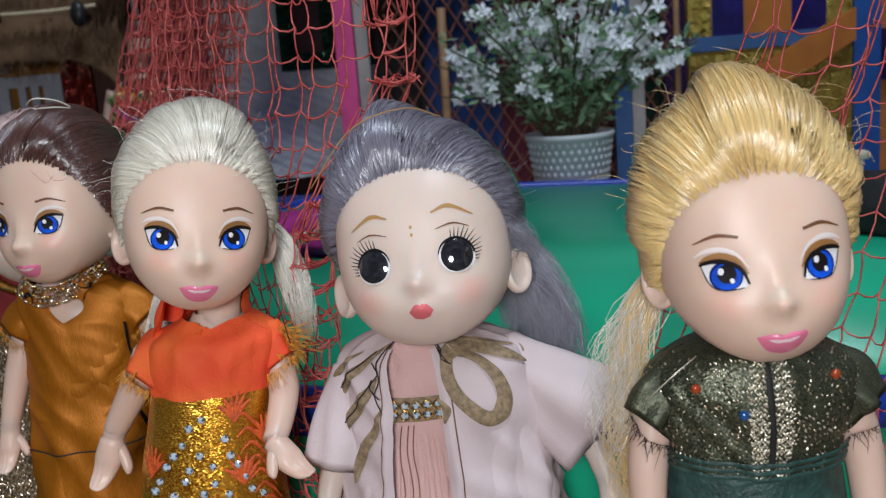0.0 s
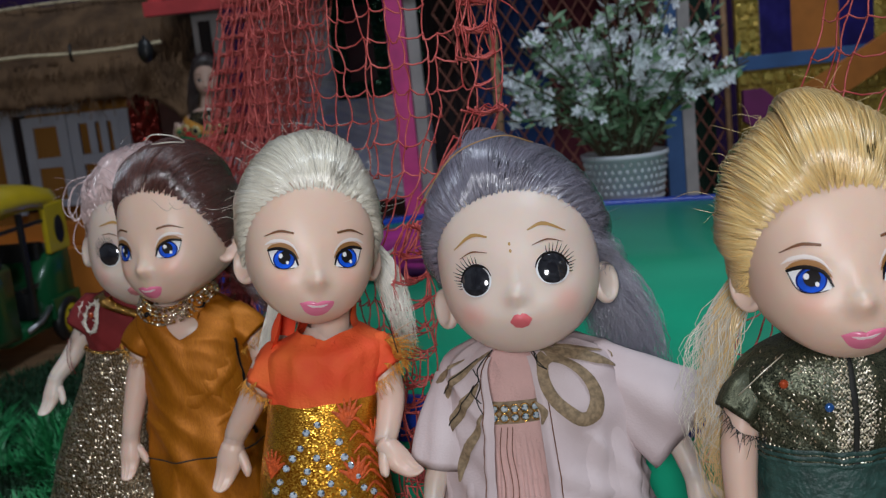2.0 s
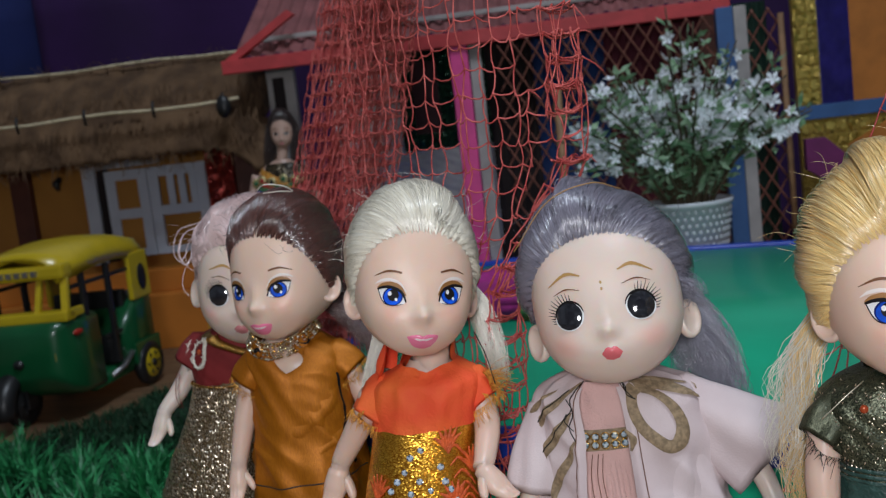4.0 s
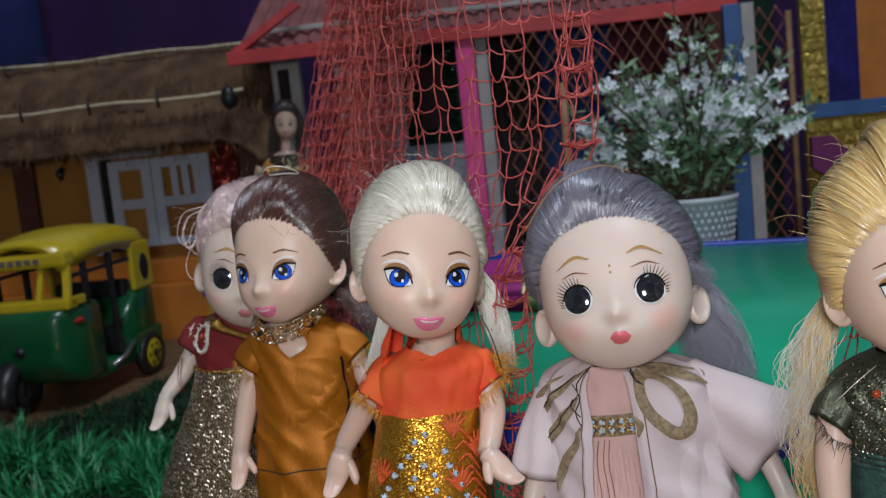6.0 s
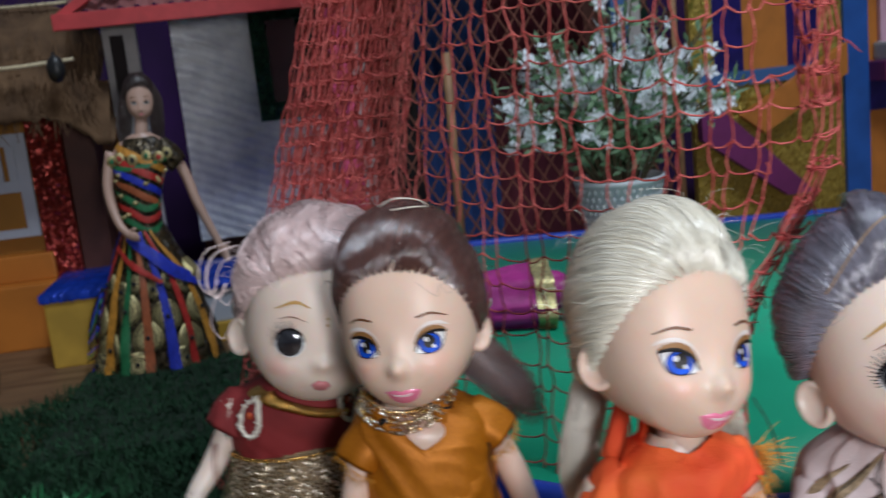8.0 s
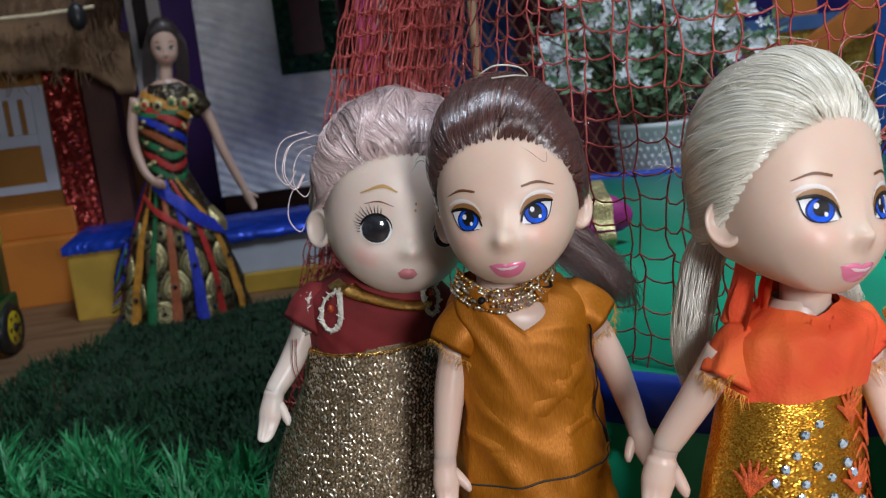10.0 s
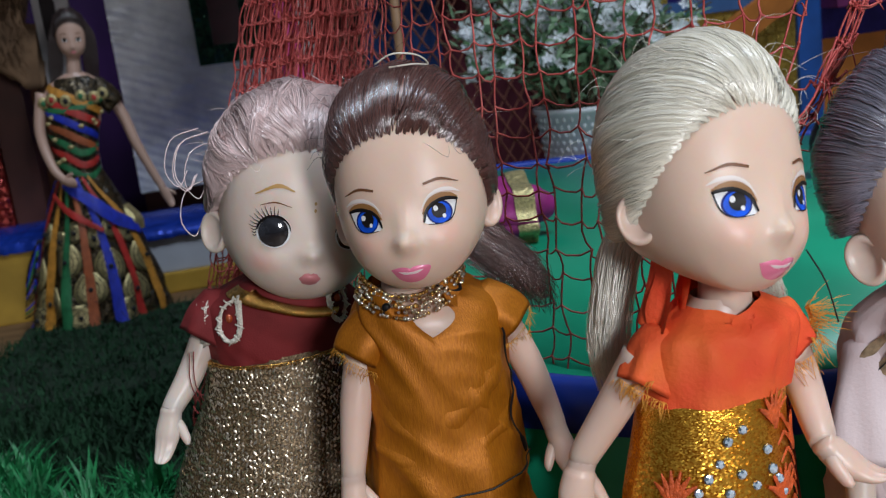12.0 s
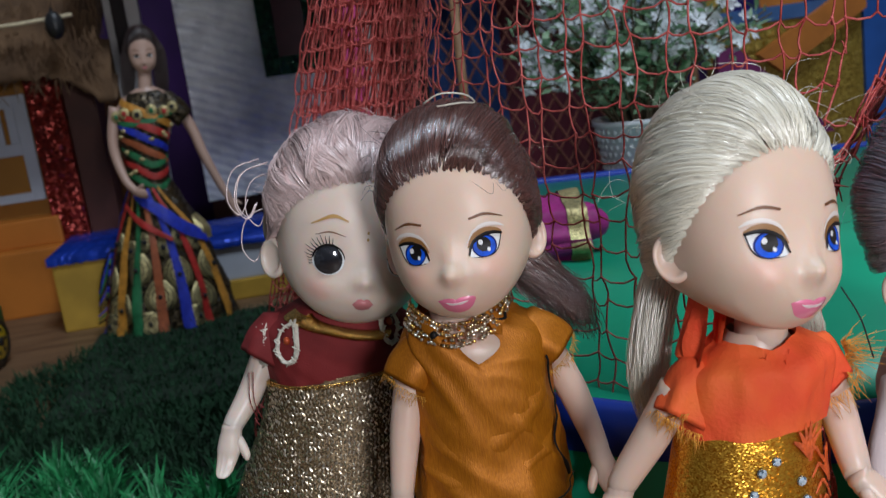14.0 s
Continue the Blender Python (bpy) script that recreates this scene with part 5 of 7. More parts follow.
def doll_green():
    S, H = Shape(), Head(False)
    P = pose(-0.0016, -0.0041, 0.1613, -14.2, -4, -1.8)
    S.add(loft(H.surface() * mm), "face", P)
    face_long(S, P, H, "lip")
    ear(S, P, H, -1, 1.08, -8.2), ear(S, P, H, 1, 1.08, -8.2)
    hair_cap(S, P, H, "hair_gold", 5.0, 9.6, 5, volume=3.4, peak=(2, -8, 1.5), uneven=1.3, n=4600)
    neck(S, (0, 0, 0.126), (0, 0, 0.142), 0.0058, "skin")
    tail(S, None, [(-0.008, 0.018, 0.158), (-0.018, 0.014, 0.145), (-0.025, 0.010, 0.134), (-0.028, 0.006, 0.121), (-0.027, 0.004, 0.106)], (0.003, 0.0042, 0.0045, 0.002), 26, "hair_cream", 12, 5.5)
    tail(S, None, [(-0.012, 0.016, 0.156), (-0.020, 0.012, 0.142), (-0.024, 0.009, 0.126), (-0.025, 0.006, 0.108), (-0.022, 0.004, 0.090)], (0.0025, 0.0036, 0.0036, 0.002), 48, "hair_gold", 13, 3.5)
    top = [(0.1385, 0, 0.001, 0.009, 0.009), (0.136, 0, 0, 0.016, 0.0115), (0.131, 0, 0, 0.0215, 0.0135), (0.124, 0, 0, 0.0205, 0.014), (0.117, 0, 0, 0.0185, 0.0135), (0.1125, 0, 0, 0.018, 0.0135)]
    S.add(garment(top, 0.03, 7, 31, n=40, k=110, crease=0.0011), "teal")
    skirt = [(0.113, 0, 0, 0.018, 0.0135), (0.09, 0, 0, 0.021, 0.016), (0.04, 0, 0, 0.027, 0.022), (0.003, 0, 0, 0.030, 0.025)]
    S.add(garment(skirt, 0.05, 11, 33), "teal_dark")
    for i in range(3):
        S.add(cloth_strip(top, [(-175, 0.1165 - i * 0.0014), (-90, 0.1155 - i * 0.0014), (-5, 0.1165 - i * 0.0014)], 0.0010, 0.0010, 30), "teal_dark")
    # glinting bands along the front seam, slanting rows beside it, and scattered glints
    S.add(cloth_strip(top, [(-91, 0.137), (-91, 0.13), (-90, 0.122), (-90, 0.1125)], 0.0010, 0.0009, 24), "thread_dark")
    for a0 in (-101, -88):
        lurex(S, top, 0.1125, 0.1375, 183 + a0, 0.00065, 0.0006, (a0, a0 + 10), 0.05, 0.95, "silver")
    for i in range(6):
        z = 0.1362 - i * 0.0013
        lurex(S, top, z - 0.0003, z, 90 + i, 0.0007, 0.0005, (-128 + 3 * i, -102), 0.15, 0.75, "silver")
        lurex(S, top, z - 0.0093, z - 0.009, 96 + i, 0.0008, 0.0005, (-78, -70 + 4 * i), 0.45, 0.75, "silver")
    lurex(S, top, 0.1125, 0.1365, 85, 0.0011, 0.0009, (-185, 5), 0.72, 0.8, "lurex")
    for q in (-1, 1):
        e = (q * 0.0225, -0.003, 0.1215)
        cone_sleeve(S, (q * 0.013, 0, 0.132), e, 0.0058, 0.0058, "teal", 0.22, q + 7)
        fringe(S, [(e[0] + q * 0.004, e[1] - 0.004, e[2] + 0.004), (e[0] + q * 0.001, e[1] - 0.006, e[2] - 0.001), (e[0] - q * 0.005, e[1] - 0.006, e[2] - 0.003)], (q * 0.4, -0.3, -0.6), 44, 0.0026, "thread_dark", q + 41)
        limb(S, [(q * 0.020, 0, 0.126), (q * 0.0225, -0.003, 0.112), (q * 0.023, -0.006, 0.099), (q * 0.023, -0.007, 0.094)], (0.0042, 0.0042, 0.0033, 0.0031), "skin")
        palm(S, (q * 0.023, -0.007, 0.094), (q * 0.024, -0.010, 0.081), (-q, 0, 0), "skin")
    gems(S, top, [(-128, 0.1315)], 0.0011, "gem_red")
    gems(S, top, [(-104, 0.1265)], 0.0011, "gem_blue")
    gems(S, top, [(-52, 0.1325)], 0.0011, "gem_red")
    S.add(tube(spline([(-0.014, -0.012, 0.1385), (-0.019, -0.013, 0.135), (-0.024, -0.012, 0.130)], 8), 0.00016, 5), "silver")
    finish(S, "doll", "golden-blonde vinyl doll in a dark green metallic dress", pose(0.063, 0.231, 0))


def doll_gown():
    """A tall fashion doll in a long striped gown."""
    S, H = Shape(), Head(False)
    P = pose(0.006, 0.010, 0.2145, -4, 2, 8) @ Matrix.Diagonal((0.64, 0.62, 0.66, 1))
    S.add(loft(H.surface(50, 64) * mm), "skin_tan", P)
    for q in (-1, 1):
        S.add(H.decal(ellipse(q * 8.3, -6.3, 3.9, 2.3, 24, 8 * q), 0.15), "brow", P)
        S.add(H.decal(ellipse(q * 8.3, -6.6, 3.2, 1.6, 24, 6 * q), 0.3), "eye_white", P)
        S.add(H.decal(ellipse(q * 8.3, -6.4, 1.7, 1.7, 20), 0.4), "dark", P)
        S.add(H.strip([(q * 4.6, -6.6), (q * 8.2, -4.4), (q * 12.4, -5.2)], (0.4, 1.1, 0.6), 0.5), "dark", P)
        S.add(H.strip([(q * 5.0, -0.6), (q * 9.0, 0.8), (q * 13.0, -0.2)], (0.4, 1.0, 0.4), 0.2), "brow", P)
    S.add(H.decal(ellipse(0, -19.6, 3.6, 1.5, 18), 0.3), "lip_dull", P)
    hair_cap(S, P, H, "hair_dark", 5.0, 12.0, 9, volume=3.6, n=900, strays=10)
    for q in (-1, 1):
        tail(S, None, [(q * 0.006 + 0.006, 0.012, 0.228), (q * 0.0125 + 0.006, 0.012, 0.212), (q * 0.014 + 0.004, 0.010, 0.195), (q * 0.015, 0.008, 0.166)], (0.005, 0.006, 0.006, 0.004), 110, "hair_dark", 4 + q, 1.0)
    neck(S, (0.002, 0.004, 0.180), (0.006, 0.010, 0.206), 0.0056, "skin_tan")
    torso = [(0.188, 0.003, 0.005, 0.0075, 0.007), (0.183, 0.002, 0.004, 0.017, 0.009), (0.176, 0.001, 0.003, 0.0235, 0.0115), (0.165, 0, 0.002, 0.0225, 0.0135), (0.150, -0.002, 0, 0.019, 0.013)]
    S.add(garment(torso), "skin_tan")
    bodice = [(0.1850, 0.002, 0.004, 0.0135, 0.0095), (0.1800, 0.002, 0.004, 0.0205, 0.0115), (0.1745, 0.001, 0.003, 0.0245, 0.0132), (0.170, 0, 0.002, 0.0248, 0.0145), (0.155, -0.003, 0, 0.0215, 0.0152), (0.135, -0.006, 0, 0.0185, 0.014), (0.116, -0.007, 0, 0.0175, 0.014)]
    S.add(garment(bodice, 0.05, 5, 41), "black_gold")
    skirt = [(0.118, -0.007, 0, 0.0175, 0.014), (0.10, -0.007, 0, 0.026, 0.021), (0.075, -0.008, 0, 0.037, 0.029), (0.04, -0.010, 0, 0.048, 0.037), (0.004, -0.012, 0, 0.0565, 0.043)]
    S.add(garment(skirt, 0.07, 9, 43, n=40), "black_gold")
    cols = ("st_red", "st_blue", "st_green", "st_orange", "st_blue", "black_cloth")

    def medallion(ang, z, r):
        """A round gold motif that lies on the skirt, with petals worked in black."""
        rings, k = [], 24
        for t in (0.02, 0.5, 0.98, 1.0):
            rings.append([on_cloth(skirt, math.radians(ang) + t * r * math.cos(g) / 0.046, z + t * r * math.sin(g) * (1 + 0.06 * math.sin(7 * g)), 0.0016 if t < 1 else 0.0004) for g in np.arange(k) * 2 * math.pi / k])
        S.add(loft(rings, caps=False), "gold_pale")
        for t, m in ((0.82, 40), (0.52, 28), (0.3, 18)):
            S.add(tube([on_cloth(skirt, math.radians(ang) + t * r * math.cos(g) / 0.046, z + t * r * math.sin(g) * (1 + 0.10 * math.sin(6 * g + t * 9)), 0.0019) for g in np.linspace(0, 2 * math.pi, m)], 0.00035, 4), "black_cloth")
        S.add(ball(on_cloth(skirt, math.radians(ang), z, 0.0030), (0.0020, 0.0012, 0.0020), 10, 5), "black_cloth")
    ribbons = ("st_blue", "st_red", "st_orange", "st_green", "st_rust", "st_blue", "st_red", "st_orange")
    for i, col in enumerate(ribbons):
        a = -178 + i * 21.5
        z = (0.030, 0.047, 0.026, 0.056, 0.034, 0.049, 0.028, 0.050)[i]
        medallion(a, z, 0.0125)
        medallion(a + 10, 0.070 + 0.006 * (i % 2), 0.0075)
        if z > 0.04:
            medallion(a + 11, 0.015, 0.0095)
        S.add(cloth_strip(skirt, [(-122 + (a + 122) * 0.55, 0.114), (-110 + (a + 110) * 0.85, 0.085), (a, 0.050), (a, 0.004)], (0.0030, 0.0050, 0.0058, 0.0062), 0.0021, 24), col)
    for i, col in enumerate(("st_orange", "st_red", "st_blue", "st_rust", "st_green", "st_red", "st_green")):
        z = 0.174 - i * 0.0088
        S.add(cloth_strip(bodice, [(-175, z + 0.008), (-120, z + 0.002), (-70, z - 0.008), (-20, z - 0.016 if z > 0.14 else z - 0.004)], (0.003, 0.0052, 0.0045), 0.0016, 20), col)
    for i, a in enumerate((-150, -125, -100, -75, -50, -28)):
        c = on_cloth(bodice, math.radians(a), 0.1690 + 0.002 * (i % 2), 0.0022)
        S.add(ball(c, (0.0048, 0.0010, 0.0046), 12, 5), "gold_pale")
        S.add(ball(c + np.array((0, -0.0010, 0)), (0.0022, 0.0006, 0.0022), 8, 4), ("st_green", "st_red", "black_cloth")[i % 3])
    S.add(cloth_strip(bodice, [(-168, 0.166), (-120, 0.163), (-70, 0.164), (-14, 0.168)], (0.003, 0.004, 0.004, 0.003), 0.0016, 24), "st_green")
    for i in range(10):
        rnd = random.Random(i)
        c = on_cloth(bodice, math.radians(rnd.uniform(-165, -15)), rnd.uniform(0.122, 0.160), 0.002)
        S.add(ball(c, (0.0028, 0.0006, 0.0016), 8, 4), "gold_pale")
    S.add(cloth_strip(skirt, [(-120, 0.112), (-80, 0.098), (-50, 0.082), (-20, 0.07)], (0.006, 0.011, 0.009), 0.0045, 20, 4), "st_blue")
    S.add(cloth_strip(skirt, [(-140, 0.104), (-100, 0.088), (-70, 0.075)], (0.003, 0.005, 0.003), 0.005, 20, 4), "st_red")
    S.add(garment([(0.088, 0.016, 0.0, 0.010, 0.010), (0.078, 0.021, -0.004, 0.013, 0.012), (0.068, 0.022, -0.004, 0.012, 0.012)], 0.2, 6, 3), "gold_pale")
    limb(S, [(-0.024, 0, 0.176), (-0.030, -0.004, 0.155), (-0.030, -0.008, 0.140), (-0.024, -0.018, 0.122), (-0.016, -0.024, 0.113)], (0.005, 0.0045, 0.0042, 0.0036, 0.0032), "skin_tan")
    palm(S, (-0.018, -0.023, 0.114), (-0.006, -0.027, 0.110), (0, 0, 1), "skin_tan", 1.1)
    limb(S, [(0.026, 0.004, 0.174), (0.036, 0.004, 0.152), (0.042, 0.0, 0.132), (0.052, -0.006, 0.108), (0.058, -0.010, 0.096)], (0.005, 0.0045, 0.0042, 0.0036, 0.0031), "skin_tan")
    palm(S, (0.057, -0.010, 0.097), (0.064, -0.013, 0.082), (1, 0, 0.3), "skin_tan", 1.1)
    cone_sleeve(S, (0.018, 0.003, 0.178), (0.031, 0.003, 0.160), 0.008, 0.0085, "black_gold", 0.1, 3)
    for i in range(10):
        S.add(tube(spline([(-0.052 - i * 0.001, 0.006 - i * 0.002, 0.07 - i * 0.004), (-0.062, 0.004, 0.055 - i * 0.004), (-0.068 - i * 0.0008, 0.0, 0.040 - i * 0.003)], 6), (0.0011, 0.0007), 5),
              cols[i % 6] if i % 3 else "dark")
    finish(S, "fashion_doll", "tall dark-haired fashion doll in a multicoloured striped gown", pose(-0.268, 0.906, 0) @ Matrix.Diagonal((0.92, 0.92, 1.045, 1)), "dolls at the back")


def doll_lying(name, label, place, hair, cloth, band, legs=True):
    """A small doll that lies on its back; built upright and laid down."""
    S, H = Shape(), Head(True)
    P = pose(0, 0, 0.150, 0, 0, 0) @ Matrix.Scale(0.85, 4)
    dim = hair == "hair_black"
    S.add(loft(H.surface(30, 40) * mm), "skin_tan" if dim else "skin_pale", P)
    if dim:
        for q in (-1, 1):
            S.add(H.decal(ellipse(q * 8.5, -5.5, 3.0, 1.7, 20, -8 * q), 0.5), "dark", P)
            S.add(H.strip([(q * 5, 1.0), (q * 9, 2.4), (q * 13, 1.2)], (0.4, 1.0, 0.4), 0.3), "brow", P)
        S.add(H.decal(ellipse(0, -19, 3.2, 1.3, 16), 0.4), "lip_dull", P)
    else:
        face_round(S, P, H, "lip_dull")
    ear(S, P, H, -1, 1.0, -8, "skin_tan" if dim else "skin_pale"), ear(S, P, H, 1, 1.0, -8, "skin_tan" if dim else "skin_pale")
    hair_cap(S, P, H, hair, 5.0, 15.5, 14, volume=3.0, n=900, strays=20)
    neck(S, (0, 0, 0.118), (0, 0, 0.134), 0.005, "skin_pale")
    rows = [(0.124, 0, 0, 0.010, 0.009), (0.118, 0, 0, 0.019, 0.012), (0.10, 0, 0, 0.019, 0.013), (0.07, 0, 0, 0.022, 0.016), (0.045, 0, 0, 0.026, 0.018)]
    S.add(garment(rows, 0.06, 7, 51), cloth)
    S.add(cloth_strip(rows, [(-178, 0.050), (-90, 0.049), (-2, 0.050)], 0.009, 0.001, 30), band)
    S.add(cloth_strip(rows, [(2, 0.050), (90, 0.049), (178, 0.050)], 0.009, 0.001, 30), band)
    for q in (-1, 1):
        limb(S, [(q * 0.018, 0, 0.116), (q * 0.027, -0.002, 0.102), (q * 0.031, -0.004, 0.088)], (0.004, 0.0036, 0.0031), "skin_pale")
        palm(S, (q * 0.031, -0.004, 0.088), (q * 0.033, -0.006, 0.076), (-q, 0, 0), "skin_pale")
        if not legs:
            S.add(ball((q * 0.008, -0.003, 0.041), (0.006, 0.008, 0.009), 12, 8), cloth)
            continue
        limb(S, [(q * 0.008, 0, 0.06), (q * 0.009, 0, 0.03), (q * 0.009, -0.001, 0.008)], (0.006, 0.005, 0.0042), "skin_pale")
        S.add(ball((q * 0.009, -0.004, 0.005), (0.005, 0.009, 0.005), 12, 8), cloth)
    if hair == "hair_black":
        for k in range(3):
            tail(S, None, [(-0.016, 0.0, 0.164 - 0.012 * k), (-0.019, -0.022, 0.160 - 0.014 * k), (-0.020, -0.042, 0.152 - 0.014 * k), (-0.019, -0.060, 0.142 - 0.016 * k)], (0.008, 0.013, 0.012, 0.006), 110, hair, 60 + k, 4.0)
    ob = S.thing(name)
    ob.matrix_world = place
    return tagged(ob, label, "doll", "dolls lying by the pool")

M.update({
    "black_gold": glitter("black_gold_brocade", (0.007, 0.006, 0.005), (0.075, 0.05, 0.02), 500, rough=0.4, metal=0.4, tilt=0.6),
    "gold_pale": mat("pale_gold_thread", (0.50, 0.42, 0.20), rough=0.35, metal=0.6, var=0.3, scale=600, bump=0.5, bscale=900),
    "st_red": mat("red_ribbon", (0.42, 0.025, 0.02), rough=0.5, var=0.2, scale=200, bump=0.2),
    "st_orange": mat("ochre_ribbon", (0.50, 0.22, 0.03), rough=0.5, var=0.2, scale=200, bump=0.2),
    "st_rust": mat("rust_ribbon", (0.36, 0.09, 0.03), rough=0.5, var=0.2, scale=200, bump=0.2),
    "st_green": mat("green_ribbon", (0.02, 0.16, 0.06), rough=0.5, var=0.2, scale=200, bump=0.2),
    "st_blue": mat("blue_ribbon", (0.012, 0.03, 0.42), rough=0.5, var=0.2, scale=200, bump=0.2),
    "magenta": mat("magenta_cloth", (0.40, 0.02, 0.22), rough=0.6, var=0.2, scale=120, bump=0.3),
    "black_cloth": mat("black_cloth", (0.01, 0.01, 0.012), rough=0.7, var=0.3, scale=120, bump=0.3),
})
WOOD = mat("brown_board", (0.11, 0.060, 0.032), rough=0.5, col2=(0.20, 0.115, 0.06), scale=14, stretch=(1, 6, 1), bump=0.15, bscale=90)
TURF = mat("dark_turf_backing", (0.005, 0.020, 0.008), rough=0.95, var=0.4, scale=90, bump=0.8, bscale=500)
BLADE = mat("plastic_grass", (0.008, 0.105, 0.032), rough=0.45, col2=(0.036, 0.34, 0.112), scale=150, bump=0.1)
BLADE_DARK = mat("carpet_grass", (0.002, 0.026, 0.007), rough=0.85, col2=(0.006, 0.052, 0.016), scale=60, bump=0.1)
PURPLE = mat("purple_curtain", (0.026, 0.0022, 0.060), rough=0.85, var=0.25, scale=8, bump=0.3, bscale=60)
NAVY = mat("blue_curtain", (0.003, 0.010, 0.082), rough=0.85, var=0.25, scale=8, bump=0.3, bscale=60)
PLASTER = mat("room_plaster", (0.42, 0.42, 0.44), rough=0.9, var=0.08, scale=6, bump=0.1, bscale=60)
OCHRE = mat("ochre_wall", (0.36, 0.155, 0.022), rough=0.7, col2=(0.46, 0.205, 0.032), scale=14, bump=0.15, bscale=120)
ORANGE_BOARD = mat("orange_board", (0.50, 0.16, 0.02), rough=0.5, var=0.12, scale=20, bump=0.08, bscale=150)
BROWN_PAINT = mat("dark_brown_paint", (0.09, 0.025, 0.014), rough=0.6, var=0.2, scale=30, bump=0.15)
RED_GLITTER = glitter("red_glitter", (0.10, 0.008, 0.006), (0.36, 0.03, 0.018), 420, rough=0.3, metal=0.5, tilt=0.9)
WHITE_PAINT = mat("white_paint", (0.52, 0.55, 0.62), rough=0.6, var=0.06, scale=30, bump=0.1, bscale=200)
THATCH = mat("coir_thatch", (0.070, 0.036, 0.017), rough=0.95, col2=(0.155, 0.086, 0.042), scale=40, stretch=(1, 1, 0.35), bump=1.0, bscale=220)
ROPE = mat("pale_cord", (0.62, 0.52, 0.34), rough=0.8, var=0.15, scale=200, bump=0.3)
SILVER_WALL = mat("crinkled_silver_sheet", (0.88, 0.89, 0.92), rough=0.45, metal=0.1, var=0.15, scale=40, bump=0.9, bscale=120)
DARK_GREEN = glitter("green_glitter", (0.004, 0.02, 0.012), (0.02, 0.10, 0.05), 380, rough=0.3, metal=0.5, tilt=0.9)
MAROON_PANE = mat("maroon_panel", (0.08, 0.008, 0.018), rough=0.5, var=0.2, scale=30, bump=0.1)
RED_TRIM = mat("red_trim", (0.56, 0.055, 0.060), rough=0.5, var=0.12, scale=60, bump=0.1)
ROOF_BROWN = mat("brown_corrugated", (0.25, 0.085, 0.085), rough=0.7, var=0.25, scale=30, bump=0.2)
GREY_POST = mat("grey_post", (0.40, 0.37, 0.36), rough=0.7, var=0.15, scale=40, bump=0.15)
PINK_POST = mat("pink_post", (0.80, 0.07, 0.30), rough=0.5, var=0.12, scale=40, bump=0.1)
LEDGE_YELLOW = mat("ochre_ledge", (0.50, 0.30, 0.04), rough=0.6, var=0.15, scale=30, bump=0.1)
LEDGE_BLUE = mat("blue_foil", (0.012, 0.05, 0.42), rough=0.25, metal=0.5, var=0.25, scale=60, bump=0.7, bscale=160)
BLUE_CLOTH = mat("blue_cloth", (0.012, 0.045, 0.17), rough=0.8, var=0.2, scale=25, bump=0.2)
MAROON_CLOTH = mat("wine_cloth", (0.10, 0.012, 0.025), rough=0.8, var=0.2, scale=25, bump=0.2)
GREEN_CLOTH = mat("bottle_green_cloth", (0.008, 0.035, 0.022), rough=0.8, var=0.2, scale=25, bump=0.2)
# near-black colour that stands for the shade in openings
PAINTED_SHADE = mat("painted_shade", (0.015, 0.008, 0.008), rough=0.8, var=0.2, bump=0)
GOLD_PAPER = glitter("gold_paper", (0.28, 0.19, 0.03), (0.66, 0.50, 0.12), 260, rough=0.35, metal=0.55, tilt=0.7)
GOLD_DULL = glitter("old_gold_paper", (0.22, 0.14, 0.02), (0.46, 0.32, 0.06), 420, rough=0.45, metal=0.4, tilt=0.5)
INDIGO = mat("indigo_foil", (0.020, 0.014, 0.15), rough=0.35, metal=0.3, var=0.25, scale=70, bump=0.5, bscale=220)
BLUE_BAND = mat("blue_band", (0.045, 0.12, 0.30), rough=0.5, var=0.12, scale=40, bump=0.1)
BRIGHT_BLUE = mat("bright_blue_paper", (0.015, 0.09, 0.36), rough=0.5, var=0.12, scale=40, bump=0.1)
PAPER_ORANGE = mat("orange_paper", (0.48, 0.16, 0.025), rough=0.6, var=0.12, scale=50, bump=0.15, bscale=160)
PAPER_PLUM = mat("plum_paper", (0.16, 0.018, 0.11), rough=0.6, var=0.12, scale=50, bump=0.1)
LATTICE = mat("rust_lattice", (0.22, 0.075, 0.05), rough=0.6, var=0.2, scale=100, bump=0.1)
STAKE = mat("bamboo_stake", (0.36, 0.20, 0.10), rough=0.6, var=0.2, scale=60, bump=0.2)
POOL_GREEN = mat("green_pool_lining", (0.015, 0.46, 0.25), rough=0.3, var=0.08, scale=14, bump=0.06, bscale=60)
POOL_BLUE = mat("blue_pool_rim", (0.012, 0.05, 0.40), rough=0.35, var=0.12, scale=30, bump=0.1)
POT_WHITE = mat("white_plastic_pot", (0.58, 0.60, 0.64), rough=0.45, var=0.05, scale=40, bump=0.05)
LEAF = mat("leaf_green", (0.11, 0.23, 0.10), rough=0.55, col2=(0.34, 0.48, 0.32), scale=120, bump=0.1)
PETAL = mat("white_petal", (0.78, 0.81, 0.86), rough=0.6, var=0.1, scale=120, bump=0.1)
STEM = mat("stem_brown", (0.08, 0.06, 0.03), rough=0.7, var=0.2, bump=0.1)
TUK_GREEN = mat("green_plastic", (0.006, 0.085, 0.028), rough=0.3, var=0.1, scale=40, bump=0.04, coat=0.3)
TUK_YELLOW = mat("yellow_plastic", (0.58, 0.42, 0.015), rough=0.32, var=0.08, scale=40, bump=0.04, coat=0.3)
TUK_BLACK = mat("black_plastic", (0.012, 0.012, 0.013), rough=0.4, var=0.2, bump=0.05)
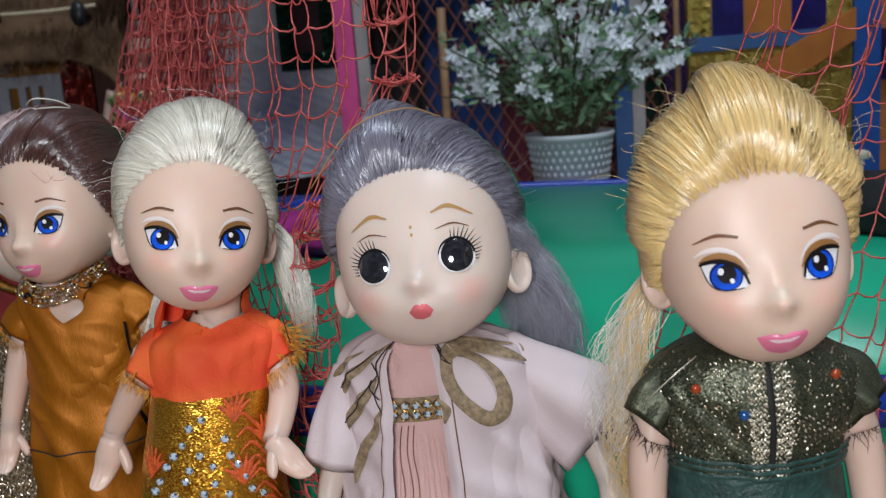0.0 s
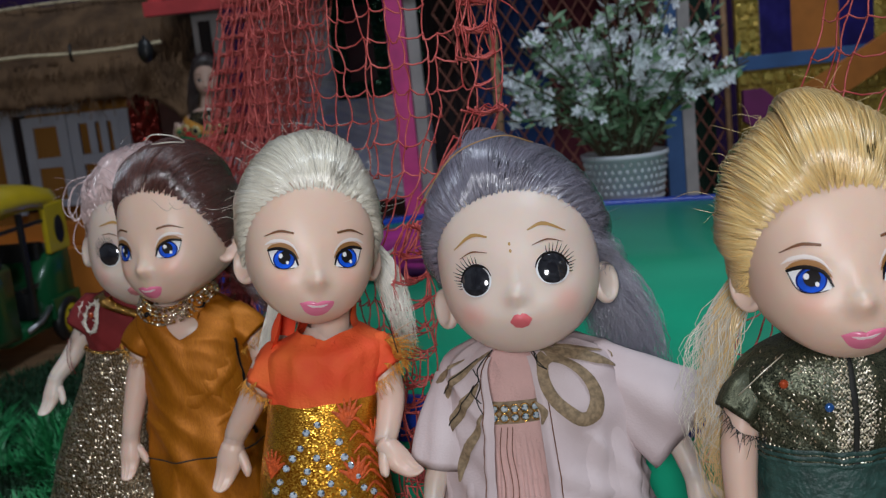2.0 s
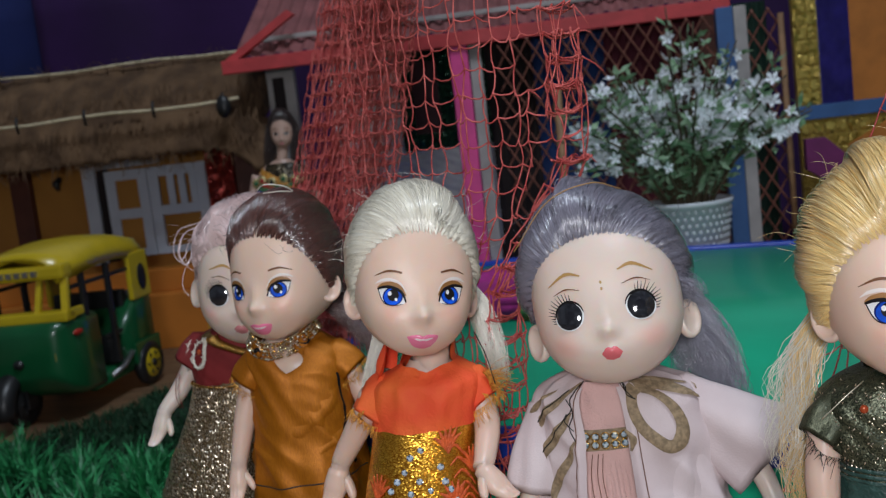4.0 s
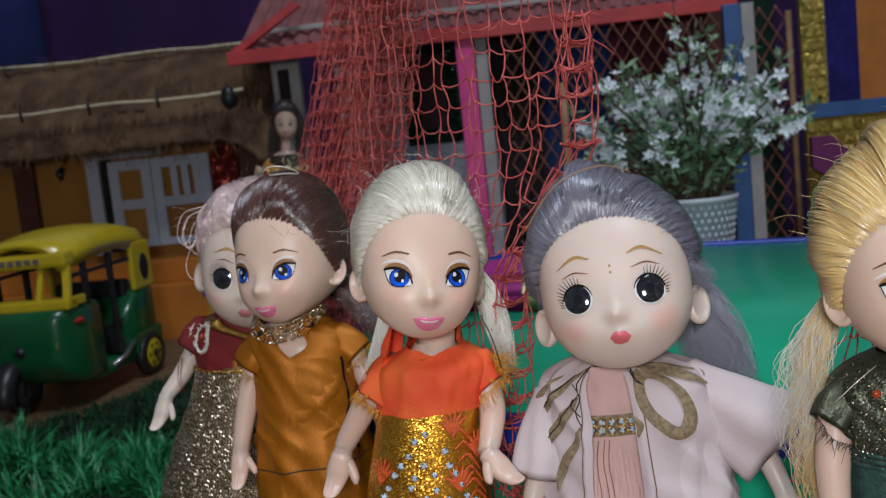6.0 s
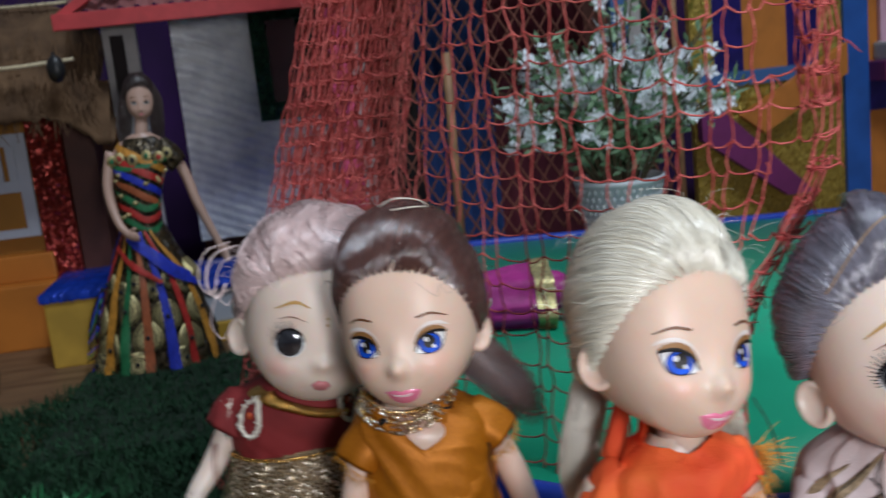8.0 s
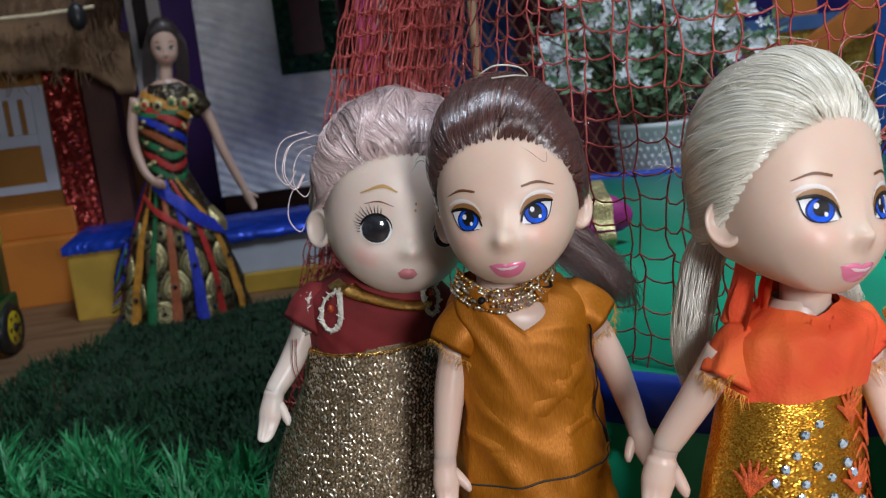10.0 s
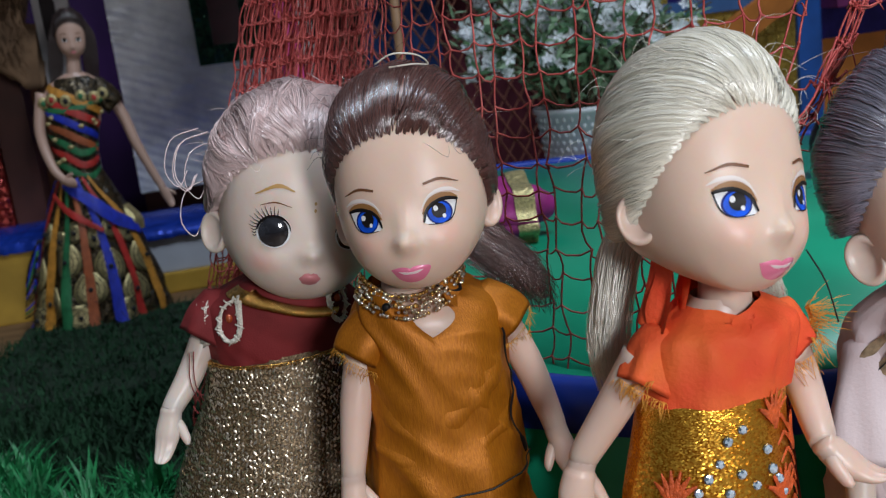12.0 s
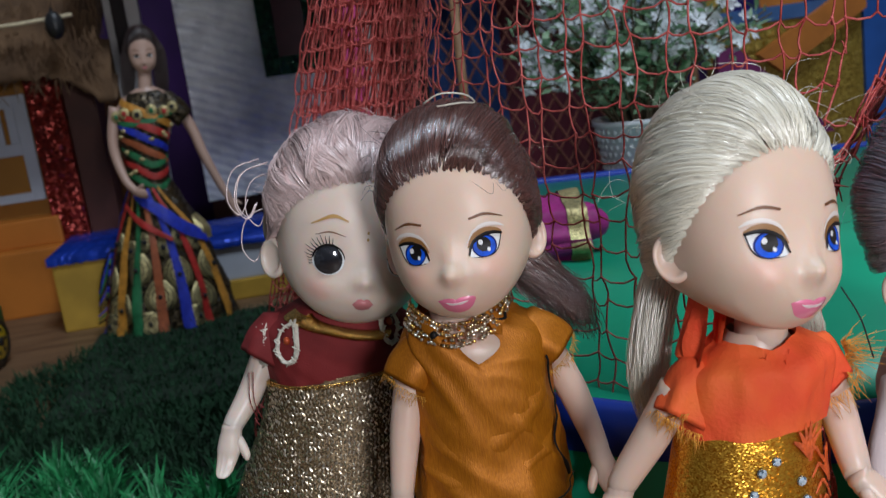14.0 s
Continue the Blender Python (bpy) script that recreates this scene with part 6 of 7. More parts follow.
CHROME = mat("grey_metal", (0.45, 0.45, 0.46), rough=0.3, metal=0.9, var=0.1, bump=0.05)
LAMP_RED = mat("red_reflector", (0.40, 0.02, 0.012), rough=0.2, var=0.1, bump=0, coat=0.5)
WATER = bpy.data.materials.new("water")
WATER.use_nodes = True
wb = WATER.node_tree.nodes["Principled BSDF"]
wb.inputs["Base Color"].default_value = (0.85, 1.0, 0.93, 1)
wb.inputs["Roughness"].default_value = 0.03
wb.inputs["IOR"].default_value = 1.33
wb.inputs["Transmission Weight"].default_value = 1.0
wn = WATER.node_tree.nodes.new("ShaderNodeTexNoise")
wn.inputs["Scale"].default_value = 14
wp = WATER.node_tree.nodes.new("ShaderNodeBump")
wp.inputs["Strength"].default_value, wp.inputs["Distance"].default_value = 0.12, 0.002
WATER.node_tree.links.new(wn.outputs[0], wp.inputs["Height"])
WATER.node_tree.links.new(wp.outputs[0], wb.inputs["Normal"])


# ---- the setting ----
def slab(name, dims, material, label, category):
    return single(name, box(*dims), material, label, category, "structure")


slab("floor", (-1.9, -1.6, -0.05, 1.9, 1.75, 0.0), WOOD, "brown wooden board floor under the toy village", "floor")
slab("wall_south", (-1.9, -1.66, 0.0, 1.9, -1.6, 2.5), PLASTER, "plain grey plaster wall of the room", "wall")
slab("wall_west", (-1.96, -1.6, 0.0, -1.9, 1.75, 2.5), PLASTER, "plain grey plaster wall of the room", "wall")
slab("wall_east", (1.9, -1.6, 0.0, 1.96, 1.75, 2.5), PLASTER, "plain grey plaster wall of the room", "wall")
slab("wall_north", (-1.9, 1.75, 0.0, 1.9, 1.81, 2.5), PLASTER, "plain grey plaster wall of the room", "wall")
slab("ceiling", (-1.9, -1.6, 2.5, 1.9, 1.75, 2.56), PLASTER, "plain pale ceiling of the room", "ceiling")


def curtain(name, x0, x1, y, z1, material, label, seed):
    n = 90
    rows = []
    for z in np.linspace(0.0, z1, 12):
        rows.append([(x0 + (x1 - x0) * i / n, y + 0.006 * math.sin(i * 0.55 + seed) + 0.004 * noise.noise((i * 0.2, z * 3, seed)), z) for i in range(n + 1)])
    v, f, uv = loft(rows, caps=False, closed=False)
    ob = single(name, (v, f, uv), material, label, "curtain", smooth=True)
    md = ob.modifiers.new("thickness", "SOLIDIFY")
    md.thickness = 0.002
    return ob


curtain("backdrop_curtain", -0.715, 0.75, 1.36, 0.47, PURPLE, "dark purple cloth hung behind the toy houses", 1.0)
curtain("backdrop_curtain", -1.6, -0.70, 1.37, 0.47, NAVY, "deep blue cloth hung behind the thatched hut", 4.0)


# ---- thatched hut ----
def thatched_hut():
    hut = thing("toy_hut", "ochre toy hut with a thatched roof and white window", "toy hut")
    y = 1.075
    part("wall", box(-0.68, y, 0.05, -0.335, y + 0.16, 0.245), OCHRE, hut)
    part("plinth", [box(-0.70, 1.035, 0.0, -0.385, y + 0.1, 0.062, 0.002), box(-0.69, 1.055, 0.062, -0.385, y + 0.1, 0.088, 0.002)], ORANGE_BOARD, hut, "orange stepped plinth")
    part("corner_post", box(-0.360, y - 0.012, 0.0, -0.332, y + 0.03, 0.24, 0.001), BROWN_PAINT, hut, "dark brown corner post")
    part("glitter_post", box(-0.392, y - 0.016, 0.0, -0.361, y + 0.01, 0.235, 0.001), RED_GLITTER, hut, "red glitter post")
    part("side_post", box(-0.626, y - 0.010, 0.05, -0.603, y + 0.01, 0.24, 0.001), BROWN_PAINT, hut, "dark brown side post")
    part("wall_hook", tube(spline([(-0.570, y, 0.201), (-0.572, y - 0.006, 0.196), (-0.570, y - 0.007, 0.188)], 8), (0.003, 0.005, 0.002), 8), TUK_BLACK, hut, "small dark knob", True)
    # window with open shutter
    win = new("window")
    win.parent = hut
    yf = y - 0.006
    part("frame", [box(-0.541, yf, 0.098, -0.526, y, 0.221, 0.0008), box(-0.526, yf, 0.206, -0.449, y, 0.221, 0.0008)], WHITE_PAINT, win, "white window frame")
    # thin near-black strip paints the shade in the gap beside the shutter
    part("opening_shade", box(-0.526, y - 0.001, 0.10, -0.512, y + 0.001, 0.206), PAINTED_SHADE, win, "dark strip painted as shade behind the shutter")
    for x0, x1, nm in ((-0.513, -0.4635, "shutter"), (-0.4625, -0.395, "shutter")):
        bars = []
        z0, z1, b = (0.104, 0.203, 0.0115)
        bars += [box(x0, yf - 0.004, z0, x0 + b, yf, z1, 0.0006), box(x1 - b, yf - 0.004, z0, x1, yf, z1, 0.0006)]
        bars += [box(x0 + b, yf - 0.004, z1 - b, x1 - b, yf, z1, 0.0006), box(x0 + b, yf - 0.004, (z0 + z1) / 2 - 0.006, x1 - b, yf, (z0 + z1) / 2 + 0.005, 0.0006),
                 box(x0 + b, yf - 0.004, z0, x1 - b, yf, z0 + 0.008, 0.0006)]
        sh = part(nm, bars, WHITE_PAINT, win, "white panelled shutter")
        if x0 > -0.47:
            for i in range(3):
                xb = x0 + b + (x1 - x0 - 2 * b) * (i + 0.6) / 3.4
                part("bar", box(xb + 0.002, yf - 0.003, (z0 + z1) / 2 + 0.005, xb + 0.010, yf, z1 - b, 0.0004), WHITE_PAINT, sh)
        else:
            part("pane", box(x0 + b, yf - 0.001, z0 + 0.008, x1 - b, yf + 0.001, z1 - b), OCHRE, sh, "ochre pane")
    # roof of thatch layers
    rnd = random.Random(3)
    for nm, zt, zb, yt, yb, xl, xr in (("lower_thatch", 0.268, 0.213, 1.035, 1.000, -0.70, -0.304), ("upper_thatch", 0.322, 0.252, 1.115, 1.022, -0.69, -0.318)):
        rows = []
        for r in range(9):
            t = r / 8
            row = []
            for i in range(121):
                u = i / 120
                x = xl + (xr - xl) * u
                end = min(u, 1 - u) * 8
                drop = (1 - smooth01(0, 1, end)) * 0.028
                z = zt + (zb - zt) * t - drop + 0.004 * noise.noise((x * 40, t * 2, 1)) + (0.005 * noise.noise((x * 160, 3, t)) if r == 8 else 0)
                yy = yt + (yb - yt) * t + 0.006 * noise.noise((x * 55, t * 3, 7)) - 0.006 * math.sin(math.pi * t)
                row.append((x, yy, z))
            rows.append(row)
        rows.append([(x, yy + 0.018, z + 0.004) for x, yy, z in rows[-1]])
        rows.append([(x, yt + 0.05, zt - 0.03) for x, yy, z in rows[-1]])
        part(nm, loft(rows, caps=False, closed=False), THATCH, hut, "brown coir thatch", True)
    straws = []
    for i in range(900):
        x = rnd.uniform(-0.69, -0.31)
        up = rnd.random() < 0.35
        z, y0 = (rnd.uniform(0.250, 0.300), 1.045) if up else (rnd.uniform(0.222, 0.255), 1.012)
        y0 -= 0.35 * (0.30 - z) if up else 0.25 * (0.255 - z)
        ln = rnd.uniform(0.012, 0.03)
        straws.append(tube([(x, y0, z), (x + rnd.uniform(-0.004, 0.004), y0 - 0.004, z - ln * 0.5), (x + rnd.uniform(-0.007, 0.007), y0 - 0.004, z - ln)], (0.0007, 0.0003), 3))
    for i in range(40):
        x = rnd.uniform(-0.68, -0.33)
        straws.append(tube([(x, 1.10, 0.312), (x + rnd.uniform(-0.004, 0.004), 1.095, 0.322), (x + rnd.uniform(-0.01, 0.01), 1.09, 0.326 + rnd.random() * 0.006)], (0.0006, 0.0002), 3))
    tagged(part("loose_straw", straws, THATCH, hut), kind="stuff")
    for z, y1, k in ((0.262, 0.998, 0), (0.322, 1.106, 1)):
        part("cord", tube([(-0.69 + (0.30 if k == 0 else 0.32) / 8 * i * 1.22, y1 - 0.004 + 0.001 * math.sin(i * 2), z + 0.0015 * math.sin(i * 1.7)) for i in range(9)], 0.0018, 6), ROPE, hut, "pale cord tied over the thatch", True)
    for i in range(5):
        x = -0.64 + 0.075 * i
        part("tie", tube(spline([(x, 0.992, 0.270), (x + 0.001, 0.988, 0.262), (x, 0.992, 0.254)], 7), 0.0016, 5), TUK_BLACK, hut, "dark tie", True)
    part("knot", ball((-0.338, 0.985, 0.256), (0.008, 0.006, 0.012), 10, 7), TUK_BLACK, hut, "black knot of cloth", True)


thatched_hut()


# ---- house with red eaves ----
def red_eave_house():
    h = thing("toy_house", "toy house with silver walls, red eaves and brown roof", "toy house")
    y = 1.118
    n, rows = 60, []
    for z in np.linspace(0.070, 0.302, 130):
        rows.append([(-0.252 + 0.232 * i / n, y + 0.0018 * noise.noise((i * 0.35, z * 90, 1)) + 0.0008 * math.sin((i * 1.1 + z * 620)), z) for i in range(n + 1)])
    rows = [[(x, yy + 0.03, z) for x, yy, z in rows[0]]] + rows + [[(x, yy + 0.03, z) for x, yy, z in rows[-1]]]
    part("wall", loft(rows, caps=False, closed=False), SILVER_WALL, h, "crinkled silver-white wall sheet", True)
    part("back_wall", box(-0.252, y + 0.03, 0.0, 0.22, y + 0.06, 0.30), BROWN_PAINT, h)
    w = part("window", [box(-0.174, y - 0.010, 0.186, -0.158, y, 0.300, 0.001), box(-0.082, y - 0.010, 0.186, -0.066, y, 0.300, 0.001),
                        box(-0.158, y - 0.010, 0.186, -0.082, y, 0.204, 0.001), box(-0.158, y - 0.010, 0.286, -0.082, y, 0.300, 0.001)], DARK_GREEN, h, "dark green glitter window frame")
    part("pane", box(-0.158, y - 0.006, 0.204, -0.128, y - 0.003, 0.286), MAROON_PANE, w, "maroon window panel")
    part("pane", box(-0.112, y - 0.006, 0.204, -0.082, y - 0.003, 0.286), MAROON_PANE, w, "maroon window panel")
    part("mullion", box(-0.128, y - 0.008, 0.204, -0.112, y - 0.002, 0.286, 0.001), DARK_GREEN, w)
    for x0, x1, mt, yy, nm in ((-0.306, -0.276, GREY_POST, 1.045, "post"), (-0.102, -0.084, PINK_POST, 0.995, "post"), (-0.083, -0.071, GREY_POST, 1.0, "post"), (0.158, 0.174, BLUE_BAND, 0.975, "post"),
                               (0.175, 0.187, GREY_POST, 0.978, "post")):
        part(nm, box(x0, yy, 0.0, x1, yy + 0.012, 0.292, 0.001), mt, h)
    # near-black plate on the post's face paints a shaded slot
    part("post_panel", box(-0.299, 1.042, 0.225, -0.287, 1.045, 0.282), PAINTED_SHADE, h, "dark plate painted as a shaded slot in the post")
    part("fascia", [box(-0.336, 0.990, 0.288, 0.175, 1.0, 0.302, 0.001)], RED_TRIM, h, "red eave board")
    part("fascia", prism([(-0.336, 0.288), (-0.336, 0.300), (-0.262, 0.345), (-0.255, 0.340), (-0.322, 0.300)], 0.992, 1.002), RED_TRIM, h, "red gable edge")
    corr = []
    for i in range(241):
        x = -0.325 + 0.50 * i / 240
        corr.append((x, 0.0024 * math.sin(i * 0.9)))
    rows = [[(x, 0.994 + 0.15 * t, 0.302 + 0.085 * t + dz) for x, dz in corr] for t in np.linspace(0, 1, 6)]
    part("roof", loft(rows, caps=False, closed=False), ROOF_BROWN, h, "brown corrugated roof", True)
    part("batten", box(-0.30, 1.012, 0.318, 0.175, 1.018, 0.323, 0.001), GREY_POST, h)
    # cloths behind the lattice; the near-black sheet paints the shade inside the house
    for x0, x1, mt in ((-0.02, 0.055, BLUE_CLOTH), (0.055, 0.155, MAROON_CLOTH), (0.186, 0.222, GREEN_CLOTH), (-0.07, -0.02, PAINTED_SHADE)):
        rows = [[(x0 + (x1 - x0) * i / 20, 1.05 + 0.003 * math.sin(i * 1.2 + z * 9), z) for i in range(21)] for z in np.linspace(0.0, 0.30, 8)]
        part("hanging", loft(rows, caps=False, closed=False), mt, h, "dark cloth and painted shade hung in the house", True)
    # base ledge
    part("ledge", [box(-0.375, 0.95, 0.0, -0.30, 1.10, 0.062, 0.002), box(-0.30, 0.965, 0.0, -0.02, 1.10, 0.018, 0.002)], LEDGE_YELLOW, h, "ochre ledge")
    part("ledge_face", box(-0.30, 0.968, 0.018, -0.02, 1.10, 0.052, 0.002), WHITE_PAINT, h, "grey-white ledge face")
    tops = []
    for x0, x1, zz, yy in ((-0.378, -0.298, 0.062, 0.948), (-0.298, -0.018, 0.052, 0.964)):
        rows = [[(x0 + (x1 - x0) * i / 40, yy + (0 if k < 2 else 0.12), zz - 0.003 + (0.007 if k else 0) + 0.002 * noise.noise((i * 0.7, k, 2))) for i in range(41)] for k in range(3)]
        tops.append(loft(rows, caps=False, closed=False))
    part("ledge_top", tops, LEDGE_BLUE, h, "crumpled blue foil edging", True)


red_eave_house()


# ---- lattice fence and stake ----
def lattice():
    f = thing("lattice_fence", "rust-coloured diamond mesh fence in front of the house", "fence")
    x0, x1, z0, z1, y, p = -0.055, 0.222, 0.06, 0.287, 0.985, 0.0155
    wires = []
    for s in (-1, 1):
        for i in range(-16, 34):
            pts = []
            for k in range(0, 60):
                z = z0 + (z1 - z0) * k / 59
                x = x0 + i * p + s * (z - z0) * 0.62 + (0.14 if s < 0 else 0)
                if x0 <= x <= x1:
                    pts.append((x, y + s * 0.0006 + 0.0007 * math.sin(z * 700), z))
            if len(pts) > 3:
                wires.append(tube(pts, 0.00095, 4))
    tagged(part("mesh", wires, LATTICE, f, "diamond mesh", True), kind="stuff")
    part("stake", tube([(-0.002, 0.975, 0.0), (-0.001, 0.975, 0.13), (0.001, 0.974, 0.235)], 0.0042, 7), STAKE, f, "pale bamboo stake", True)
    part("stake", tube([(0.218, 0.975, 0.0), (0.218, 0.975, 0.28)], 0.003, 7), STAKE, f, "pale bamboo stake", True)


lattice()


# ---- striped facade ----
def striped_facade():
    h = thing("striped_panel", "panel striped in gold, indigo and orange paper", "toy house")
    y = 0.948
    for x0, x1, mt, lb in ((0.222, 0.2435, GOLD_PAPER, "gold paper stripe"), (0.2435, 0.272, INDIGO, "indigo foil stripe"), (0.272, 0.315, PAPER_ORANGE, "orange paper stripe"),
                           (0.315, 0.346, INDIGO, "indigo foil stripe"), (0.346, 0.3695, GOLD_PAPER, "gold paper stripe")):
        part("stripe", box(x0, y, 0.190, x1, y + 0.010, 0.46, 0.0006), mt, h, lb)
    part("band", box(0.222, y - 0.003, 0.177, 0.3695, y + 0.01, 0.190, 0.0008), BLUE_BAND, h, "blue band")
    part("lower_panel", box(0.222, y, 0.0, 0.3695, y + 0.010, 0.177, 0.0006), GOLD_DULL, h, "old gold lower panel")
    part("blue_post", box(0.3695, y - 0.004, 0.0, 0.394, y + 0.012, 0.46, 0.001), BRIGHT_BLUE, h, "bright blue post")
    part("side_panel", box(0.394, y, 0.0, 0.56, y + 0.010, 0.46), PAPER_ORANGE, h, "orange side panel")
    part("shelf", box(0.394, y - 0.03, 0.168, 0.55, y, 0.186, 0.001), PAPER_PLUM, h, "plum shelf edge")
    part("shelf_top", box(0.400, y - 0.028, 0.186, 0.55, y, 0.203, 0.003), GREY_POST, h, "grey bundle on the shelf")
    part("under_shelf", box(0.394, y - 0.004, 0.140, 0.55, y, 0.168), INDIGO, h)
    part("hanging_strip", box(0.405, y - 0.006, 0.20, 0.414, y, 0.32, 0.001), mat("pale_pink_strip", (0.6, 0.35, 0.45), rough=0.5), h, "pale pink strip")
    part("diagonal_plank", prism([(0.368, 0.206), (0.368, 0.178), (0.285, 0.132), (0.262, 0.150)], y - 0.012, y - 0.004), PAPER_ORANGE, h, "orange diagonal strip")
    part("diagonal_plank", prism([(0.222, 0.160), (0.240, 0.160), (0.330, 0.072), (0.303, 0.072), (0.222, 0.132)], y - 0.016, y - 0.006), PAPER_PLUM, h, "plum diagonal strip")
    tiles = []
    for i in range(22):
        for j in range(2):
            z = 0.192 + i * 0.012
            tiles.append(box(0.2235 + j * 0.0105, y - 0.0016, z, 0.2235 + j * 0.0105 + 0.0085, y, z + 0.0095, 0.0008))
    tagged(part("embossing", tiles, GOLD_PAPER, h, "embossed gold squares"), kind="stuff")
    tiles = []
    for i in range(14):
        for j in range(3):
            x = 0.2235 + i * 0.0105
            z = 0.140 + j * 0.012
            if x < 0.36 and not (0.222 < x < 0.25 and z < 0.16):
                tiles.append(box(x, y - 0.0014, z, x + 0.0085, y, z + 0.0095, 0.0008))
    tagged(part("embossing", tiles, GOLD_PAPER, h, "embossed gold squares"), kind="stuff")


striped_facade()


# ---- pool with green lining ----
def pool():
    p = thing("toy_pool", "green-lined toy pool with blue rim, filled with water", "pool", pose(0, 0, 0.0, 0, 2.4, 0))
    x0, x1, y0, y1, z = -0.130, 0.34, 0.316, 0.750, 0.100

    def outline(o, r=0.12, k=8):
        pts = []
        for cx, cy, a in ((x1 - r, y1 - r, 0), (x0 + r, y1 - r, 90), (x0 + r, y0 + r, 180), (x1 - r, y0 + r, 270)):
            for i in range(k + 1):
                g = math.radians(a + 90 * i / k)
                pts.append((cx + (r + o) * math.cos(g), cy + (r + o) * math.sin(g)))
        return pts
    part("rim", loft([[(x, y, zz) for x, y in outline(o)] for o, zz in ((-0.001, z - 0.013), (-0.001, z - 0.001), (0.001, z + 0.001), (0.004, z + 0.001), (0.0055, z - 0.001), (0.0055, z - 0.014), (0.004, z - 0.0145))], caps=False), POOL_BLUE, p, "blue rim", True)
    part("basin", loft([[(x, y, zz) for x, y in outline(o)] for o, zz in ((0.003, z - 0.004), (0.002, -0.012), (-0.002, -0.012))] +
                       [[(x, y, zz) for x, y in outline(o)] for o, zz in ((-0.0045, 0.035), (-0.002, z - 0.004))], caps=False), POOL_GREEN, p, "green plastic basin", True)
    part("lining", loft([[(x, y, zz) for x, y in outline(o)] for o, zz in ((-0.0025, z - 0.002), (-0.006, 0.050), (-0.012, 0.044), (-0.10, 0.042))], caps=True), POOL_GREEN, p, "smooth green lining", True)
    ob = part("water", ([(x, y, 0.088) for x, y in outline(-0.004)], [tuple(range(36))], None), WATER, p, "clear still water")
    ob.visible_shadow = False


pool()


# ---- potted plant ----
def potted_plant():
    x, y, zb = 0.092, 0.785, 0.045
    single("plant_stand", box(x - 0.03, y - 0.025, 0.0, x + 0.03, y + 0.025, zb, 0.002), BROWN_PAINT, "dark brown block under the flower pot", "stand")
    p = thing("potted_plant", "white-flowered artificial plant in a white basket-weave pot", "plant", pose(x, y, zb))
    rows = [[(r * math.cos(a), r * math.sin(a), z) for a in np.arange(40) * 2 * math.pi / 40] for r, z in
            ((0.020, 0.0), (0.0215, 0.004), (0.0315, 0.080), (0.0335, 0.081), (0.0340, 0.085), (0.032, 0.085), (0.029, 0.070))]
    pot = part("pot", loft(rows), POT_WHITE, p, "white plastic pot", True)
    dots = []
    for i in range(14):
        for j in range(34):
            a = (j + 0.5 * (i % 2)) * 2 * math.pi / 34
            z = 0.007 + i * 0.0054
            r = 0.0213 + (0.0313 - 0.0213) * (z - 0.004) / 0.076
            dots.append(ball((r * math.cos(a), r * math.sin(a), z), (0.0017, 0.0012, 0.0022), 6, 4))
    tagged(part("weave", dots, POT_WHITE, pot, "woven relief", True), kind="stuff")
    rnd = random.Random(11)
    stems, leaves, petals = [], [], []
    for i in range(74):
        a, sp = rnd.uniform(0, 2 * math.pi), math.sqrt(rnd.random())
        hgt = rnd.uniform(0.045, 0.150) * (1 - 0.45 * sp) + 0.012 + (0.02 if rnd.random() < 0.15 else 0)
        tip = np.array(((0.098 + rnd.uniform(-0.012, 0.016)) * sp * math.cos(a), 0.062 * sp * math.sin(a), 0.080 + hgt))
        base = np.array((0.014 * math.cos(a) * sp, 0.014 * math.sin(a) * sp, 0.075))
        path = spline([base, base * 0.6 + tip * 0.4 + np.array((0, 0, 0.018)), tip], 14)
        stems.append(tube(path, (0.0011, 0.0006), 4))
        for k in range(26):
            t = rnd.uniform(0.2, 0.98)
            c = path[min(13, int(t * 13))] + np.array([rnd.uniform(-0.005, 0.005) for _ in range(3)])
            d = np.array((rnd.uniform(-1, 1), rnd.uniform(-1, 1), rnd.uniform(-0.3, 1)))
            d /= np.linalg.norm(d)
            sd = np.cross(d, (rnd.uniform(-1, 1), 0.3, rnd.uniform(-1, 1)))
            sd /= np.linalg.norm(sd) + 1e-9
            L, W = rnd.uniform(0.008, 0.016), rnd.uniform(0.0014, 0.0028)
            leaves.append(([c, c + d * L * 0.5 + sd * W + (0, 0, 0.0006), c + d * L, c + d * L * 0.5 - sd * W], [(0, 1, 2, 3)], None))
        for k in range(rnd.choice((2, 4, 6, 8))):
            t = rnd.uniform(0.62, 1.0)
            c = path[min(13, int(t * 13))] + np.array([rnd.uniform(-0.007, 0.007) for _ in range(3)])
            up = np.array((rnd.uniform(-1, 1), rnd.uniform(-1.6, 0.2), rnd.uniform(-0.2, 1)))
            up /= np.linalg.norm(up)
            e1 = np.cross(up, (0.2, 0.9, 0.4))
            e1 /= np.linalg.norm(e1)
            e2 = np.cross(up, e1)
            R = rnd.uniform(0.0046, 0.0080)
            for q in range(5):
                g = q * 2 * math.pi / 5 + i
                d, sd = e1 * math.cos(g) + e2 * math.sin(g), -e1 * math.sin(g) + e2 * math.cos(g)
                petals.append(([c, c + d * R * 0.55 + sd * R * 0.30 + up * R * 0.25, c + d * R + up * R * 0.30, c + d * R * 0.55 - sd * R * 0.30 + up * R * 0.25], [(0, 1, 2, 3)], None))
    tagged(part("stalk", stems, STEM, p, "", True), kind="stuff")
    tagged(part("foliage", leaves, LEAF, p, "small green leaves"), kind="stuff")
    tagged(part("blossom", petals, PETAL, p, "small white flowers"), kind="stuff")


potted_plant()


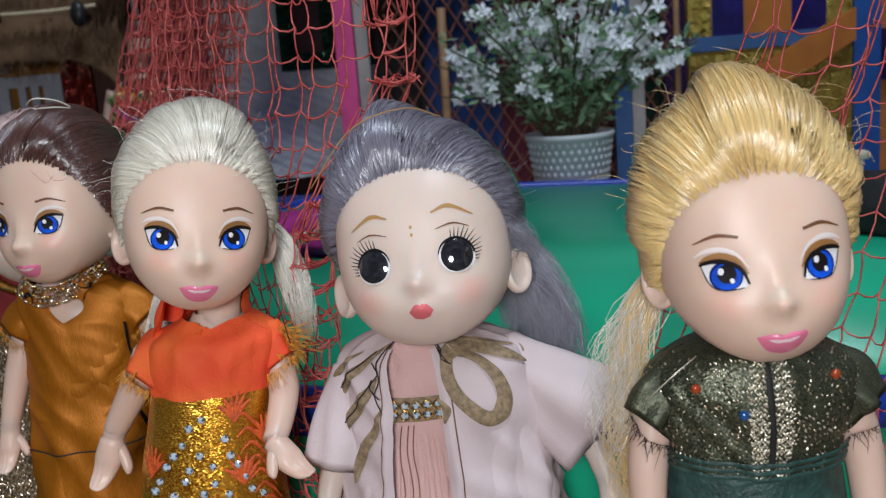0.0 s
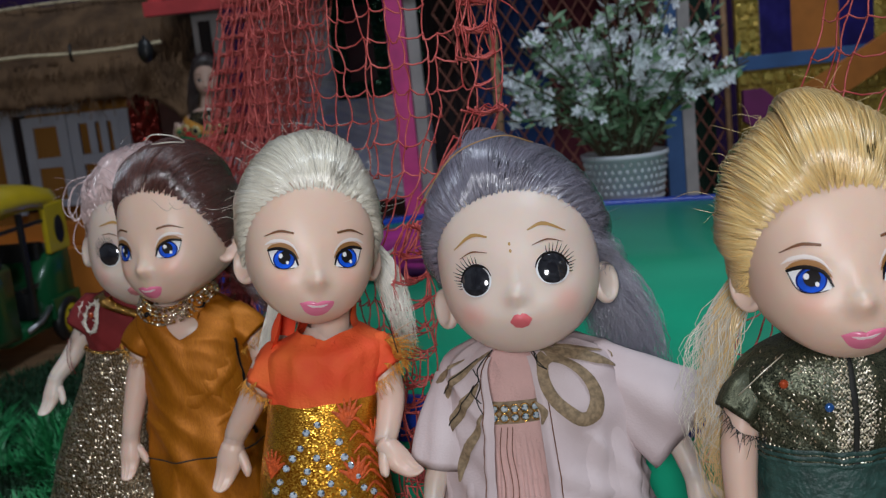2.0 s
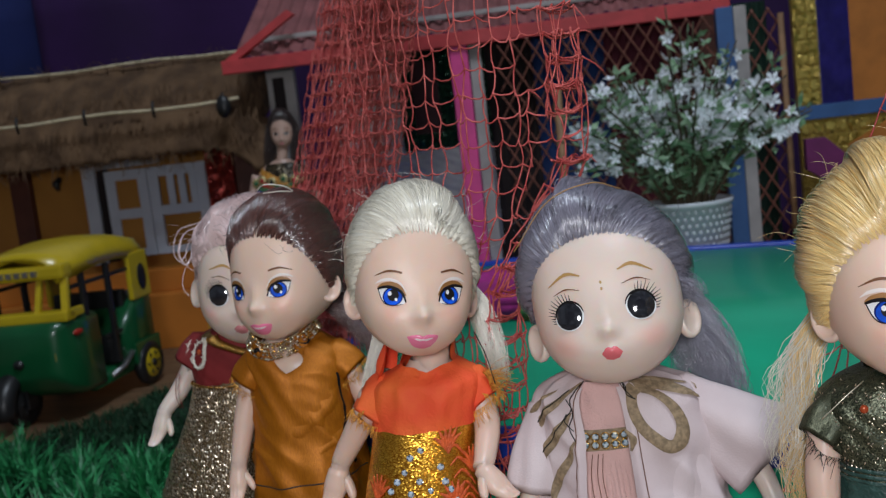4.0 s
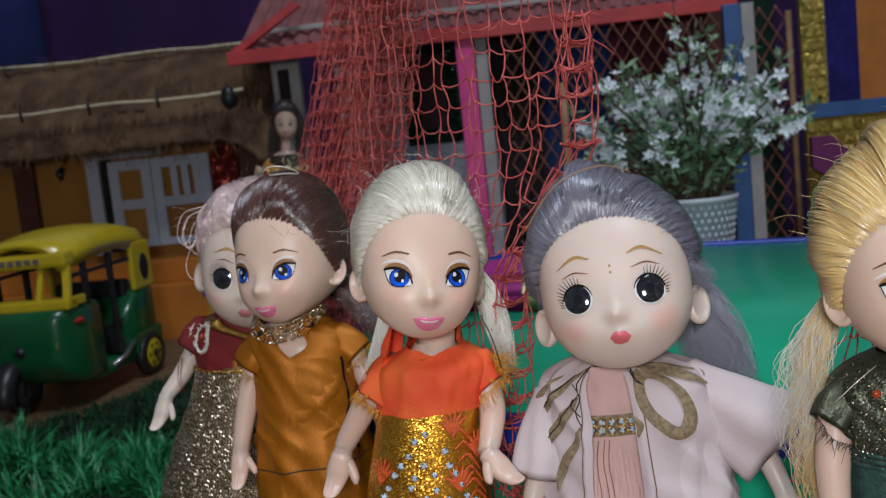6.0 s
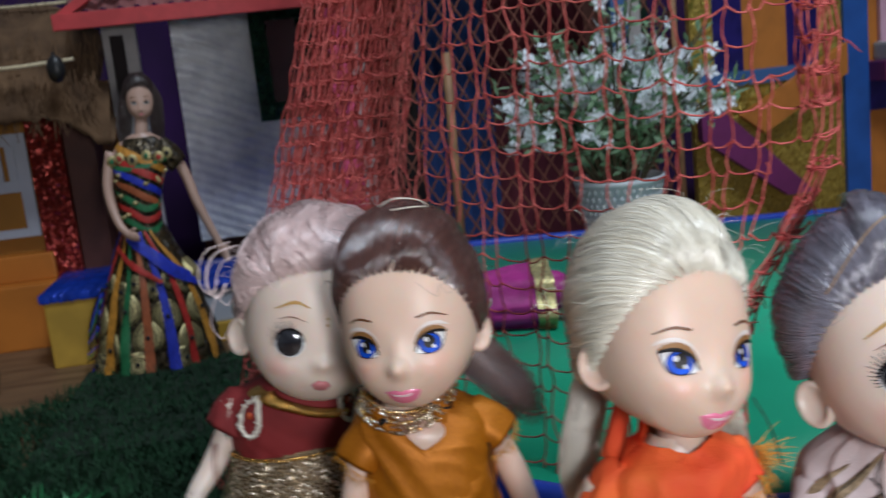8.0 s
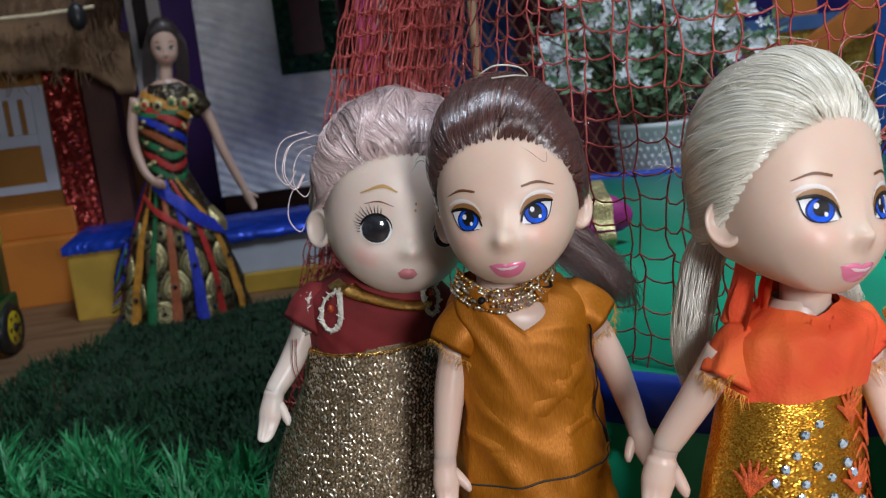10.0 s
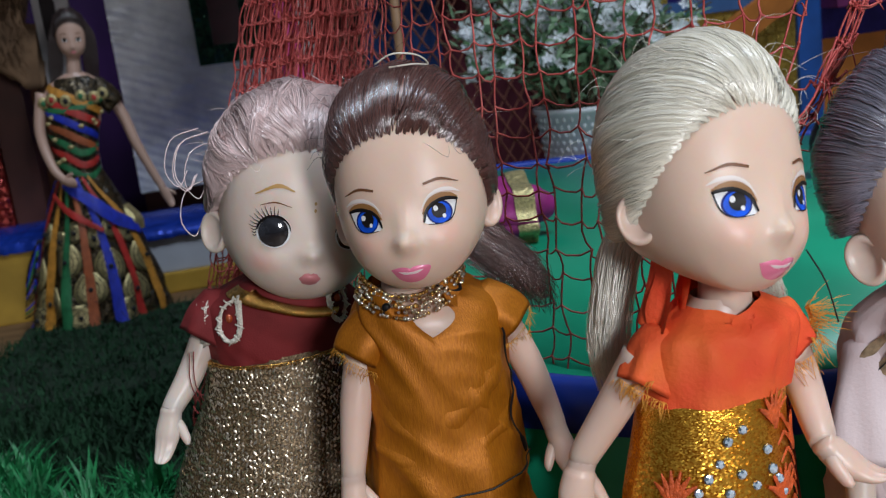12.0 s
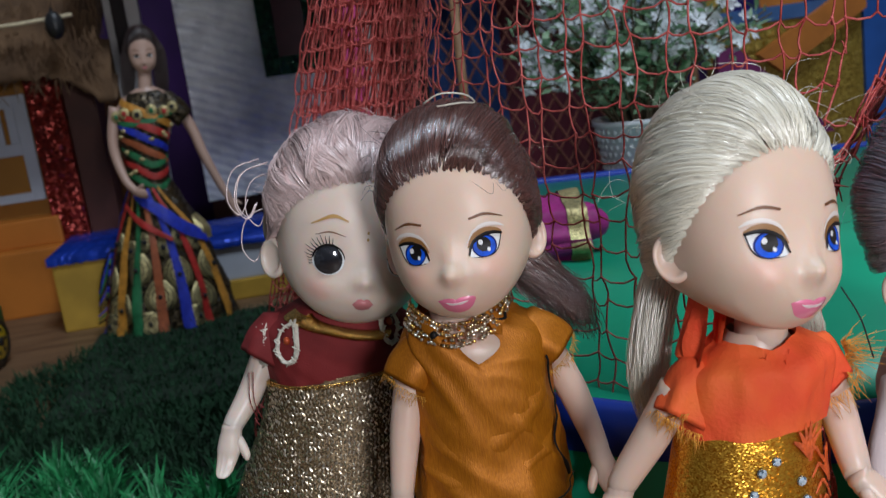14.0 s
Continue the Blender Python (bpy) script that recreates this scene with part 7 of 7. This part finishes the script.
# ---- auto rickshaw ----
def rickshaw():
    a = thing("toy_rickshaw", "green and yellow plastic toy auto rickshaw", "toy vehicle", pose(-0.458, 0.831, 0, 0, 0, -3.2) @ Matrix.Diagonal((1.3, 1.3, 1.11, 1)))
    # the front looks to -y; origin between the axles
    def section(y, w, z0, z1, r=0.006):
        pts = []
        for cx, cz, s in ((w - r, z1 - r, 0), (-w + r, z1 - r, 90), (-w + r, z0 + r, 180), (w - r, z0 + r, 270)):
            for i in range(5):
                g = math.radians(s + 90 * i / 4)
                pts.append((cx + r * math.cos(g), y, cz + r * math.sin(g)))
        return pts
    part("body", loft([section(-0.068, 0.022, 0.040, 0.070), section(-0.066, 0.027, 0.034, 0.077), section(-0.060, 0.032, 0.026, 0.080), section(-0.048, 0.034, 0.020, 0.080), section(-0.024, 0.034, 0.018, 0.079), section(-0.0225, 0.033, 0.020, 0.060)]), TUK_GREEN, a, "green front cowl", True)
    part("floor_pan", loft([section(-0.03, 0.031, 0.016, 0.026, 0.003), section(0.02, 0.032, 0.016, 0.026, 0.003), section(0.05, 0.031, 0.016, 0.026, 0.003)]), TUK_GREEN, a, "", True)
    part("rear_body", loft([section(0.012, 0.032, 0.018, 0.056), section(0.03, 0.034, 0.018, 0.074), section(0.054, 0.034, 0.018, 0.080), section(0.060, 0.030, 0.024, 0.076)]), TUK_GREEN, a, "green rear body", True)
    roof = [[(x * (1 - 0.12 * abs(2 * t - 1) ** 4), -0.056 + 0.116 * t, z + 0.010 * math.sin(math.pi * (0.12 + 0.8 * t)) - 0.003) for x, z in
             ((-0.034, 0.106), (-0.034, 0.116), (-0.029, 0.124), (-0.015, 0.128), (0, 0.129), (0.015, 0.128), (0.029, 0.124), (0.034, 0.116), (0.034, 0.106), (0.030, 0.106), (0.026, 0.119), (0, 0.125), (-0.026, 0.119), (-0.030, 0.106))]
            for t in np.linspace(0, 1, 12)]
    part("roof", loft(roof), TUK_YELLOW, a, "yellow canopy roof", True)
    def slant(x, w, dx):
        """A windscreen post that leans a little."""
        v, f, uv = box(x, -0.0605, 0.084, x + w, -0.0565, 0.1125, 0.0007)
        return [(p[0] + dx * (p[2] - 0.084) / 0.028, p[1] + 0.006 * (p[2] - 0.084) / 0.028, p[2]) for p in v], f, uv
    ws = part("windscreen_frame", [box(-0.0345, -0.062, 0.0785, 0.0345, -0.050, 0.0865, 0.002), box(-0.034, -0.058, 0.110, 0.034, -0.046, 0.121, 0.003), slant(-0.029, 0.0035, 0.003), slant(0.011, 0.0035, 0.002),
                                   slant(-0.0345, 0.003, 0.001), slant(0.0300, 0.0045, -0.001), box(0.0305, -0.058, 0.080, 0.0345, -0.040, 0.0865, 0.001)], TUK_YELLOW, a, "yellow windscreen frame")
    part("name_strip", [box(-0.016 + i * 0.0058, -0.0602, 0.1135, -0.0125 + i * 0.0058, -0.0575, 0.1175) for i in range(6)], CHROME, ws, "pale illegible lettering")
    for q in (-1, 1):
        part("rear_quarter", box(min(q * 0.030, q * 0.034), 0.030, 0.074, max(q * 0.030, q * 0.034), 0.059, 0.114, 0.0016), TUK_YELLOW, a, "yellow rear quarter panel")
        part("port_window", ball((q * 0.0343, 0.046, 0.092), (0.0010, 0.0068, 0.0115), 16, 8), TUK_BLACK, a, "dark oval window", True)
        part("door_pillar", box(min(q * 0.030, q * 0.033), -0.002, 0.03, max(q * 0.030, q * 0.033), 0.003, 0.112, 0.0008), TUK_BLACK, a, "black pillar")
        part("hand_rail", box(min(q * 0.029, q * 0.032), -0.05, 0.100, max(q * 0.029, q * 0.032), 0.04, 0.103, 0.0008), TUK_BLACK, a, "black rail")
        part("front_pillar", box(min(q * 0.030, q * 0.033), -0.036, 0.03, max(q * 0.030, q * 0.033), -0.031, 0.112, 0.0008), TUK_BLACK, a, "black pillar")
        part("seat_rail", box(min(q * 0.028, q * 0.031), -0.01, 0.052, max(q * 0.028, q * 0.031), 0.03, 0.055, 0.0008), TUK_BLACK, a, "black rail")
        part("indicator", ball((q * 0.0335, -0.050, 0.068), (0.002, 0.006, 0.0026), 10, 6), LAMP_RED, a, "red side lamp", True)
        part("bumper", tube([(q * 0.031, -0.012, 0.022), (q * 0.034, 0.002, 0.026), (q * 0.034, 0.016, 0.034)], 0.0022, 6), CHROME, a, "grey step bar", True)
        part("mud_flap", box(min(q * 0.034, q * 0.037), 0.016, 0.022, max(q * 0.034, q * 0.037), 0.056, 0.040, 0.002), TUK_GREEN, a, "green wheel arch")
    part("seat", [box(-0.027, 0.005, 0.026, 0.027, 0.03, 0.05, 0.004), box(-0.027, 0.026, 0.05, 0.027, 0.034, 0.085, 0.003)], TUK_BLACK, a, "black seat")
    part("plate", box(0.008, -0.0668, 0.050, 0.0255, -0.0635, 0.0565, 0.0006), LEDGE_YELLOW, a, "ochre plate with plain bar")
    part("headlamp", ball((0, -0.0675, 0.050), (0.004, 0.003, 0.004), 14, 8), TUK_BLACK, a, "", True)

    def wheel(x, y, r, w, colour=TUK_YELLOW, label="yellow wheel rim"):
        ty = part("tyre", [tube([(x + w * math.cos(0) * 0, y + r * 0.78 * math.cos(g), r + r * 0.78 * math.sin(g)) for g in np.linspace(0, 2 * math.pi, 25)], r * 0.24, 8)], TUK_BLACK, a, "black tyre", True)
        disc = [[(x + s * w, y + q * math.cos(g), r + q * math.sin(g)) for g in np.arange(20) * 2 * math.pi / 20] for s, q in ((-1, r * 0.2), (-1, r * 0.62), (-0.6, r * 0.72), (0.6, r * 0.72), (1, r * 0.62), (1, r * 0.2))]
        rim = part("rim", loft(disc), colour, ty, label, True)
        for i in range(6):
            g = math.pi * i / 3
            part("rim_hole", tube([(x - w * 1.03, y + r * 0.44 * math.cos(g), r + r * 0.44 * math.sin(g)), (x + w * 1.03, y + r * 0.44 * math.cos(g), r + r * 0.44 * math.sin(g))], r * 0.10, 8), TUK_BLACK, ty, "", True)
        part("hub", tube([(x - w * 1.3, y, r), (x + w * 1.3, y, r)], r * 0.18, 8), TUK_BLACK, ty, "", True)
    wheel(0.035, 0.036, 0.0185, 0.004), wheel(-0.035, 0.036, 0.0185, 0.004), wheel(-0.009, -0.056, 0.0185, 0.005, TUK_BLACK, "black wheel rim")
    part("front_fork", [box(-0.017, -0.062, 0.014, -0.015, -0.050, 0.042, 0.0006), box(-0.003, -0.062, 0.014, -0.001, -0.050, 0.042, 0.0006)], TUK_BLACK, a)
    part("mudguard", tube([(-0.009, -0.056 + 0.021 * math.cos(g), 0.0185 + 0.021 * math.sin(g)) for g in np.linspace(0.1, 3.4, 16)], 0.0075, 8), TUK_BLACK, a, "black mudguard", True)


rickshaw()


# ---- artificial grass ----
def grass(name, label, region, n, hgt, width, material, seed, clump, spread=0.003, leans=(0.15, 0.95), barbs=0):
    """Tufts of blades rooted on a mat; region(x, y) tells where the mat lies."""
    rnd = random.Random(seed)
    s = Shape()
    x0, x1, y0, y1, inside = region
    made = 0
    verts, faces = [], []
    while made < n:
        x, y = rnd.uniform(x0, x1), rnd.uniform(y0, y1)
        if not inside(x, y):
            continue
        made += 1
        big = rnd.uniform(0.75, 1.1)
        for k in range(clump):
            a, lean = rnd.uniform(0, 2 * math.pi), rnd.uniform(*leans)
            L = hgt * big * rnd.uniform(0.6, 1.15)
            d = np.array((math.cos(a) * lean, math.sin(a) * lean, 1.0))
            d /= np.linalg.norm(d)
            sd = np.array((-math.sin(a), math.cos(a), 0)) * width * rnd.uniform(0.7, 1.2)
            b = np.array((x + rnd.uniform(-1, 1) * spread, y + rnd.uniform(-1, 1) * spread, 0.003))
            m = b + d * L * 0.55
            t = b + d * L + np.array((math.cos(a), math.sin(a), -0.5)) * L * 0.25 * lean
            o = len(verts)
            verts += [b - sd * 0.6, b + sd * 0.6, m + sd + (0, 0, 0.0), m + np.array((0, 0, -width * 0.6)), m - sd, t]
            faces += [(o, o + 1, o + 2, o + 3), (o, o + 3, o + 4), (o + 2, o + 5, o + 3), (o + 3, o + 5, o + 4)]
            for e in range(barbs):
                q, way = rnd.uniform(0.3, 0.75), rnd.choice((-1, 1))
                c = b + d * L * q
                o = len(verts)
                verts += [c - d * width * 1.1, c + d * width * 1.1, c + d * L * 0.28 + sd * way * 2.4 + np.array((0, 0, rnd.uniform(-1, 1) * width))]
                faces.append((o, o + 1, o + 2))
    s.add((verts, faces, None), material)
    ob = s.thing(name)
    return tagged(ob, label, "grass", kind="stuff")


def carpet_in(x, y):
    edge = -0.335 + (0.87 - y) * -0.55 + 0.006 * math.sin(y * 60)
    return edge < x < (-0.135 if y > 0.36 else 0.3) and y < 0.895 + 0.004 * math.sin(x * 80) and not (x > -0.14 and y > 0.31)


def tall_in(x, y):
    return x < -0.165 + (y - 0.42) * 0.1 and y < 0.605 - 0.35 * (x + 0.33) + 0.01 * math.sin(x * 70) and x > -0.62 and y > 0.30


single("grass_mat", box(-0.62, 0.26, 0.0, -0.135, 0.70, 0.004), TURF, "dark backing of the artificial grass mat", "mat", "structure")
single("grass_mat", prism([(-0.335, 0.004), (-0.135, 0.004), (-0.135, 0.008), (-0.335, 0.008)], 0.70, 0.895), TURF, "dark backing of the artificial grass mat", "mat", "structure")
grass("carpet_grass", "short dark green artificial grass on the mat", (-0.62, -0.13, 0.42, 0.90, carpet_in), 9000, 0.012, 0.0007, BLADE_DARK, 5, 3)
grass("tall_grass", "tufts of bright green plastic grass", (-0.62, -0.12, 0.28, 0.76, tall_in), 240, 0.031, 0.0012, BLADE, 6, 34, 0.0065, (0.1, 1.25), 2)


# ---- fishing nets ----
def net(name, label, place, nu, nv, seed, keep, r=0.00028):
    """Knotted cord: place(u, v) gives the sheet, keep(u, v) where cords are left."""
    rnd = random.Random(seed)
    s = Shape()
    k = {}
    for i in range(nu + 1):
        for j in range(nv + 1):
            k[i, j] = np.array(place(i / nu, j / nv)) + np.array([rnd.uniform(-1, 1) for _ in range(3)]) * 0.0011
    for i in range(nu + 1):
        for j in range(nv + 1):
            if not keep(i / nu, j / nv):
                continue
            p = k[i, j]
            s.add(ball(p, r * 1.75, 5, 3), "net")
            for di, dj in ((1, 0), (0, 1)):
                q = k.get((i + di, j + dj))
                if q is None or not keep((i + di) / nu, (j + dj) / nv):
                    if rnd.random() < 0.35:
                        d = np.array((rnd.uniform(-0.4, 1), rnd.uniform(-0.5, 0.3), rnd.uniform(-1, 0.4))) * 0.006
                        s.add(tube([p, p + d * 0.6, p + d + (0, 0, -0.001)], (r, r * 0.5), 4), "net")
                    continue
                ln = np.linalg.norm(q - p)
                sag = np.array((rnd.uniform(-0.1, 0.1), rnd.uniform(-0.12, 0.12), -0.16 if di else rnd.uniform(-0.05, 0.05))) * ln
                if ln < 0.006:
                    sag += np.array((rnd.uniform(-0.3, 0.3), rnd.uniform(-0.3, 0.3), -0.2)) * 0.006
                s.add(tube([p, p * 0.7 + q * 0.3 + sag * 0.8, p * 0.3 + q * 0.7 + sag * 0.8, q], r, 4, False), "net")
    ob = s.thing(name)
    return tagged(ob, label, "net")


def left_net(u, v):
    """Bunched at the back, spread flat past the pot, gathered again at its torn edge."""
    z = 0.055 + 0.31 * v
    low = 1 - smooth01(0.14, 0.20, z)
    top = z - 0.19
    if u < 0.75:
        t = u / 0.75
        x = -0.146 + 0.042 * t + 0.30 * top * (1 - 0.2 * t)
        y = 0.51 + 0.014 * math.sin(t * 97 + 2 * v) + 0.004 * math.sin(t * 22)
        x += 0.008 * math.cos(t * 97 + v)
        return x, y - 0.02 * low, z
    c = spline([(-0.104 + 0.24 * top, 0.505), (-0.104 + 0.12 * top, 0.40), (-0.075, 0.355), (-0.040 - 0.012 * low, 0.318), (-0.006 - 0.029 * low, 0.308 - 0.002 * low)], 41)
    k = min(1.0, (u - 0.75) / 0.14)
    x, y = c[int(round(k * 40))]
    if u > 0.89:
        g = (u - 0.89) / 0.11
        x += -0.004 + 0.006 * math.sin(g * 40 + v * 9) + 0.003 * noise.noise((g * 5, v * 12, 2))
        y += 0.006 * math.cos(g * 40 + v * 5) + 0.003
    return x, y, z


def left_keep(u, v):
    if u < 0.87:
        return True
    return noise.noise((u * 40, v * 26, 1)) < 0.06 and u < 1.0 - 0.05 * max(0.0, noise.noise((v * 30, 1, 1)))


def right_net(u, v):
    z = 0.08 + 0.26 * v
    left = 0.054 + 0.34 * (z - 0.10)
    x = left + 0.15 * u + 0.004 * math.sin(u * 40) * (1 - u)
    return x, 0.302 + 0.03 * v + 0.010 * math.sin(u * 26) * (1 - 0.5 * u), z


net("fishing_net", "coral-red knotted fishing net draped behind the dolls", left_net, 190, 38, 3, left_keep)
net("fishing_net", "coral-red knotted fishing net draped beside the pool", right_net, 26, 24, 8, lambda u, v: True)


# ---- the dolls ----
doll_maroon()
doll_bronze()
doll_orange()
doll_pink_coat()
doll_green()
doll_gown()
LAID_LEFT = Matrix(((0, 0, -1, 0), (1, 0, 0, 0), (0, -1, 0, 0), (0, 0, 0, 1)))
LAID_SIDE = Matrix(((0, 0, -1, 0), (0, 1, 0, 0), (1, 0, 0, 0), (0, 0, 0, 1)))
doll_lying("lying_doll", "pink-haired doll in magenta clothes lying on the pool", pose(0.015, 0.535, 0.110, 0, 0, -4) @ LAID_LEFT, "hair_rose", "magenta", "gold_pale", False)
doll_lying("lying_doll", "black-haired doll lying on the pool's edge", pose(0.266, 0.507, 0.098, 0, 6, -35) @ LAID_SIDE @ Matrix.Scale(0.8, 4), "hair_black", "black_cloth", "black_cloth")
